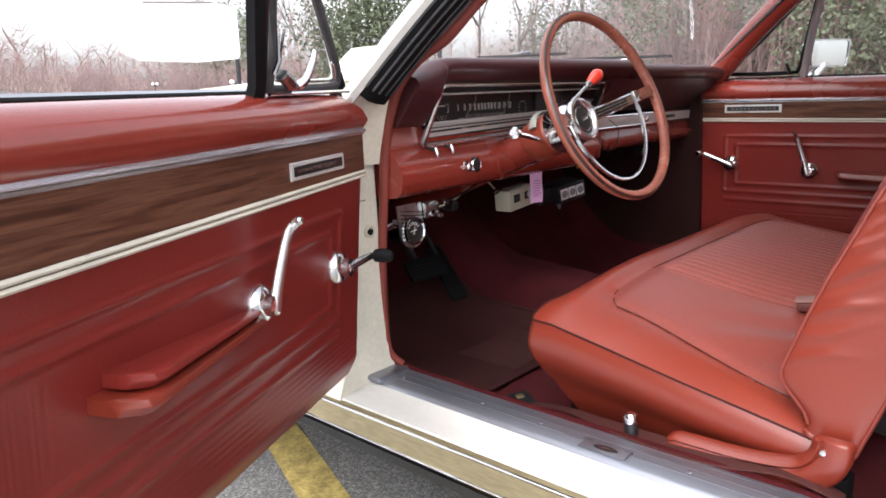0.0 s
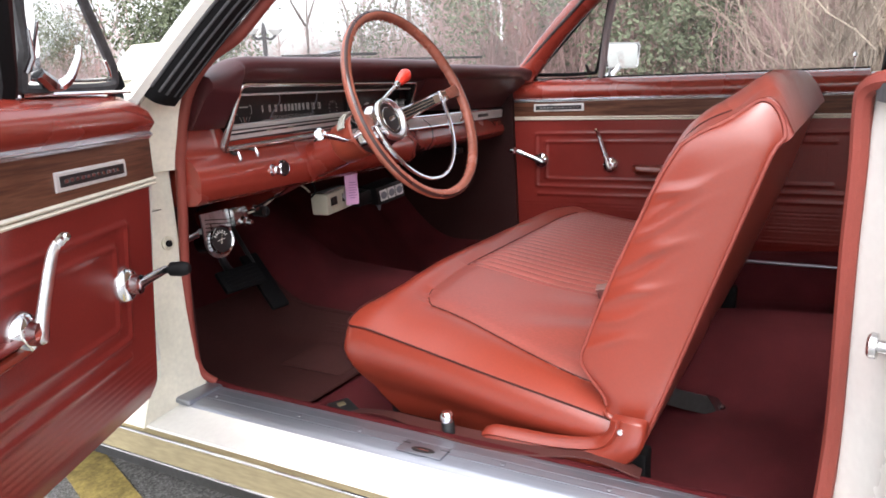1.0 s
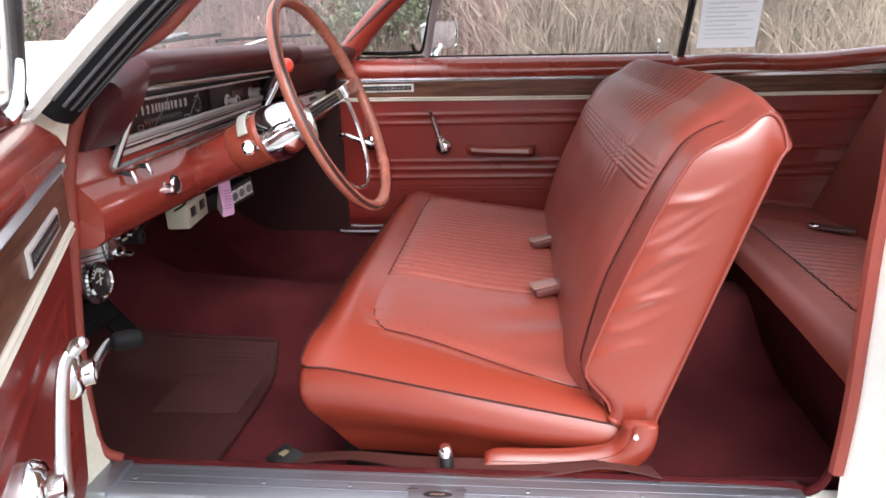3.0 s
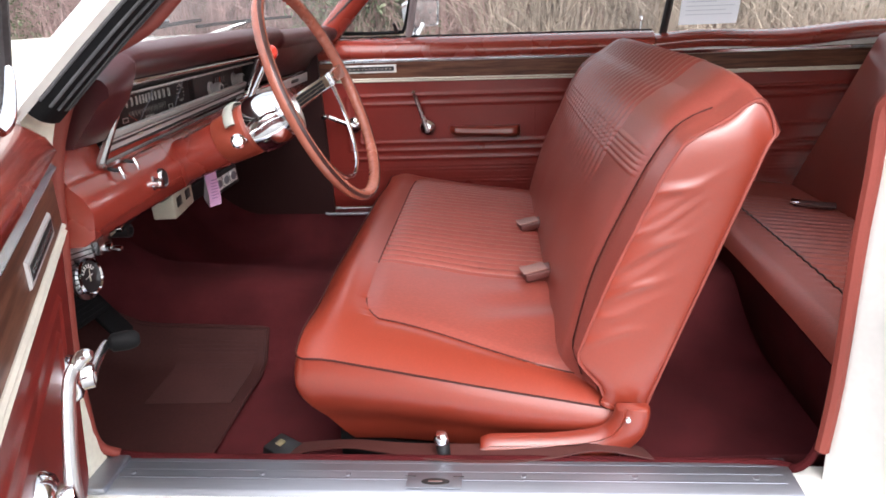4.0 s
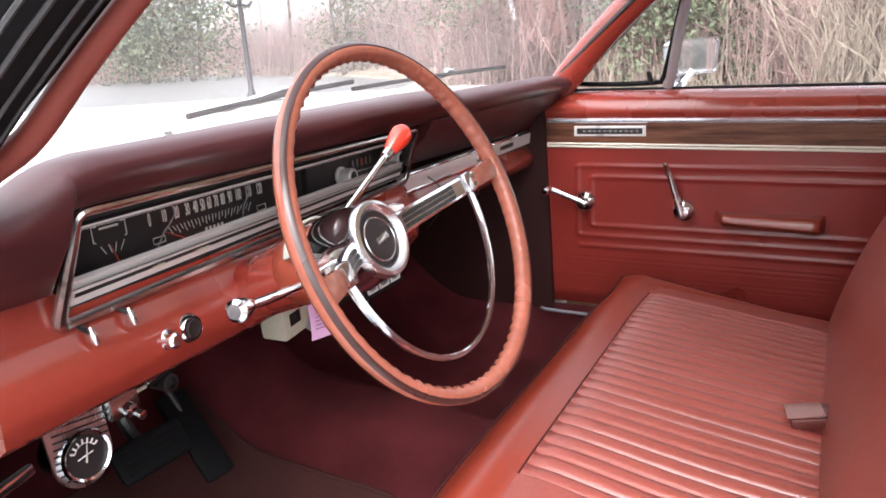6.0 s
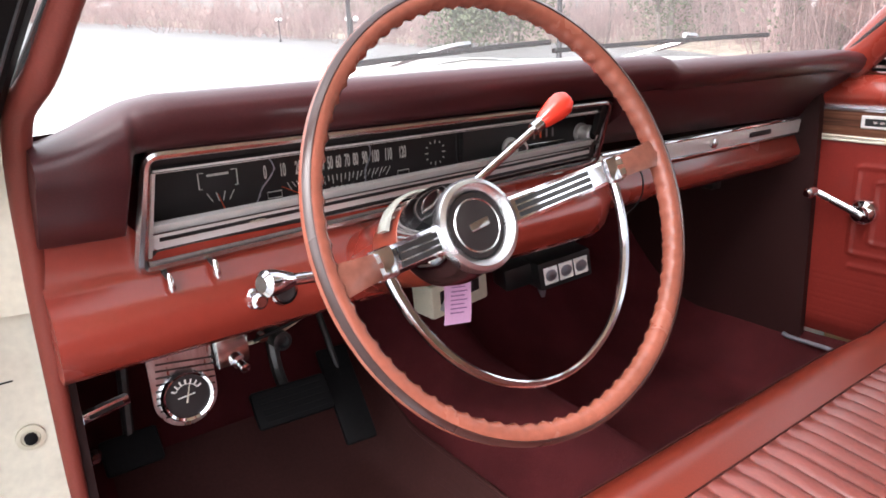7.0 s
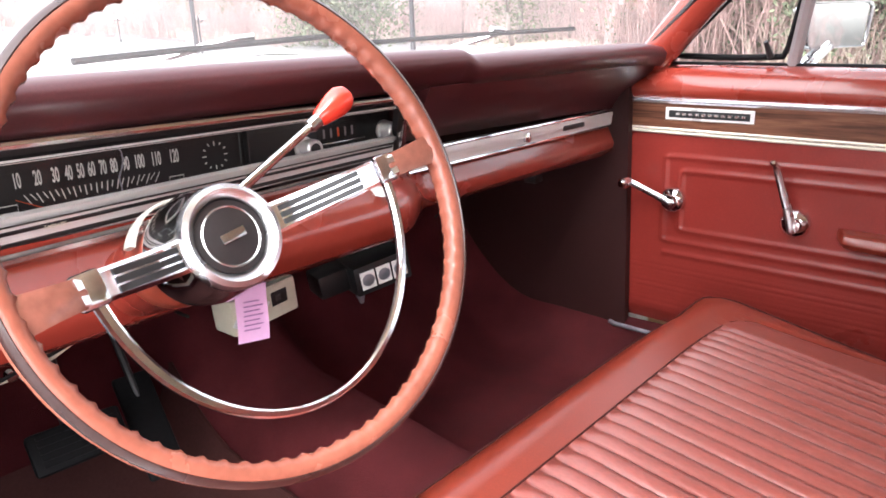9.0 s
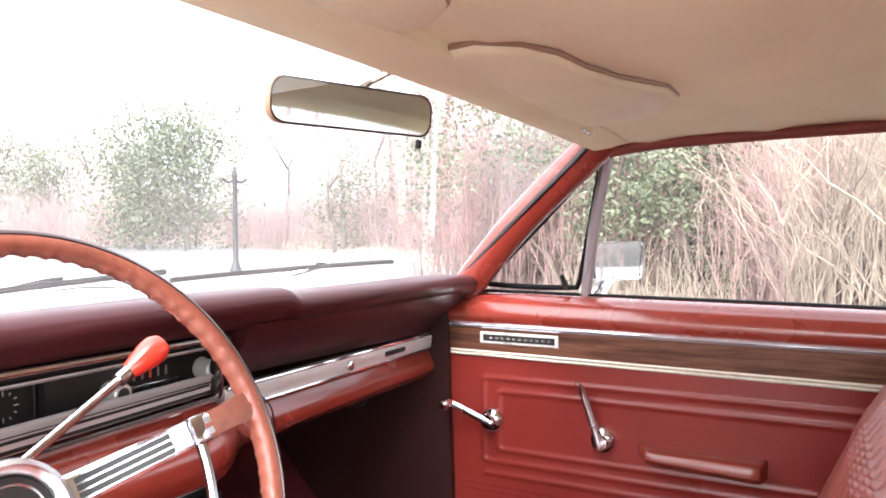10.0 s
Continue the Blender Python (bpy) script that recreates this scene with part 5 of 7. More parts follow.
def belts():
    """Buckles lying on the cushion and the webbing on the floor by the sill."""
    for x, y, dark, label in ((0.02, -0.452, True, "dark end of a seat belt tucked into the bench"), (-0.285, -0.450, False, "rust-red seat belt tongue with a metal cover")):
        z = seat_top(x, y) + 0.018
        root = thing("seat_belt_buckle", label, "seat belt", group="belts on the bench")
        m = pose(x, y, z, rx=-9, rz=12)
        bm = box(-0.022, 0.022, -0.055, 0.045, -0.007, 0.009, 0.004)
        bm.transform(m)
        part("casing", bm, BELT_DARK, root)
        bm = box(-0.020, 0.020, 0.0, 0.048, 0.0092, 0.0125, 0.0015)
        bm.transform(m)
        part("cover", bm, BELT_FACE, root, "worn button cover")
        part("rivet", lathe([(0.004, 0), (0, 0.003)], m @ pose(0.012, -0.045, 0.009), 8), CHROME, root)
    root = thing("floor_seat_belt", "rust-red lap belt lying on carpet beside the seat", "seat belt")
    path = smooth_path([(-0.57, 0.02, 0.335), (-0.585, -0.05, 0.358), (-0.600, -0.12, 0.372), (-0.645, -0.22, 0.392), (-0.655, -0.33, 0.394), (-0.648, -0.42, 0.398), (-0.642, -0.50, 0.406), (-0.655, -0.58, 0.396)], 40)
    bm = bmesh.new()
    rows = []
    for i, p in enumerate(path):
        f = i / 39
        a = 0.15 + 0.25 * math.sin(f * 7)
        side = Vector((math.cos(a * 0.8), 0.15, -math.sin(a * 0.8))) * 0.024
        rows.append([p - side, p + side, p + side + Vector((0, 0, 0.002)), p - side + Vector((0, 0, 0.002))])
    vs = quads(bm, rows, close_v=True)
    part("webbing", bm, BELT_WEB, root)
    m = pose(-0.575, 0.005, 0.338, rx=10, rz=-25)
    bm = box(-0.024, 0.024, -0.03, 0.035, -0.006, 0.012, 0.004)
    bm.transform(m)
    part("buckle", bm, BLACK_PLASTIC, root, "dark belt buckle")
    bm = box(-0.008, 0.008, 0.010, 0.022, 0.012, 0.0145, 0.001)
    bm.transform(m)
    part("release_plate", bm, ROCKER, root, "brass-coloured release plate")
    # second belt end behind the seat
    root = thing("rear_belt_end", "dark belt anchor with a chrome bolt behind the seat", "seat belt")
    A = Vector((-0.205, -0.612, 0.312))
    way = (A - Vector((-0.275, -0.50, 0.345))).normalized()
    bm = bmesh.new()
    side = Vector((0, 0.25, 1)).normalized() * 0.02
    pts = [A - way * 0.14 + Vector((0, 0, 0.012)), A - way * 0.07 + Vector((0, 0, 0.004)), A]
    off = side.cross(way).normalized() * 0.003
    vs = quads(bm, [[p - side - off, p + side - off, p + side + off, p - side + off] for p in pts], close_v=True)
    cap(bm, vs[0][::-1])
    cap(bm, vs[-1])
    part("strap", bm, GREY_ENGINE, root, "dull steel anchor strap")
    bm = bmesh.new()
    vs = quads(bm, [[A + way * u + side * w + off * 1.4 * k for u, w in ((-0.012, 1.25), (0.012, 1.1), (0.020, 0.0), (0.012, -1.4), (-0.004, -1.5), (0.002, -0.4))] for k in (-1, 1)], close_v=True)
    cap(bm, vs[0][::-1])
    cap(bm, vs[-1])
    part("anchor", bm, DULL_CHROME, root, "worn steel anchor plate")
    part("bolt", lathe([(0.010, 0), (0.010, 0.006), (0.006, 0.010), (0, 0.011)], facing(A + way * 0.016, way + Vector((-0.6, 0, 0.3))), 16), CHROME, root, "chrome bolt head")


belts()


def rear_seat():
    root = thing("rear_bench_seat", "maroon and rust-red vinyl rear bench seat", "bench seat", m=pose(0, 0.022, 0))
    X = 0.66
    def top(x, y):
        t = (-0.91 - y) / 0.42
        return 0.535 - 0.045 * t - 0.016 * (abs(x) / X) ** 3 + (0.0045 * (abs(math.sin(x / 0.034 * math.pi)) - 0.5) if abs(x) < 0.40 and y < -1.0 else 0)
    xs, ys = span(-X, X, 180), span(-0.895, -1.36, 30)
    bol, ins = bmesh.new(), bmesh.new()
    quads(bol, [[(x, y, top(x, y) - 0.03 * max(0, (y + 0.93) / 0.035) ** 2) for y in ys[:8]] for x in xs])
    quads(ins, [[(x, y, top(x, y)) for y in ys[7:]] for x in xs])
    c = part("cushion", ins, WEAVE, root, "maroon grained vinyl cushion", sharp=80)
    part("front_bolster", bol, WEAVE, c, "smooth vinyl front bolster", sharp=80)
    y = ys[7]
    part("seam", piping([(x, y, top(x, y) + 0.001) for x in xs], 0.002), BLACK_PLASTIC, c)
    bm = bmesh.new()
    rows = [[(x, -0.893 - 0.05 * f + 0.012 * math.sin(f * math.pi), lerp(top(x, -0.895) - 0.03, 0.31, f)) for f in span(0, 1, 8)] for x in span(-X, X, 30)]
    quads(bm, rows)
    part("valance", bm, CARPET_LIGHT, root, "red carpeted seat front", sharp=80)
    bm = bmesh.new()
    rows = []
    for x in span(-0.64, 0.64, 160):
        row = []
        for f in span(0, 1, 26):
            swell = 0.035 * (1 - abs(x / 0.64) ** 5) * math.sin(min(1, f * 0.95 + 0.1) * math.pi) ** 0.7
            yy, zz = -1.29 - 0.20 * f + swell, 0.47 + 0.45 * f
            if abs(x) < 0.42 and f > 0.45:
                yy += 0.004 * (abs(math.sin(x / 0.034 * math.pi)) - 0.5) * step(0.45, 0.7, f)
            row.append((x, yy, zz))
        row += [(x, -1.53, 0.935), (x, -1.60, 0.93), (x, -1.64, 0.90)]
        rows.append(row)
    quads(bm, rows)
    part("backrest", bm, WEAVE, root, "maroon pleated backrest", sharp=80)
    # pale belts lying on it
    for x, y, s in ((-0.02, -1.22, 1), (0.30, -1.20, -1)):
        b = thing("rear_lap_belt", "folded rust-red rear lap belt with chrome tip", "seat belt", group="rear belts")
        bm = box(-0.022, 0.022, -0.05, 0.05, 0, 0.008, 0.003)
        bm.transform(pose(x, y, top(x, y) + 0.004, rz=25 * s))
        part("strap", bm, BELT_WEB, b)
        bm = box(-0.018, 0.018, 0.035, 0.06, 0.002, 0.011, 0.002)
        bm.transform(pose(x, y, top(x, y) + 0.004, rz=25 * s))
        part("tip", bm, CHROME, b)


rear_seat()


# ---- dashboard ----
def face_y(z):
    """The leaning plane of the dashboard's face."""
    return 0.161 + (0.963 - z) * 0.49


def dashboard():
    root = thing("dashboard", "maroon padded dashboard with rust-red lower panel", "dashboard")

    def pad(x):
        c = 1 - (x / 0.74) ** 2
        drop = 0.032 * step(-0.59, -0.70, x) + 0.006 * step(0.62, 0.72, x)
        edge = 0.004 * step(-0.60, -0.655, x)
        far = screen_edge(0, max(-0.7, min(0.7, x))).y
        zt = 1.012 + 0.004 * c - drop - 0.010 * step(0.10, 0.13, x)
        open_face = [(far + 0.03, 0.972), (far, 0.986), (lerp(far, 0.2, 0.6) + edge, zt - 0.006), (0.185 + edge, zt), (0.155 + edge, zt), (0.138 + edge, zt - 0.005), (0.132 + edge, zt - 0.014),
                     (0.136 + edge, zt - 0.026), (0.148 + edge, zt - 0.040), (face_y(0.966) + edge * 0.6, 0.966), (0.185 + edge, 0.962), (0.26, 0.962), (far + 0.03, 0.955)]
        # left of the dials the pad runs on down as a solid cheek
        g = 0.006 * step(-0.64, -0.70, x)
        cheek = open_face[:6] + [(0.129 + g, zt - 0.014), (0.130 + g, zt - 0.026), (0.145 + g, 0.945), (0.170 + g, 0.915), (0.192 + g, 0.888), (0.26, 0.886), (far + 0.03, 0.90)]
        f = step(-0.618, -0.627, x)
        return [(lerp(p[0], q[0], f), lerp(p[1], q[1], f)) for p, q in zip(open_face, cheek)]
    xs = span(-0.697, -0.634, 10) + span(-0.629, -0.616, 8) + span(-0.610, 0.10, 32) + span(0.105, 0.135, 5) + span(0.16, 0.722, 24)
    part("pad", loft_x(pad, xs), PAD, root, "maroon grained padded crash pad", sharp=70)

    # the pad's lower cheeks, beside the instrument panel
    def right_cheek(x):
        b = 0.885 - 0.014 * (x - 0.06) / 0.65
        return [(0.30, 0.968), (face_y(0.966) - 0.006, 0.968), (face_y(0.94) - 0.002, 0.940), (0.215, 0.905), (0.238, b), (0.30, b)]
    part("pad_cheek", loft_x(right_cheek, span(0.045, 0.72, 20)), PAD, root, "maroon pad over the glovebox", sharp=50)

    # lower metal panel
    def lower(x):
        r = step(0.02, 0.12, x)
        top = lerp(0.862, 0.828, r) + 0.036 * step(-0.612, -0.622, x)
        y0, crease = lerp(0.215, 0.243, r), lerp(0.836, 0.826, r)
        belly_y, belly_z = lerp(0.187, 0.229, r), 0.800
        low = lerp(0.754, 0.772, r)
        return [(0.29, top), (y0, top), (y0 + 0.004, crease + 0.010), (y0 - 0.002, crease), (lerp(y0, belly_y, 0.55), crease - 0.012), (belly_y + 0.004, belly_z + 0.010), (belly_y, belly_z),
                (belly_y + 0.004, low + 0.012), (belly_y + 0.02, low), (belly_y + 0.07, low - 0.004), (0.30, low + 0.01)]
    part("lower_panel", loft_x(lower, span(-0.699, -0.63, 10) + span(-0.62, 0.70, 56)), RED_PAINT, root, "rust-red enamelled steel panel", sharp=50)
    # glovebox trim: a bright band with lock and lever
    band = bmesh.new()
    prism(band, [(0.252, 0.836), (0.240, 0.836), (0.237, 0.840), (0.234, 0.862), (0.237, 0.868), (0.252, 0.868)], "x", 0.075, 0.706)
    band = part("glovebox_band", band, BRUSHED, root, "brushed metal band across the glovebox")
    part("band_edge", tube([(0.078, 0.2335, 0.868), (0.706, 0.2335, 0.868)], 0.003, 8), CHROME, band)
    part("band_edge", tube([(0.078, 0.2365, 0.837), (0.706, 0.2365, 0.837)], 0.003, 8), CHROME, band)
    part("glovebox_lock", lathe([(0.009, 0), (0.009, 0.006), (0.006, 0.008), (0, 0.008)], facing((0.379, 0.236, 0.851), (0, -1, 0.1)), 16), CHROME, band, "round glovebox lock")
    part("band_slot", box(0.50, 0.575, 0.233, 0.240, 0.847, 0.857, 0.002), BLACK_PLASTIC, band, "dark lettered slot")
    part("band_end", box(0.70, 0.709, 0.232, 0.245, 0.834, 0.870, 0.002), CHROME, band)
    return root


dash = dashboard()


def instruments():
    """The instrument panel: a bright frame, the dark dial face and two metal bands."""
    root = thing("instrument_panel", "black instrument panel in a bright chrome frame", "instrument panel")
    TL, TR, BR, BL = Vector((-0.608, face_y(0.963) - 0.004, 0.963)), Vector((0.008, face_y(0.957) - 0.002, 0.958)), Vector((0.040, 0.212, 0.866)), Vector((-0.614, 0.2155, 0.845))
    corner = []
    for a, b, c in ((BL, TL, TR), (TL, TR, BR), (TR, BR, BL), (BR, BL, TL)):
        d1, d2 = (a - b).normalized() * 0.012, (c - b).normalized() * 0.012
        for f in span(0, 1, 5):
            corner.append((b + d1).lerp(b, f).lerp(b.lerp(b + d2, f), f))
    sec = [(1, -0.6), (1, 0.5), (0.4, 1.0), (-0.4, 1.0), (-1, 0.4), (-1, -0.6)]
    part("bezel", tube(corner, [0.0040] * 5 + [0.0030] * 5 + [0.0045] * 5 + [0.0062] * 5, closed=True, section=sec, up=(0, -1, 0)), DULL_CHROME, root, "chrome frame")
    nrm = (TR - TL).cross(BL - TL).normalized()
    if nrm.y > 0:
        nrm = -nrm

    def on(s, t, deep=0.0):
        """s across, t down the opening; deep: behind the frame."""
        a, b = TL.lerp(TR, s), BL.lerp(BR, s)
        return a.lerp(b, t) - nrm * deep

    def patch(s0, s1, t0, t1, deep, bm=None, thick=0.0):
        bm = bm or bmesh.new()
        q = [on(s0, t0, deep), on(s1, t0, deep), on(s1, t1, deep), on(s0, t1, deep)]
        if thick:
            q2 = [p - nrm * thick for p in q]
            vs = quads(bm, [q, q2], close_v=True)
            cap(bm, vs[0])
            cap(bm, vs[1][::-1])
        else:
            bm.faces.new([bm.verts.new(p) for p in q])
        return bm
    def dial(x, z, off=0.0):
        """A point of the upright dial, well behind the frame."""
        return Vector((x, 0.250 - off, z))

    def mark(points, bm=None):
        bm = bm or bmesh.new()
        bm.faces.new([bm.verts.new(p) for p in points])
        return bm
    # walls of the recess
    mouth = [on(s, t, 0.004) for s, t in ((0.012, 0.17), (0.985, 0.17), (0.985, 0.70), (0.012, 0.70))]
    back = [dial(x, z) for x, z in ((-0.596, 0.962), (0.075, 0.957), (0.075, 0.862), (-0.596, 0.858))]
    bm = bmesh.new()
    quads(bm, [mouth, back], close_v=True)
    part("recess", bm, FACE_BLACK, root)
    face = part("dial_face", mark(back), FACE_BLACK, root, "black dial face")
    part("inner_frame", tube([on(0.014, 0.17, 0.006), on(0.975, 0.17, 0.006)], 0.0020, 6), BRUSHED, root)
    part("inner_frame", tube([on(0.014, 0.17, 0.006), on(0.016, 0.93, 0.006)], 0.0026, 6), BRUSHED, root)
    bm = bmesh.new()
    quads(bm, [[on(s, t, 0.003) for s, t in ((0.004, 0.03), (0.996, 0.03), (0.996, 0.165), (0.004, 0.165))], [on(s, t, 0.012) for s, t in ((0.004, 0.05), (0.996, 0.05), (0.996, 0.155), (0.004, 0.155))]], close_v=True)
    bm.faces.new([bm.verts.new(on(s, t, 0.012)) for s, t in ((0.004, 0.05), (0.996, 0.05), (0.996, 0.155), (0.004, 0.155))])
    part("upper_channel", bm, FACE_BLACK, root, "black channel under the frame's top")
    # metal bands with black grooves
    band = part("metal_band", patch(0.02, 0.985, 0.655, 0.95, 0.008, thick=0.006), BRUSHED, root, "brushed metal band with black grooves")
    part("groove", patch(0.03, 0.98, 0.775, 0.805, 0.0066, thick=0.002), BLACK_PLASTIC, band)
    part("groove", patch(0.02, 0.985, 0.885, 0.925, 0.0066, thick=0.002), BLACK_PLASTIC, band)
    up = (TL - BL).normalized()
    right = (TR - TL).normalized()

    def flat(s, t, deep):
        m = Matrix((right, nrm.cross(right), nrm)).transposed().to_4x4()
        return Matrix.Translation(on(s, t, deep)) @ m

    text_mesh("WIPER", 0.0062, flat(0.185, 0.79, 0.0042), PLASTIC_CREAM, band, "lettering")
    text_mesh("LIGHTS", 0.0062, flat(0.285, 0.79, 0.0042), PLASTIC_CREAM, band, "lettering")
    # speedometer: numerals and graduations
    stand = Matrix(((1, 0, 0), (0, 0, -1), (0, 1, 0))).to_4x4()
    speeds = list(range(0, 130, 10))
    where = [0.0, 0.115, 0.218, 0.309, 0.379, 0.442, 0.503, 0.567, 0.630, 0.700, 0.782, 0.885, 1.0]
    for q, f in zip(speeds, where):
        text_mesh(str(q), 0.0205, Matrix.Translation(dial(lerp(-0.462, -0.279, f), 0.9155, 0.001)) @ stand, MARK_WHITE, face, "numeral", squeeze=0.36, bold=0.0004)
    for k in range(25):
        f = k / 24
        x, tall = lerp(-0.437, -0.298, f), 0.0105 if k % 2 == 0 else 0.007
        a, b, w = dial(x, 0.9015, 0.001), dial(x - (f - 0.45) * 0.012, 0.9015 - tall, 0.001), Vector((0.0006, 0, 0))
        part("graduation", mark((a - w, a + w, b + w, b - w)), MARK_WHITE, face)
    a, b, w = dial(-0.418, 0.884, 0.003), dial(-0.446, 0.8985, 0.003), Vector((0, 0, 0.0008))
    part("speed_needle", mark((a - w, a + w, b + w * 0.4, b - w * 0.4)), ORANGE_NEEDLE, face, "orange needle")
    # odometer, unread digits
    part("odometer", mark((dial(-0.386, 0.8815, 0.0005), dial(-0.348, 0.8815, 0.0005), dial(-0.348, 0.8885, 0.0005), dial(-0.386, 0.8885, 0.0005))), BLACK_PLASTIC, face, "odometer window")
    for k in range(5):
        x = -0.383 + 0.0068 * k
        part("odometer_bar", mark((dial(x, 0.8825, 0.001), dial(x + 0.0042, 0.8825, 0.001), dial(x + 0.0042, 0.8875, 0.001), dial(x, 0.8875, 0.001))), MARK_WHITE, face)
    # small outlined signal windows
    for x, z in ((-0.453, 0.890), (-0.279, 0.890)):
        part("signal_frame", tube([dial(x - 0.0085, z - 0.0035, 0.001), dial(x + 0.0085, z - 0.0035, 0.001), dial(x + 0.0085, z + 0.0035, 0.001), dial(x - 0.0085, z + 0.0035, 0.001)], 0.0006, 4, closed=True), MARK_WHITE, face)
    # fuel gauge
    for x, d in ((-0.536, 0.006), (-0.494, -0.006)):
        part("fuel_bracket", tube([dial(x + d, 0.925, 0.001), dial(x, 0.925, 0.001), dial(x, 0.908, 0.001), dial(x + d * 0.5, 0.908, 0.001)], 0.0007, 4), MARK_WHITE, face)
    part("fuel_print", mark([dial(x, z, 0.001) for x, z in ((-0.527, 0.9205), (-0.503, 0.9205), (-0.503, 0.923), (-0.527, 0.923))]), MARK_WHITE, face)
    for x, lean in ((-0.529, 0.006), (-0.519, 0.003), (-0.509, -0.003), (-0.499, -0.006)):
        a, b, w = dial(x, 0.903, 0.001), dial(x + lean, 0.893, 0.001), Vector((0.0006, 0, 0))
        part("fuel_mark", mark((a - w, a + w, b + w, b - w)), MARK_WHITE, face)
    a, b, w = dial(-0.511, 0.881, 0.003), dial(-0.518, 0.902, 0.003), Vector((0.0009, 0, 0))
    part("fuel_needle", mark((a - w, a + w, b + w * 0.4, b - w * 0.4)), ORANGE_NEEDLE, face, "orange fuel needle")
    # clock
    for k in range(12):
        ang = k * math.pi / 6
        d = Vector((math.sin(ang), 0, math.cos(ang)))
        c = dial(-0.228, 0.909, 0.001)
        part("clock_mark", tube([c + d * 0.0165, c + d * (0.0115 if k % 3 == 0 else 0.0135)], 0.0008, 4), MARK_WHITE, face)
    part("clock_divider", tube([dial(-0.196, 0.935, 0.004), dial(-0.196, 0.875, 0.004)], 0.001, 4), BLACK_PLASTIC, face)
    # radio
    radio = part("radio", box(-0.190, 0.066, 0.2375, 0.2490, 0.866, 0.948, 0.002), BLACK_PLASTIC, root, "black car radio")
    part("radio_dial", box(-0.086, -0.018, 0.2362, 0.2380, 0.905, 0.926, 0.001), FACE_BLACK, radio)
    for k in range(5):
        part("dial_bar", box(-0.077 + 0.0122 * k, -0.0738 + 0.0122 * k, 0.2355, 0.2366, 0.909, 0.921, 0.0003), ORANGE_NEEDLE if k == 2 else POST_GREY, radio)
    part("radio_edge", box(-0.086, -0.006, 0.2340, 0.2380, 0.9005, 0.9032, 0.0008), DULL_CHROME, radio)
    part("radio_edge", box(-0.100, -0.006, 0.2340, 0.2380, 0.8855, 0.8875, 0.0008), DULL_CHROME, radio)
    for k in range(5):
        part("push_button", box(-0.082 + 0.0152 * k, -0.069 + 0.0152 * k, 0.2335, 0.2380, 0.8885, 0.8995, 0.0012), BLACK_PLASTIC, radio)
    for x, z in ((-0.115, 0.902), (0.027, 0.9075)):
        seat = facing((x + 0.006, 0.2375, z), (0.0, -1, 0.0))
        k = part("radio_knob", lathe([(0.0145, 0), (0.0145, 0.003), (0.0125, 0.004), (0.0100, 0.004), (0.0105, 0.012), (0.0125, 0.013), (0.0125, 0.024), (0.0105, 0.026), (0.0085, 0.0255), (0, 0.025)], seat, 24), BRUSHED, radio, "chrome radio knob")
        part("knob_cap", lathe([(0.0078, 0.0256), (0, 0.0266)], seat, 16), BLACK_PLASTIC, k)
    part("end_wedge", patch(0.985, 1.02, 0.05, 0.55, 0.004, thick=0.01), BLACK_PLASTIC, root)
    for a, b, c, d in ((0.196, 0.210, 0.194, 0.186), (0.385, 0.393, 0.387, 0.391)):
        crack = smooth_path([on(a, 0.20, 0.011), on(b, 0.33, 0.011), on(c, 0.48, 0.011), on(d, 0.63, 0.011)], 14)
        part("lens_crack", tube([p + right * 0.0012 * noise.noise((i * 3.1, a, 0)) for i, p in enumerate(crack)], [0.0004 + 0.0007 * abs(math.sin(i * 1.3)) for i in range(14)], 4), ALUMINIUM, root, "pale crack in the plastic lens")
    g = part("lens", patch(0.01, 0.985, 0.19, 0.655, 0.012), LENS_GLASS, root, "clear plastic lens")
    g.visible_shadow = False
    thing("push_tab", "small white square tab under the radio", "switch", bm=box(-0.022, -0.008, 0.188, 0.212, 0.826, 0.838, 0.002), mat=GLOBE)
    # pull knobs below the frame
    for x, z in ((-0.593, 0.838), (-0.547, 0.842)):
        k = thing("pull_knob", "small chrome switch tab below the dials", "switch", group="switch tabs")
        part("stem", tube([(x, 0.216, z + 0.002), (x, 0.196, z - 0.002)], [0.003, 0.003], 8), BLACK_PLASTIC, k)
        part("tab", tube([(x, 0.198, z + 0.004), (x, 0.196, z - 0.002), (x, 0.193, z - 0.010), (x, 0.192, z - 0.014)], [0.0022, 0.0034, 0.0038, 0.002], 10), CHROME, k)


instruments()


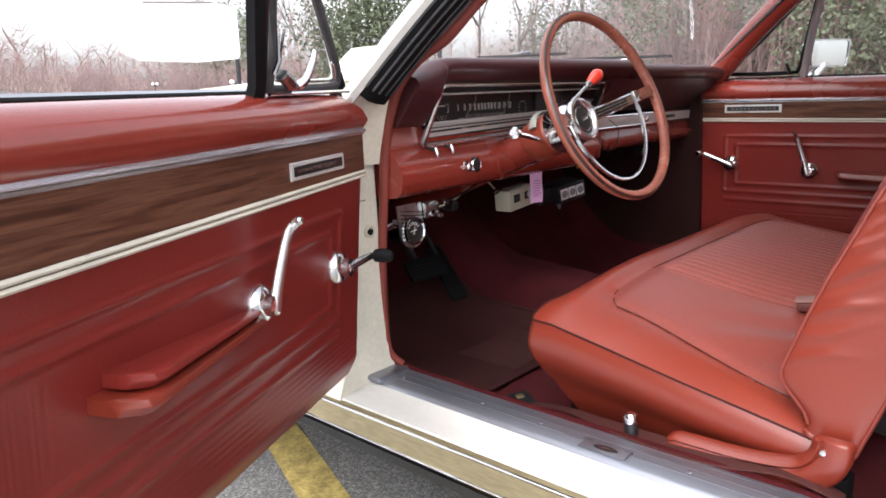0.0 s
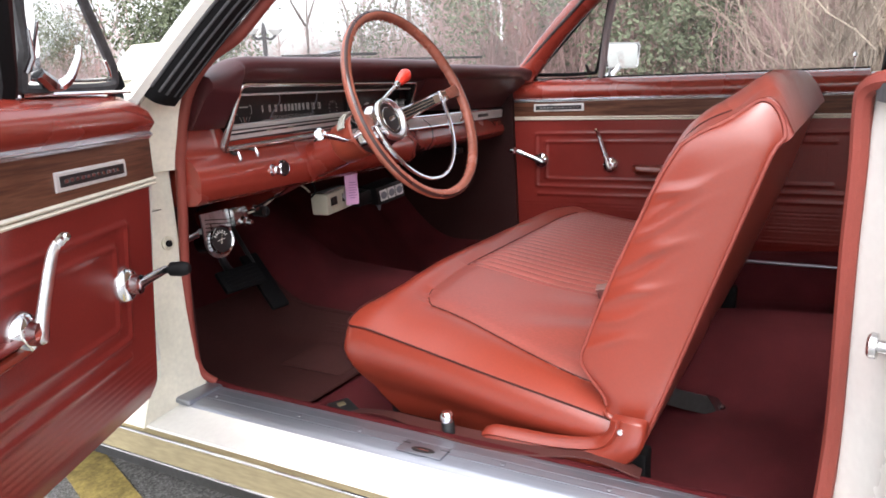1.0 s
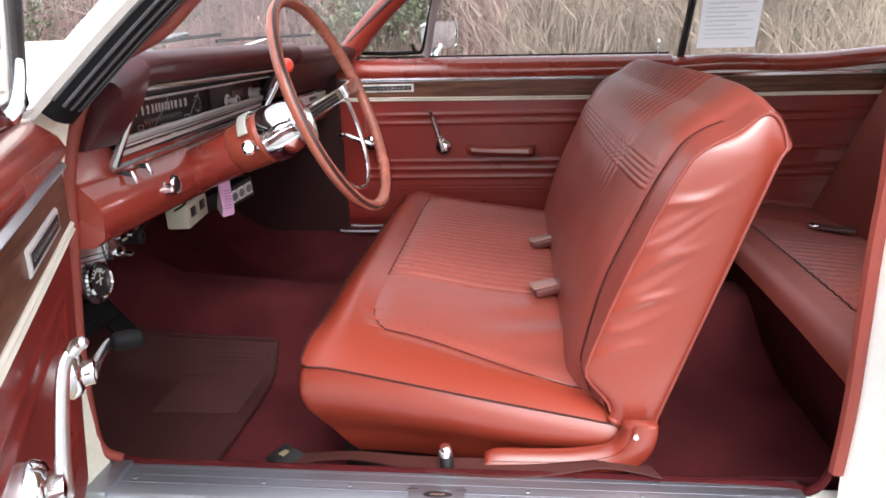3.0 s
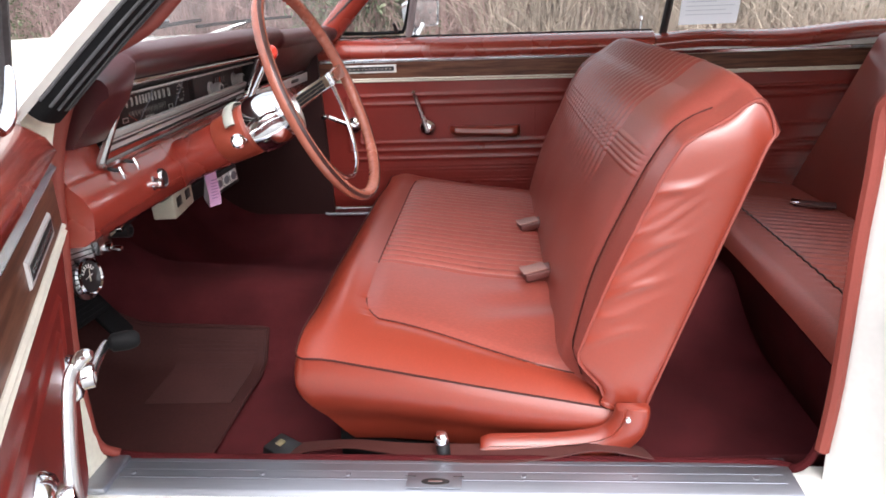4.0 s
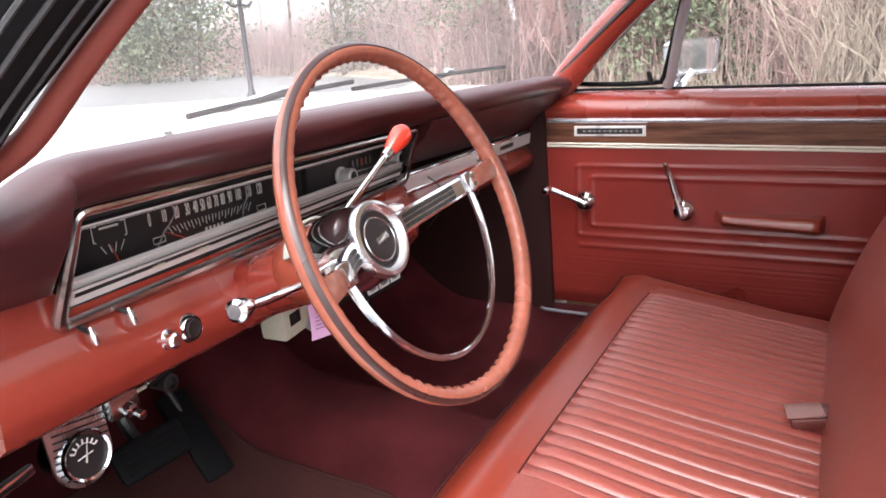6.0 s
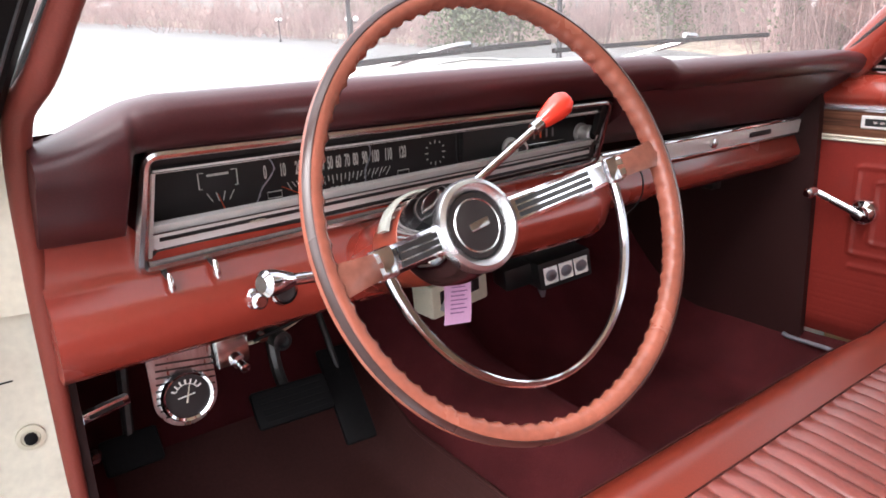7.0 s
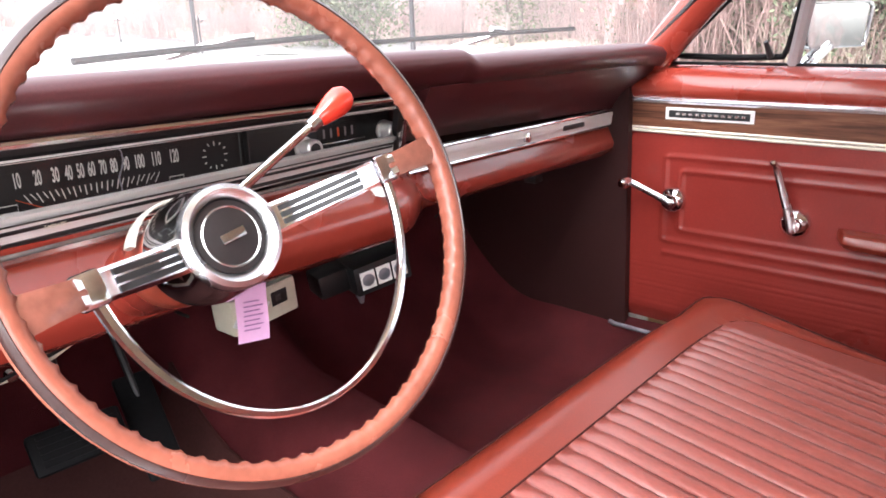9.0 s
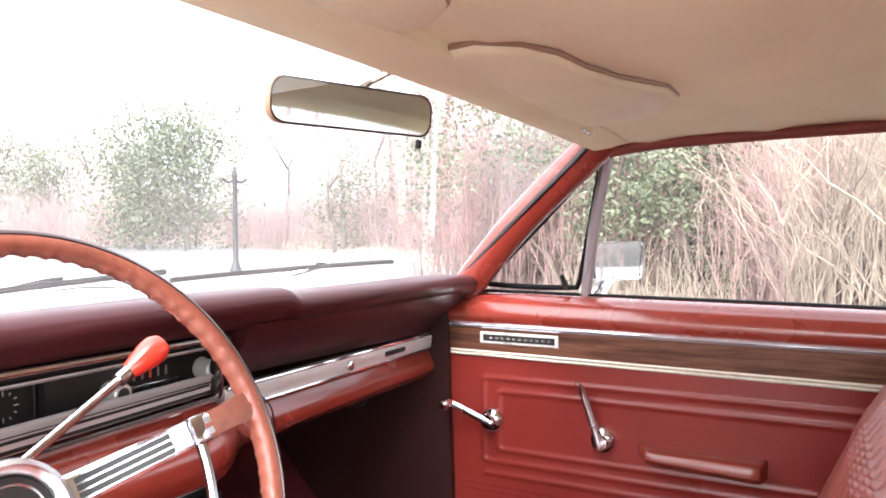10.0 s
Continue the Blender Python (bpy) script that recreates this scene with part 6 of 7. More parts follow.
def column_and_wheel():
    C, hub = Vector((-0.3714, -0.0628, 0.9142)), Vector((-0.369, 0.002, 0.885))
    th, ps = radians(22.4), radians(-2.25)
    axis = Vector((math.sin(ps) * math.cos(th), -math.cos(ps) * math.cos(th), math.sin(th)))
    u = axis.cross(Vector((0, 0, 1))).normalized()
    if u.x < 0:
        u = -u
    v = u.cross(axis)
    if v.z < 0:
        v = -v
    turn = radians(8)
    su, sv = u * math.cos(turn) + v * math.sin(turn), -u * math.sin(turn) + v * math.cos(turn)
    root = thing("steering_wheel", "rust-red two-spoke steering wheel with chrome horn ring", "steering wheel")
    R = 0.186
    ring = [C + (u * math.cos(a) + v * math.sin(a)) * R for a in span(0, 2 * math.pi * 95 / 96, 96)]
    def rim(sec, bumps=False):
        bm = bmesh.new()
        rows = []
        N = 288 if bumps else 120
        for k in range(N):
            a = 2 * math.pi * k / N
            e = su * math.cos(a) + sv * math.sin(a)
            grip = 1.0
            if bumps:
                grip = 1 + 0.24 * max(0, math.sin(a * 72))
            rows.append([C + e * (R + p * (grip if p < 0 else 1)) + axis * q for p, q in sec])
        quads(bm, rows, close_u=True, close_v=True)
        return bm
    part("rim", rim([(0.009, 0.000), (0.007, 0.006), (0.002, 0.009), (-0.004, 0.0085), (-0.008, 0.003), (-0.008, -0.004), (-0.006, -0.009), (0.0, -0.011), (0.006, -0.008)], True), WHEEL_PLASTIC, root, "worn rust-red plastic rim with finger grips", sharp=60)
    part("rim_edge", rim([(0.0030, 0.0080), (0.0040, 0.0093), (0.0068, 0.0078), (0.0086, 0.0050), (0.0078, 0.0042), (0.0056, 0.0058)]), WHEEL_DARK, root, "thin dark line round the rim", sharp=60)
    # hub: chrome bell, dark centre with a plain crest
    m = facing(hub, axis)
    h = part("hub", lathe([(0.043, -0.066), (0.049, -0.060), (0.050, -0.040), (0.046, -0.018), (0.043, -0.006), (0.043, 0.000), (0, 0.0)], m, 48), CHROME, root, "chrome hub bell")
    part("hub_ring", lathe([(0.040, -0.004), (0.0445, 0.000), (0.0445, 0.006), (0.043, 0.010), (0.0385, 0.012), (0.033, 0.008), (0.031, 0.002), (0.031, 0.0)], m, 48), SATIN, h, "satin bright ring round the horn cap")
    part("horn_cap", lathe([(0.031, 0.0015), (0.031, 0.004), (0.019, 0.007), (0, 0.0085)], m, 36), FACE_BLACK, h, "black horn cap")
    for r in (0.0185, 0.0235):
        part("cap_ring", lathe([(r, 0.0055), (r + 0.0012, 0.0065), (r + 0.0024, 0.0055)], m, 36), DULL_CHROME, h)
    bm = box(-0.0115, 0.0115, -0.0040, 0.0040, 0.0082, 0.0096, 0.0006)
    bm.transform(m @ pose(0, 0, 0, rz=12))
    part("crest", bm, DULL_CHROME, h, "plain silver crest")
    # spokes: a broad chrome blade with dark flutes, ending in a plastic root at the rim
    for s in (-1, 1):
        def p(r, w, q):
            f = (r - 0.03) / (R - 0.03)
            base = hub.lerp(C, step(0.0, 1.0, f))
            return base + su * s * r + sv * w + axis * (q + 0.004 * math.sin(f * math.pi))
        rows = []
        for k in range(13):
            r = lerp(0.035, 0.142, k / 12)
            w = lerp(0.0140, 0.0108, k / 12)
            rows.append([p(r, a, b) for a, b in ((-w, -0.006), (-w, 0.002), (-w + 0.003, 0.005), (w - 0.003, 0.005), (w, 0.002), (w, -0.006))])
        bm = bmesh.new()
        vs = quads(bm, rows, close_v=True)
        cap(bm, vs[0][::-1])
        cap(bm, vs[-1])
        spoke = part("spoke", bm, HORN_CHROME, root, "chrome spoke with dark flutes")
        for c in (-0.0062, 0.0, 0.0062):
            rows = [[p(lerp(0.048, 0.112, k / 8), c + a, b) for a, b in ((-0.0023, 0.004), (-0.0023, 0.0060), (0.0023, 0.0060), (0.0023, 0.004))] for k in range(9)]
            bm = bmesh.new()
            vs = quads(bm, rows, close_v=True)
            cap(bm, vs[0][::-1])
            cap(bm, vs[-1])
            part("flute", bm, BLACK_PLASTIC, spoke)
        rows = []
        for k in range(7):
            r = lerp(0.136, R - 0.004, k / 6)
            w = lerp(0.0105, 0.0135, (k / 6) ** 2)
            rows.append([p(r, a, b) for a, b in ((-w, -0.007), (-w, 0.003), (0, 0.0055), (w, 0.003), (w, -0.007))])
        bm = bmesh.new()
        vs = quads(bm, rows, close_v=True)
        cap(bm, vs[0][::-1])
        cap(bm, vs[-1])
        part("spoke_root", bm, SPOKE_END, root, "smoky brown-red plastic spoke end")
        clip = box(-0.010, 0.010, -0.0125, 0.0125, -0.004, 0.0055, 0.003)
        mm = Matrix((su, sv, axis)).transposed().to_4x4()
        mm.translation = p(0.134, 0, 0.001)
        clip.transform(mm)
        part("horn_ring_clip", clip, HORN_CHROME, root)
    # half horn ring below the spokes
    arc = []
    for a in span(radians(176), radians(364), 40):
        e = su * math.cos(a) * 0.132 + sv * math.sin(a) * 0.148
        f = 0.72
        arc.append(hub.lerp(C, f) + e + axis * 0.004)
    sec = [(1.0, -0.5), (1.0, 0.4), (0.5, 0.9), (-0.5, 0.9), (-1.0, 0.4), (-1.0, -0.5)]
    part("horn_ring", tube(arc, [0.0027 + 0.0016 * abs(math.cos(a)) for a in span(0, math.pi, 40)], section=sec, up=tuple(axis)), HORN_CHROME, root, "chrome half horn ring")

    # ---- column
    col = thing("steering_column", "rust-red steering column with chrome levers", "steering column")
    m = facing(hub, axis)
    part("collar", lathe([(0.036, -0.135), (0.042, -0.128), (0.044, -0.10), (0.045, -0.070), (0.041, -0.066), (0, -0.066)], m, 36), ORANGE_PLASTIC, col, "rust-orange column collar")
    part("jacket", lathe([(0.034, -0.62), (0.034, -0.30), (0.039, -0.20), (0.041, -0.13), (0, -0.13)], m, 36), RED_PAINT, col, "rust-red column jacket")
    # gear lever
    a, b = hub - axis * 0.085 + u * 0.030 + v * 0.030, Vector((-0.205, 0.082, 0.957))
    lever = part("gear_lever", tube([a, a.lerp(b, 0.5), b], [0.0055, 0.005, 0.0042], 10), CHROME, col, "chrome gear lever")
    tipv = (b - a).normalized()
    part("knob", lathe([(0.0065, -0.006), (0.007, 0.0), (0.0095, 0.004), (0.0145, 0.026), (0.0150, 0.036), (0.011, 0.044), (0.004, 0.047), (0, 0.047)], facing(b, tipv), 20), RED_KNOB, lever, "faceted red acrylic knob")
    part("knob_collar", lathe([(0.0075, -0.012), (0.0075, 0.001), (0.006, 0.001)], facing(b, tipv), 14), DULL_CHROME, lever)
    # turn signal stalk
    a, b = hub - axis * 0.075 - u * 0.045 - v * 0.012, Vector((-0.560, 0.025, 0.870))
    stalk = part("signal_stalk", tube(smooth_path([a, a.lerp(b, 0.5) + Vector((0, -0.004, 0)), b], 8), [0.0050] * 8, 10), HORN_CHROME, col, "chrome turn signal stalk")
    part("stalk_knob", lathe([(0.006, -0.02), (0.009, -0.010), (0.011, 0.0), (0.011, 0.008), (0.007, 0.012), (0, 0.012)], facing(b, (b - a).normalized()), 18), HORN_CHROME, stalk, "chrome stalk knob")
    # gear quadrant: a pale arched window on the column with a ticked dial inside
    qc = hub - axis * 0.086
    rows = []
    for k in range(19):
        ang = lerp(radians(35), radians(158), k / 18)
        e = u * math.cos(ang) + v * math.sin(ang)
        w = 0.0024 + 0.0022 * step(0.7, 1.0, k / 18)
        rows.append([qc + e * r + axis * h for r, h in ((0.0535 - w, -0.009), (0.053, -0.009), (0.0540, -0.007), (0.0540, 0.007), (0.053, 0.009), (0.0535 - w, 0.009))])
    bm = bmesh.new()
    vs = quads(bm, rows, close_v=True)
    cap(bm, vs[0][::-1])
    cap(bm, vs[-1])
    arch = part("gear_quadrant", bm, QUADRANT, col, "pale grey-green arched gear indicator", sharp=50)
    for k in range(6):
        ang = lerp(radians(62), radians(138), k / 5)
        e = u * math.cos(ang) + v * math.sin(ang)
        part("gear_mark", tube([qc + e * 0.0462 - axis * 0.008, qc + e * 0.0462 + axis * 0.006], 0.0012, 4), MARK_WHITE, arch)


column_and_wheel()


# ---- under the dashboard and on the floor ----
def under_dash():
    # round gauge on an engine-turned bracket
    g = thing("oil_gauge", "round black gauge on an engine-turned steel bracket", "gauge")
    c, way = Vector((-0.567, 0.300, 0.660)), Vector((0.0, -1.0, 0.12))
    m = facing(c, way)
    bm = bmesh.new()
    out = [(0.037 * math.cos(a), 0.037 * math.sin(a)) for a in span(math.pi, 2 * math.pi, 18)] + [(0.037, 0.058), (-0.037, 0.058)]
    lo = [m @ Vector((x, y, -0.004)) for x, y in out]
    hi = [m @ Vector((x, y, 0.0)) for x, y in out]
    vs = quads(bm, [lo, hi], close_v=True)
    cap(bm, vs[0][::-1])
    cap(bm, vs[1])
    plate = part("bracket", bm, GALVANISED, g, "engine-turned steel plate")
    for k in range(9):
        y = -0.024 + 0.008 * k
        w = math.sqrt(max(0.0, 0.034 ** 2 - min(y, 0) ** 2))
        bm = box(-w, w, y, y + 0.0022, 0.0002, 0.0012)
        bm.transform(m @ pose(0, 0, 0, rz=-8))
        part("swirl_line", bm, GREY_ENGINE, plate)
    part("case", lathe([(0.028, -0.045), (0.029, 0.0), (0.031, 0.006), (0.029, 0.010), (0.026, 0.008), (0.0255, 0.004), (0, 0.004)], m, 36), CHROME, g, "chrome gauge rim")
    dial = part("dial", lathe([(0.0255, 0.0045), (0, 0.0046)], m, 30), FACE_BLACK, g, "black dial with pale marks")
    for k in range(7):
        a = radians(lerp(150, 30, k / 6))
        d = Vector((math.cos(a), math.sin(a), 0))
        part("mark", tube([m @ (d * 0.015 + Vector((0, 0, 0.0052))), m @ (d * 0.020 + Vector((0, 0, 0.0052)))], 0.0011, 4), MARK_WHITE, dial)
    arc = [m @ Vector((0.0145 * math.cos(radians(a)), 0.0145 * math.sin(radians(a)), 0.0052)) for a in range(30, 151, 15)]
    part("scale_arc", tube(arc, 0.0006, 4), MARK_WHITE, dial)
    part("needle", tube([m @ Vector((-0.002, -0.008, 0.006)), m @ Vector((0.004, 0.013, 0.006))], [0.0013, 0.0006], 4), PLASTIC_CREAM, dial)
    part("print_bar", tube([m @ Vector((-0.011, -0.001, 0.0052)), m @ Vector((0.009, 0.001, 0.0052))], 0.0009, 4), MARK_WHITE, dial)
    # toggle switch box beside it
    t = thing("toggle_switch", "chrome toggle switch block under the dashboard", "switch")
    bm = box(-0.020, 0.020, -0.018, 0.018, -0.02, 0.0, 0.002)
    bm.transform(facing((-0.508, 0.292, 0.700), (0, -1, 0.1)))
    part("block", bm, DULL_CHROME, t)
    part("lever", lathe([(0.009, 0), (0.009, 0.010), (0.005, 0.012), (0.006, 0.026), (0, 0.029)], facing((-0.506, 0.294, 0.690), (0.1, -1, -0.2)), 14), CHROME, t, "chrome toggle")
    s = thing("push_switch", "black push switch under the dashboard", "switch")
    part("sleeve", lathe([(0.012, -0.02), (0.012, 0.012), (0.008, 0.013), (0.008, 0.006), (0, 0.006)], facing((-0.450, 0.290, 0.700), (0, -1, 0)), 18), BLACK_PLASTIC, s)
    part("stud", lathe([(0.006, 0), (0.006, 0.01), (0, 0.011)], facing((-0.474, 0.288, 0.712), (0, -1, 0)), 12), DULL_CHROME, s)
    # lighter on the red panel
    for x, y, z, name, label in ((-0.480, 0.194, 0.798, "cigar_lighter", "chrome-ringed dark cigar lighter"),):
        k = thing(name, label, "switch")
        m = facing((x, y, z), (0.05, -1, 0.05))
        part("ring", lathe([(0.017, -0.012), (0.017, 0.004), (0.014, 0.008), (0.012, 0.005), (0, 0.005)], m, 24), CHROME, k)
        part("knob", lathe([(0.0115, 0.004), (0.0115, 0.009), (0.009, 0.010), (0, 0.007)], m, 20), FACE_BLACK, k)
    k = thing("ignition_lock", "small chrome ignition lock on the red panel", "switch")
    m = facing((-0.513, 0.194, 0.797), (0.05, -1, 0.05))
    part("ring", lathe([(0.012, -0.012), (0.012, 0.004), (0.010, 0.006), (0, 0.006)], m, 20), HORN_CHROME, k)
    part("barrel", lathe([(0.008, 0.005), (0.009, 0.016), (0.006, 0.019), (0, 0.019)], m, 18), CHROME, k)
    # trailer brake control box
    b = thing("control_box", "ivory plastic control box with two dark windows", "control box")
    m = pose(-0.138, 0.318, 0.674, rx=0, ry=-4, rz=3)
    bm = box(-0.057, 0.057, 0.0, 0.05, -0.027, 0.027, 0.005)
    bm.transform(m)
    case = part("case", bm, PLASTIC_CREAM, b, "ivory plastic case")
    for x in (-0.027, 0.024):
        bm = box(x - 0.014, x + 0.014, -0.0012, 0.002, -0.006, 0.015, 0.001)
        bm.transform(m)
        w = part("window", bm, BLACK_PLASTIC, case, "dark meter window")
        bm = box(x - 0.007, x + 0.002, -0.0022, 0.0, 0.0, 0.009, 0.0005)
        bm.transform(m)
        part("rocker", bm, GREY_ENGINE, w)
    bm = box(-0.05, 0.05, 0.01, 0.04, 0.026, 0.030, 0.001)
    bm.transform(m)
    part("mount", bm, DULL_CHROME, b)
    # pink tag hanging from a thread
    t = thing("paper_tag", "pink printed paper tag hanging below the column", "tag")
    m = pose(-0.226, 0.213, 0.720, rx=0, ry=4, rz=-12)
    bm = bmesh.new()
    quads(bm, [[m @ Vector((x, 0.003 * math.sin(z * 60), z)) for z in span(-0.038, 0.036, 7)] for x in span(-0.020, 0.020, 4)])
    part("sheet", bm, PINK_PAPER, t)
    for k in range(7):
        z = 0.014 - 0.006 * k
        bm = box(-0.012, 0.008 + 0.004 * (k % 2), -0.0045, -0.0035, z, z + 0.0013)
        bm.transform(m)
        part("print_line", bm, BLUE_INK, t)
    part("thread", tube([m @ Vector((0, 0, 0.03)), (-0.228, 0.212, 0.772)], 0.0008, 5), PAPER, t)
    bm = bmesh.new()
    m2 = pose(-0.215, 0.232, 0.708, ry=38, rz=10)
    quads(bm, [[m2 @ Vector((x, 0, z)) for z in (-0.024, 0.024)] for x in (-0.022, 0.022)])
    part("white_slip", bm, PAPER, t, "white paper slip behind the tag")
    # three-lens lamp / switch strip in a black box
    s = thing("accessory_lamp", "black box with three pale round-lensed squares", "lamp")
    m = pose(0.080, 0.305, 0.664, ry=-9, rz=-16) @ Matrix.Diagonal((1.22, 1.1, 1.15, 1))
    bm = box(-0.042, 0.042, 0.0, 0.07, -0.022, 0.022, 0.004)
    bm.transform(m)
    case = part("case", bm, BLACK_PLASTIC, s)
    for k in range(3):
        x = -0.024 + 0.024 * k
        bm = box(x - 0.0105, x + 0.0105, -0.002, 0.001, -0.013, 0.013, 0.0006)
        bm.transform(m)
        lens = part("lens", bm, GLOBE, case, "brushed square lens")
        part("lens_boss", lathe([(0.009, 0), (0.005, 0.0012), (0, 0.0014)], m @ facing((x, -0.002, 0), (0, -1, 0)), 16), ALUMINIUM, lens)
    part("screw", lathe([(0.006, 0), (0.003, 0.012), (0, 0.014)], m @ facing((-0.036, 0.01, -0.022), (0, 0, -1)), 12), ALUMINIUM, s)
    bm = box(-0.085, -0.042, 0.02, 0.07, -0.014, 0.020, 0.004)
    bm.transform(m)
    part("bracket_box", bm, BLACK_PLASTIC, s)
    lamp = thing("warning_lamp", "tiny amber lamp under the dashboard", "lamp")
    part("lens", lathe([(0.006, 0), (0.005, 0.004), (0, 0.006)], facing((0.075, 0.285, 0.736), (0, -1, -0.2)), 12), AMBER, lamp)
    # wires and cables
    for k, pts in enumerate(([(-0.49, 0.27, 0.715), (-0.42, 0.26, 0.735), (-0.36, 0.27, 0.752), (-0.30, 0.30, 0.748)],
                             [(-0.50, 0.30, 0.70), (-0.44, 0.30, 0.705), (-0.38, 0.30, 0.728), (-0.30, 0.31, 0.735), (-0.24, 0.33, 0.71)],
                             [(-0.33, 0.26, 0.76), (-0.29, 0.27, 0.725), (-0.26, 0.31, 0.70)])):
        thing("cable", "thin wire hanging under the dashboard", "cable", group="under-dash wires", bm=tube(smooth_path(pts, 20), 0.0022, 6), mat=(BLACK_RUBBER, PLASTIC_CREAM, BLACK_RUBBER)[k])
    thing("radio_lead", "thin black lead beside the glovebox", "cable", bm=tube(smooth_path([(0.105, 0.205, 0.862), (0.115, 0.185, 0.84), (0.122, 0.19, 0.80), (0.11, 0.215, 0.765)], 16), 0.0013, 6), mat=BLACK_RUBBER)
    # brake release handle and vent pull by the kick panel
    h = thing("hand_brake_pull", "bright brake release handle by the kick panel", "handle")
    bm = box(-0.026, 0.026, -0.005, 0.005, -0.006, 0.006, 0.002)
    bm.transform(pose(-0.657, 0.285, 0.682, ry=-6, rz=8))
    part("grip", bm, CHROME, h)
    bm = box(-0.018, 0.018, -0.0062, -0.0045, -0.002, 0.002)
    bm.transform(pose(-0.657, 0.285, 0.682, ry=-6, rz=8))
    part("print_bar", bm, BLACK_PLASTIC, h)
    thing("vent_pull", "small pale vent knob on the kick panel", "knob", bm=lathe([(0.009, 0), (0.010, 0.008), (0.006, 0.014), (0, 0.015)], facing((-0.672, 0.345, 0.600), (0.3, -1, 0)), 14), mat=DULL_CHROME)
    bm = box(0.545, 0.575, 0.33, 0.36, 0.725, 0.745, 0.004)
    thing("vent_latch", "small black latch under the dashboard", "latch", bm=bm, mat=BLACK_PLASTIC)


under_dash()


def pedals():
    p = thing("brake_pedal", "black ribbed rubber brake pedal", "pedal")
    m = pose(-0.370, 0.455, 0.515, rx=50, rz=-4)
    bm = box(-0.062, 0.062, -0.030, 0.030, -0.007, 0.007, 0.006)
    bm.transform(m)
    pad = part("pad", bm, BLACK_RUBBER, p)
    for k in range(5):
        bm = box(-0.05, 0.05, -0.022 + 0.010 * k, -0.017 + 0.010 * k, 0.006, 0.009)
        bm.transform(m)
        part("rib", bm, BLACK_RUBBER, pad)
    part("arm", tube(smooth_path([(-0.37, 0.46, 0.51), (-0.365, 0.52, 0.56), (-0.36, 0.55, 0.72)], 10), 0.010, 8), GREY_ENGINE, p)
    p = thing("accelerator_pedal", "black rubber accelerator pedal", "pedal")
    bm = box(-0.028, 0.028, -0.085, 0.085, -0.006, 0.006, 0.005)
    bm.transform(pose(-0.258, 0.49, 0.475, rx=48, rz=-6))
    pad = part("pad", bm, BLACK_RUBBER, p)
    part("arm", tube([(-0.255, 0.52, 0.51), (-0.25, 0.60, 0.62)], 0.006, 8), GREY_ENGINE, p)
    p = thing("parking_brake_pedal", "black rubber parking brake pedal", "pedal")
    bm = box(-0.04, 0.04, -0.026, 0.026, -0.006, 0.006, 0.005)
    bm.transform(pose(-0.60, 0.50, 0.500, rx=55))
    part("pad", bm, BLACK_RUBBER, p)
    part("arm", tube([(-0.60, 0.51, 0.505), (-0.575, 0.58, 0.70)], 0.008, 8), GREY_ENGINE, p)
    # ribbed rubber mat on the carpet
    mat = thing("floor_mat", "dark oxblood ribbed rubber floor mat on carpet", "floor mat")

    def z(x, y):
        return floor_height(max(x, -0.6), y) + 0.007
    x_at = lambda f, y: lerp(lerp(-0.60, -0.62, step(0.15, 0.6, y)), -0.150, f)
    bm = bmesh.new()
    rows = [[(x_at(f, y), y, z(x_at(f, y), y) + 0.006) for y in span(0.165, 0.62, 24)] for f in span(0, 1, 20)]
    quads(bm, rows)
    part("base", bm, RUBBER_MAT, mat, sharp=80)
    for k in range(40):
        f = lerp(0.56, 0.97, k / 39)
        pts = [(x_at(f, y), y, z(x_at(f, y), y) + 0.0072) for y in span(0.19, 0.37, 8)]
        part("rib", tube(pts, 0.0022, 4), RUBBER_MAT, mat)
    edge = [(x_at(f, 0.165), 0.165, z(x_at(f, 0.165), 0.165) + 0.006) for f in span(0, 1, 12)] + [(x_at(1, y), y, z(x_at(1, y), y) + 0.006) for y in span(0.18, 0.62, 12)]
    part("border", tube(edge, 0.0045, 6), RUBBER_MAT, mat, "raised border")


pedals()


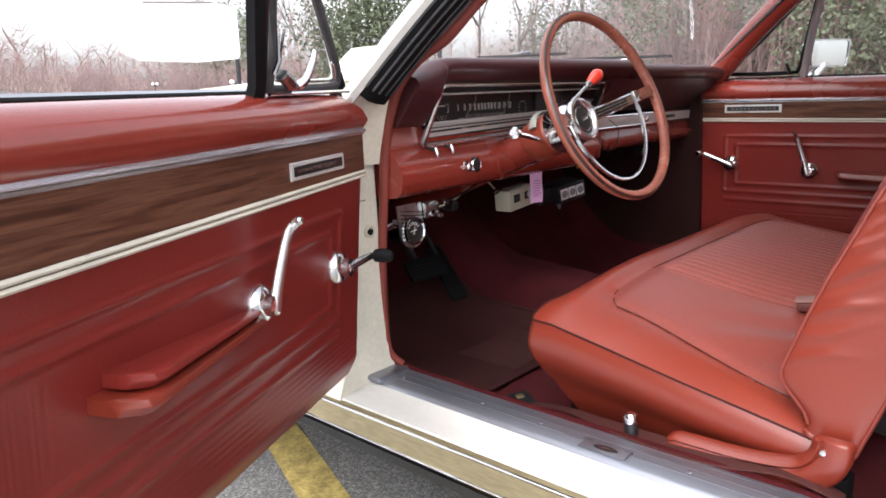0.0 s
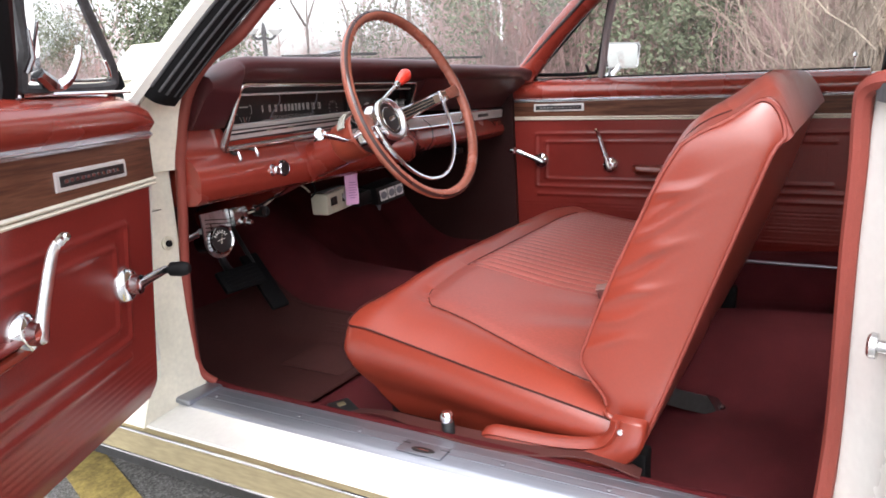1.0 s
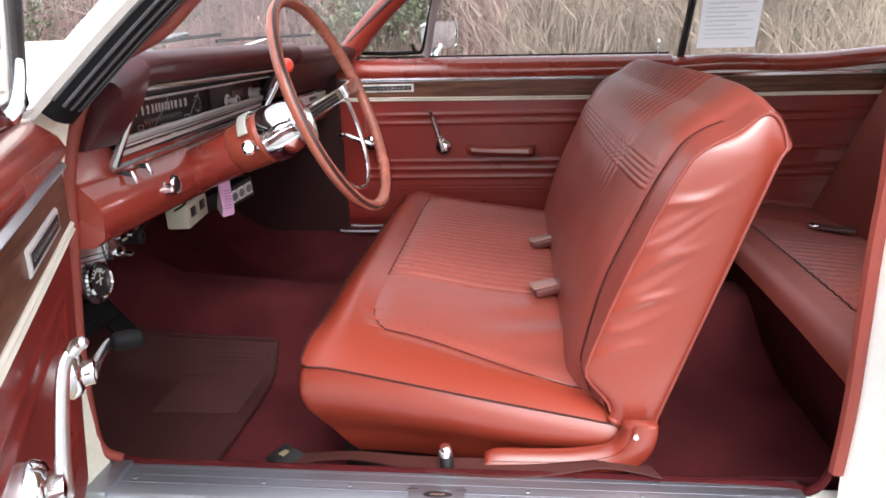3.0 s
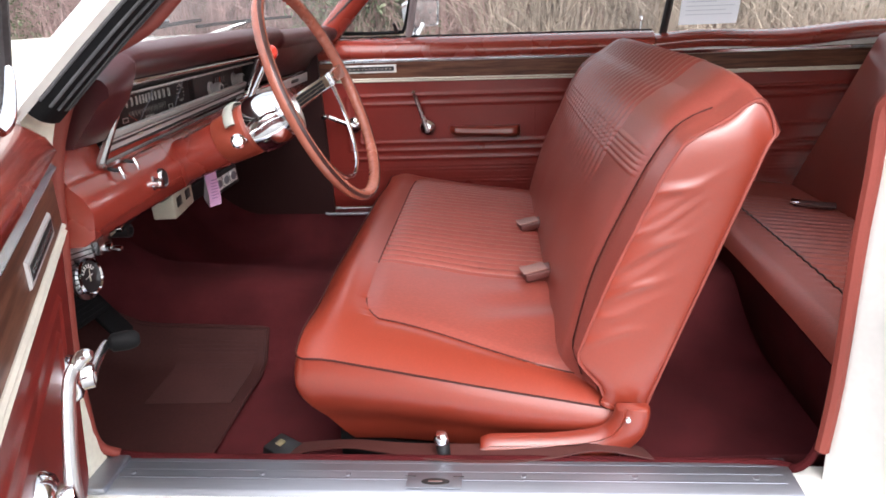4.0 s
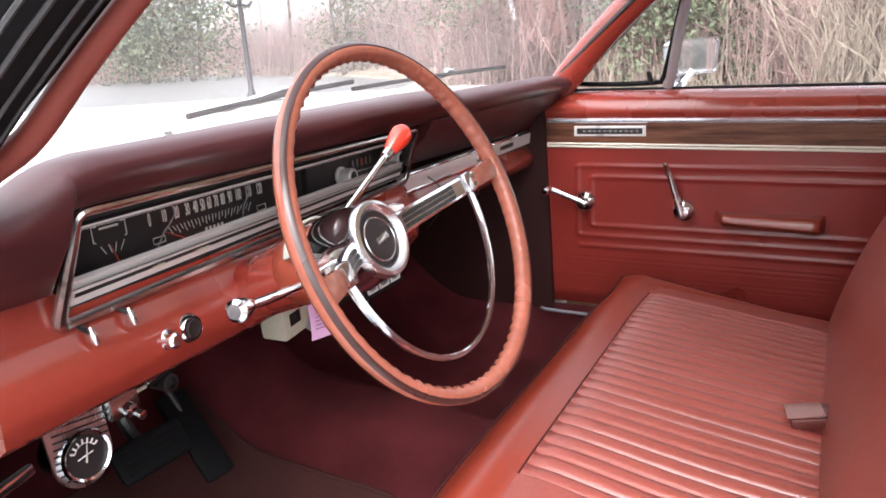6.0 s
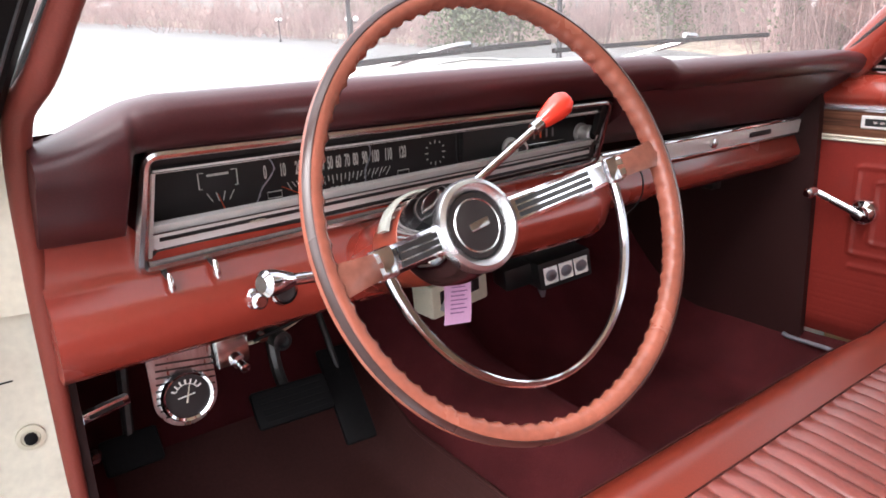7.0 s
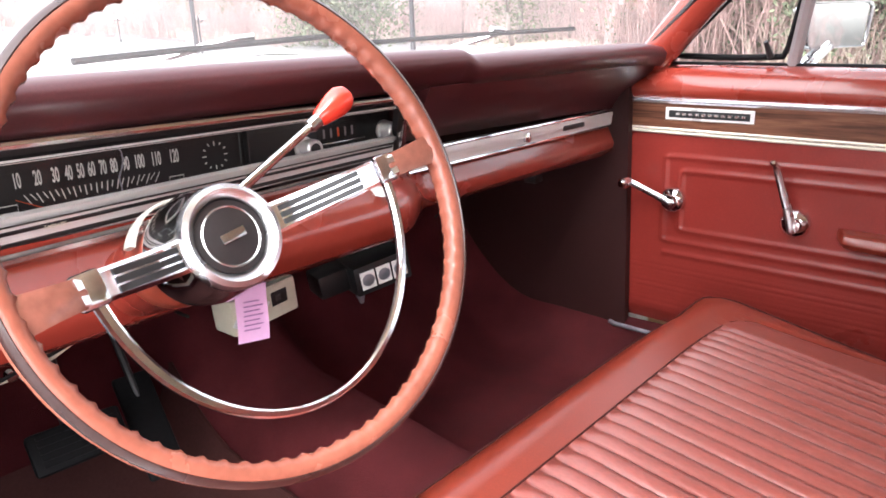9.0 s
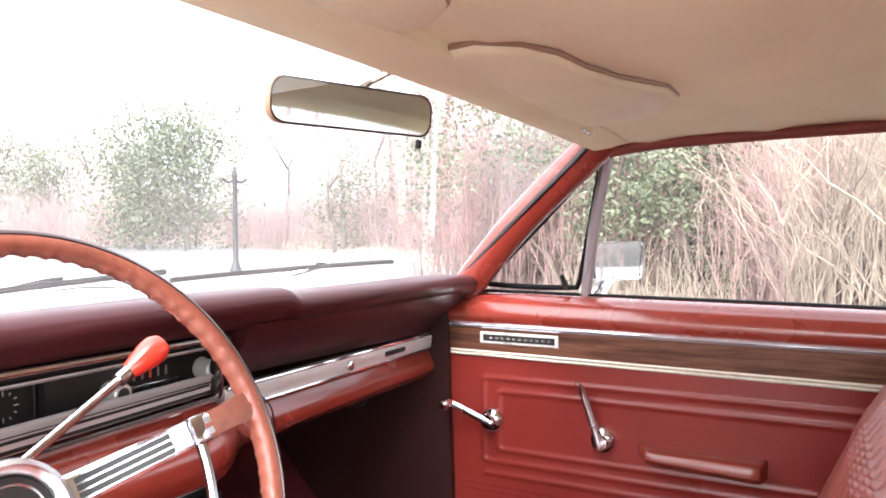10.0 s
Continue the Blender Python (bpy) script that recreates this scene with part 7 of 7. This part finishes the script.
# ---- mirrors, visors, wipers ----
def mirror_and_visors():
    r = thing("interior_mirror", "brown-backed interior rear-view mirror", "mirror")
    m = facing((-0.048, -0.082, 1.222), (-0.37, -0.93, -0.112))

    def outline(w, h, n=6, rad=0.016):
        pts = []
        for cx, cy, a0 in ((w - rad, h - rad, 0), (-w + rad, h - rad, 90), (-w + rad, -h + rad, 180), (w - rad, -h + rad, 270)):
            pts += [(cx + rad * math.cos(radians(a0 + a)), cy + rad * math.sin(radians(a0 + a))) for a in span(0, 90, n)]
        return pts
    ring = outline(0.102, 0.0235)
    rows = [[m @ Vector((x * s, y * s, h)) for x, y in ring] for s, h in ((0.985, 0.002), (1.0, 0.0), (1.0, -0.008), (0.94, -0.020), (0.6, -0.028))]
    bm = bmesh.new()
    vs = quads(bm, rows, close_v=True)
    cap(bm, vs[-1])
    part("shell", bm, GARNISH_TAN, r, "brown painted shell")
    bm = bmesh.new()
    bm.faces.new([bm.verts.new(m @ Vector((x * 0.965, y * 0.90, 0.0015))) for x, y in ring])
    part("glass", bm, MIRROR, r, "mirror glass")
    part("stem", tube(smooth_path([m @ Vector((0.0, 0.0, -0.02)), m @ Vector((0.0, 0.012, -0.035)), (-0.02, -0.112, 1.268)], 10), 0.006, 8), DULL_CHROME, r)
    part("bracket", lathe([(0.020, 0), (0.018, 0.006), (0.008, 0.010), (0, 0.010)], facing((-0.02, -0.125, 1.274), (0, -0.3, -1)), 16), DULL_CHROME, r, "chrome header bracket")
    part("day_night_tab", tube([m @ Vector((0.09, -0.026, -0.006)), m @ Vector((0.09, -0.036, -0.006))], 0.004, 6), BLACK_PLASTIC, r)
    for sign, x0, group in ((1, 0.0, "sun visors"), (-1, -0.13, "sun visors")):
        v = thing("sun_visor", "tan vinyl sun visor folded against the headliner", "sun visor", group=group)
        out = [(0.0, -0.150), (-0.015, -0.165), (-0.02, -0.205), (0.015, -0.240), (0.07, -0.262), (0.15, -0.272), (0.22, -0.292), (0.30, -0.335), (0.36, -0.338), (0.44, -0.300), (0.475, -0.250), (0.480, -0.185), (0.46, -0.160)]
        pts = [(x0 + sign * x if sign > 0 else x0 - x, y) for x, y in out]

        def zz(x, y):
            return 1.2525 + 0.022 * (1 - (x / 0.64) ** 2) + 0.10 * (-0.16 - y) * 0.35
        top = [Vector((x, y, zz(x, y) + 0.010)) for x, y in pts]
        cx = sum(p.x for p in top) / len(top)
        cy = sum(p.y for p in top) / len(top)
        rows = [top, [Vector((p.x, p.y, p.z - 0.006)) for p in top]]
        for s, d in ((0.985, 0.011), (0.95, 0.0145), (0.7, 0.0165), (0.3, 0.017)):
            rows.append([Vector((lerp(cx, p.x, s), lerp(cy, p.y, s), p.z - d)) for p in top])
        bm = bmesh.new()
        vs = quads(bm, rows, close_v=True)
        cap(bm, vs[-1])
        part("pad", bm, VISOR, v, sharp=60)
        # brown line round the edge paints the dark shading of its crease
        part("edge_shade", tube([Vector((lerp(cx, p.x, 1.0), lerp(cy, p.y, 1.0), p.z - 0.004)) for p in top], 0.0034, 6, closed=True), GARNISH_TAN, v, "brown edge line for the crease's shade")
        e = pts[-2]
        part("pivot", lathe([(0.016, 0), (0.014, 0.010), (0.007, 0.016), (0, 0.017)], facing((e[0] + sign * 0.012, e[1] + 0.012, zz(*e) + 0.004), (0, -0.4, -1)), 14), DULL_CHROME, v, "chrome visor pivot")
        part("rod", tube([(e[0] + sign * 0.012, e[1] + 0.012, zz(*e) - 0.008), (e[0] - sign * 0.03, e[1] + 0.01, zz(*e) - 0.006)], 0.005, 8), DULL_CHROME, v)
    # door mirror outside the passenger window
    d = thing("door_mirror", "chrome door mirror outside the passenger window", "mirror")
    c = Vector((0.848, -0.132, 1.025))
    m = facing(c, (-0.55, -0.83, 0.02))
    ring = outline(0.073, 0.041, 5, 0.012)
    rows = [[m @ Vector((x * s * (1 - 0.10 * (y < 0)), y * s, h)) for x, y in ring] for s, h in ((0.93, 0.001), (0.95, 0.006), (1.0, 0.006), (1.02, 0.0), (1.0, -0.02), (0.85, -0.045), (0.5, -0.056))]
    bm = bmesh.new()
    vs = quads(bm, rows, close_v=True)
    cap(bm, vs[-1])
    part("housing", bm, CHROME, d, "chrome housing")
    bm = bmesh.new()
    bm.faces.new([bm.verts.new(m @ Vector((x * 0.92 * (1 - 0.10 * (y < 0)), y * 0.92, 0.002))) for x, y in ring])
    part("glass", bm, MIRROR, d, "mirror glass")
    part("foot", tube(smooth_path([(0.80, -0.095, 0.935), (0.815, -0.105, 0.965), (0.838, -0.122, 0.99)], 8), [0.022, 0.020, 0.018, 0.016, 0.014, 0.013, 0.012, 0.012], 10), CHROME, d, "chrome foot")
    # wipers parked along the screen's foot
    for x0, x1, px in ((-0.36, 0.02, -0.30), (0.05, 0.50, 0.28)):
        w = thing("windscreen_wiper", "parked black and silver windscreen wiper", "wiper", group="wipers")

        def on(x, f, lift):
            return screen_edge(f, x) + Vector((0, 0.014, 0.020)) * lift
        piv = Vector((px, 0.39, 0.975))
        part("pivot", lathe([(0.014, 0), (0.013, 0.02), (0, 0.024)], facing(piv, (0, 0.2, 1)), 14), DULL_CHROME, w)
        part("arm", tube(smooth_path([piv + Vector((0, 0, 0.02)), on(lerp(px, x1, 0.4), 0.06, 1.2), on(lerp(x0, x1, 0.62), 0.10, 1.0)], 12), 0.005, 6), DULL_CHROME, w)
        part("blade", tube([on(x, 0.07 + 0.05 * k / 9, 0.6) for k, x in enumerate(span(x0, x1, 10))], 0.0042, 6), BLACK_RUBBER, w, "black rubber blade")


mirror_and_visors()


# ---- outside: lamps, trees and undergrowth ----
def street_lamps():
    """Black posts with a pair of white globes, copied along the car park's edge."""
    root = thing("street_lamp", "black double-globe lamp post by the car park", "street lamp", group="lamp posts")
    part("post", lathe([(0.22, 0), (0.22, 0.25), (0.13, 0.45), (0.095, 0.6), (0.085, 3.5), (0.11, 3.55), (0.05, 3.9), (0, 3.95)], Matrix.Identity(4), 12), POST_BLACK, root)
    for s in (-1, 1):
        arm = part("arm", tube(smooth_path([(0, 0, 3.45), (s * 0.25, 0, 3.36), (s * 0.45, 0, 3.5)], 8), 0.05, 8), POST_BLACK, root)
        part("globe", lathe([(0.08, 0), (0.14, 0.03), (0.28, 0.20), (0.25, 0.40), (0.13, 0.52), (0, 0.55)], pose(s * 0.45, 0, 3.52), 16), GLOBE, arm, "white opal globe")
    for k, (az, d, high) in enumerate(((46.6, 15.0, 2.30), (30.8, 21.0, 2.28), (25.3, 28.0, 2.30), (13.0, 38.0, 3.2))):
        x, y = -0.9 + d * math.sin(radians(az)), -0.5 + d * math.cos(radians(az))
        foot = slope(x, y)
        m = pose(x, y, foot, rz=20 * k - 25) @ Matrix.Diagonal(((high - foot) / 3.75,) * 3 + (1,))
        if k == 0:
            root.matrix_world = m
        else:
            copy_thing(root, m)


street_lamps()


def twig_tree(bm, base, height, spread, rnd, lean=0.12, depth=4, r0=0.06, sides=4):
    """Limbs that fork again and again; adds to bm."""
    def limb(p, d, length, r, level):
        pts, q = [p], p
        for k in range(3):
            d = (d + Vector((rnd.uniform(-1, 1), rnd.uniform(-1, 1), rnd.uniform(-0.3, 0.7))) * lean).normalized()
            q = q + d * length / 3
            pts.append(q)
        tube(pts, [r, r * 0.85, r * 0.7, r * 0.5], sides if level < 2 else 3, bm=bm)
        if level < depth:
            for k in range(rnd.choice((2, 3, 3, 4))):
                a = rnd.uniform(0, 2 * math.pi)
                out = Vector((math.cos(a), math.sin(a), 0)) * spread
                at = pts[rnd.choice((1, 2, 3, 3))]
                limb(at, (d + out + Vector((0, 0, 0.15))).normalized(), length * rnd.uniform(0.55, 0.8), r * 0.52, level + 1)
    limb(Vector(base), Vector((rnd.uniform(-0.1, 0.1), rnd.uniform(-0.1, 0.1), 1)), height * 0.36, r0, 0)


def leaf_cloud(centre, size, count, leaf, rnd, bm):
    clumps = [Vector((rnd.gauss(0, 0.36) * size[0], rnd.gauss(0, 0.36) * size[1], rnd.uniform(-0.5, 0.5) * size[2])) for _ in range(max(6, count // 90))]
    for _ in range(count):
        c = rnd.choice(clumps)
        s = 0.16 * max(size)
        p = Vector(centre) + c + Vector((rnd.gauss(0, s), rnd.gauss(0, s), rnd.gauss(0, s * 0.8)))
        a = Vector((rnd.uniform(-1, 1), rnd.uniform(-1, 1), rnd.uniform(-1, 1))).normalized() * leaf
        b = a.cross(Vector((rnd.uniform(-1, 1), rnd.uniform(-1, 1), rnd.uniform(-1, 1)))).normalized() * leaf * 0.45
        vs = [bm.verts.new(q) for q in (p - a, p + b, p + a, p - b)]
        bm.faces.new(vs)


def raw(name, bm, mat, label, category, kind="stuff"):
    me = bpy.data.meshes.new(name)
    bm.to_mesh(me)
    bm.free()
    me.materials.append(mat)
    return tagged(new(name, me), label, category, "", kind)


def polar(az, d, z=0.0):
    x, y = -0.9 + d * math.sin(radians(az)), -0.5 + d * math.cos(radians(az))
    return Vector((x, y, z + slope(x, y)))


def woods():
    rnd = random.Random(5)
    # bare trees standing singly behind the car park
    k = 0
    for az, d, h in ((36, 36, 9), (44, 33, 10), (50, 30, 9), (53, 26, 9.5), (57, 30, 10), (60, 24, 8), (64, 26, 9), (68, 20, 8.5), (72, 17, 8), (78, 15, 7.5), (84, 14, 7), (91, 15, 8), (100, 14, 8), (108, 15, 8)):
        tree = thing("bare_tree", "leafless grey-brown tree behind the car park", "tree", group="bare trees")
        base = polar(az + rnd.uniform(-1, 1), d)
        bm = bmesh.new()
        twig_tree(bm, base, h, 0.75, rnd, depth=4, r0=0.10)
        part("branchwork", bm, BARK, tree, sharp=180)
    # evergreens with gaps in their crowns
    for az, d, w, h in ((39.6, 30, 2.3, 4.6), (42.8, 30, 2.6, 5.4), (54.5, 27, 1.6, 4.0), (58.3, 27, 1.5, 6.6), (62.5, 24, 1.6, 3.6), (71, 13, 1.6, 2.6), (78.0, 12.5, 1.8, 3.6), (82, 11.5, 2.2, 4.2), (85.5, 12.5, 2.0, 3.4), (90, 14, 2.2, 4.0), (104, 12, 2.2, 3.6), (110, 12.5, 2.4, 3.8), (30, 46, 3.4, 5.6), (33, 50, 3, 5)):
        tree = thing("evergreen_tree", "dull green evergreen with an uneven crown", "tree", group="evergreens")
        base = polar(az, d)
        part("trunk", tube([base, base + Vector((0.1, 0.05, h * 0.5)), base + Vector((0, 0.1, h * 0.95))], [0.14, 0.09, 0.02], 7), BARK, tree)
        bm = bmesh.new()
        leaf_cloud(base + Vector((0, 0, h * 0.55)), (w * 0.62, w * 0.62, h * 0.85), 7000 if d < 20 else 5600 if w > 1.7 else 1700, 0.060 if d < 20 else 0.10 if w > 1.7 else 0.075, rnd, bm)
        ob = raw("crown", bm, LEAF, "", "", "")
        ob.parent = tree

    def bush(bm, p, tall, wide, stems, r):
        """Many fine stems that rise from one root and fork near the top."""
        for _ in range(stems):
            h = tall * rnd.uniform(0.45, 1.0)
            q = p + Vector((rnd.uniform(-1, 1) * wide * 0.5, rnd.uniform(-1, 1) * wide * 0.5, 0))
            tip = q + Vector((rnd.gauss(0, 0.22) * wide, rnd.gauss(0, 0.22) * wide, h))
            mid = q.lerp(tip, 0.5) + Vector((rnd.gauss(0, 0.08), rnd.gauss(0, 0.08), 0))
            tube([q, mid, tip], [r, r * 0.7, r * 0.25], 3, bm=bm)
            for _ in range(5):
                s = q.lerp(tip, rnd.uniform(0.3, 0.95))
                tube([s, s + Vector((rnd.gauss(0, 0.28), rnd.gauss(0, 0.28), rnd.uniform(0.1, 0.5))) * (tall / 2.4)], [r * 0.5, r * 0.2], 3, bm=bm)
    # far shrubs take the twig colour with haze painted in
    # reddish bare shrubs along the edge of the car park
    bm = bmesh.new()
    for _ in range(260):
        az = rnd.uniform(4, 66)
        d = rnd.uniform(30, 42) - 10 * step(45, 66, az)
        bush(bm, polar(az, d), rnd.uniform(1.6, 3.0) * (0.62 if az < 27 else 1.45 if az > 50 else 1.0), 1.6, 20, 0.012)
    raw("shrubs", bm, TWIG_HAZED, "reddish-brown leafless shrubs along the car park", "shrubs")
    # taller bare bushes on the passenger side
    bm = bmesh.new()
    for _ in range(70):
        bush(bm, polar(rnd.uniform(64, 92), rnd.uniform(10, 15)), rnd.uniform(2.0, 4.6), 1.6, 20, 0.010)
    raw("bare_bushes", bm, TWIG_RED, "pinkish leafless bushes beside the car", "bushes")
    bm = bmesh.new()
    for _ in range(5200):
        az = rnd.uniform(88, 118) if rnd.random() < 0.92 else rnd.uniform(72, 86)
        p = polar(az, rnd.uniform(7.2, 12.0))
        h = rnd.uniform(0.9, 2.5) * (1.0 if az > 88 else 0.5)
        lean = rnd.gauss(0, 0.22 if az < 99 else 0.4) * h
        side = Vector((rnd.gauss(0, 0.2) * h * 0.5, lean * 0.6, h))
        bow = Vector((0, lean * 0.6, -0.2 * abs(lean)))
        tube([p, p + side * 0.5 + bow * 0.1, p + side * 0.85 + bow * 0.5, p + side + bow], [0.0045, 0.0038, 0.0025, 0.0012], 3, bm=bm)
    raw("dry_reeds", bm, TWIG_TAN, "thicket of dry tan reeds and canes", "reeds")
    bm = bmesh.new()
    for _ in range(46):
        bush(bm, polar(rnd.uniform(87, 99), rnd.uniform(8, 11)), rnd.uniform(1.8, 3.0), 1.0, 20, 0.008)
    raw("upright_canes", bm, TWIG_RED, "upright reddish-brown canes among the reeds", "canes")
    bm = bmesh.new()
    for _ in range(90):
        p = polar(rnd.uniform(88, 116), rnd.uniform(7.2, 10.5))
        for _ in range(3):
            twig_tree(bm, p, rnd.uniform(2.2, 4.0), 0.9, rnd, lean=0.35, depth=2, r0=0.014, sides=3)
    raw("brambles", bm, TWIG_TAN, "tangled pale arching brambles", "brambles")
    # woods beyond, all round; those behind the camera are unseen, added to close the place
    bm = bmesh.new()
    for _ in range(620):
        az = rnd.uniform(-180, 180)
        d = rnd.uniform(18, 42) if 60 < az < 130 else rnd.uniform(45, 80)
        h = rnd.uniform(5, 9) * (0.40 if 2 < az < 29 else 1 if az < 60 else 0.72 if az < 78 else 0.95)
        p = polar(az, d)
        tube([p, p + Vector((rnd.gauss(0, 0.4), rnd.gauss(0, 0.4), h * 0.6)), p + Vector((rnd.gauss(0, 0.8), rnd.gauss(0, 0.8), h))], [0.10, 0.06, 0.02], 4, bm=bm)
        for _ in range(34):
            s = p + Vector((0, 0, h * rnd.uniform(0.2, 0.95)))
            tube([s, s + Vector((rnd.gauss(0, 0.9), rnd.gauss(0, 0.9), rnd.uniform(0.3, 1.4)))], [0.022, 0.006], 3, bm=bm)
    raw("far_woods", bm, TWIG_HAZED, "far brown winter woods", "woods")
    bm = bmesh.new()
    for _ in range(64):
        az = rnd.uniform(62, 120)
        c = polar(az, rnd.uniform(9, 14), rnd.uniform(0.4, 1.5) if az > 86 else rnd.uniform(0.4, 2.4))
        leaf_cloud(c, (1.1, 1.1, 1.2), 420, 0.045, rnd, bm)
    for _ in range(30):
        leaf_cloud(polar(rnd.uniform(77, 93), rnd.uniform(10.5, 12.5), rnd.uniform(1.4, 3.0)), (0.9, 0.9, 1.0), 320, 0.042, rnd, bm)
    raw("undergrowth", bm, LEAF, "dull green undergrowth among the reeds", "undergrowth")
    # grass verge beyond the asphalt
    bm = bmesh.new()
    def edge(az):
        return lerp(36, 6.6, step(38, 78, az))
    rows = []
    for az in span(-60, 150, 70):
        rows.append([polar(az, edge(az) + o, zz + 0.06 * noise.noise((az * 0.4, o, 0))) for o, zz in ((0, -0.02), (0.5, 0.09), (4, 0.25), (30, 0.6), (120, 1.0))])
    quads(bm, rows)
    raw("verge", bm, TWIG_TAN, "dry winter grass verge", "grass", "structure")


woods()


def sign_board():
    """A large white stand-in for an unidentified bright shape beyond the driver's door."""
    root = thing("sign_board", "large blank white stand-in for an unidentified shape, on a black post", "sign board")
    d = 16.0
    a, b = polar(22.6, d), polar(30.9, d)
    a.z = b.z = 0.0
    way = (b - a).normalized()
    n = Vector((way.y, -way.x, 0))
    bm = bmesh.new()
    w = (b - a).length
    face = [(0.0, 2.0), (0.12 * w, 1.86), (0.6 * w, 1.80), (0.98 * w, 1.86), (w, 1.95), (w, 2.9), (0.8 * w, 3.02), (0.2 * w, 3.02), (0, 2.9)]
    pts = [a + way * x + Vector((0, 0, z)) for x, z in face]
    vs = quads(bm, [[p + n * 0.05 for p in pts], [p - n * 0.05 for p in pts]], close_v=True)
    cap(bm, vs[0])
    cap(bm, vs[1][::-1])
    part("board", bm, GLOBE, root, "plain white stand-in panel")
    part("edge_rail", tube([pts[7] + n * 0.05, pts[6] + n * 0.05], 0.02, 6), POST_GREY, root)
    foot = a + way * w * 0.97
    part("post", tube([Vector((foot.x, foot.y, slope(foot.x, foot.y))), Vector((foot.x, foot.y, 2.0))], 0.05, 8), POST_BLACK, root, "slim black post")


sign_board()
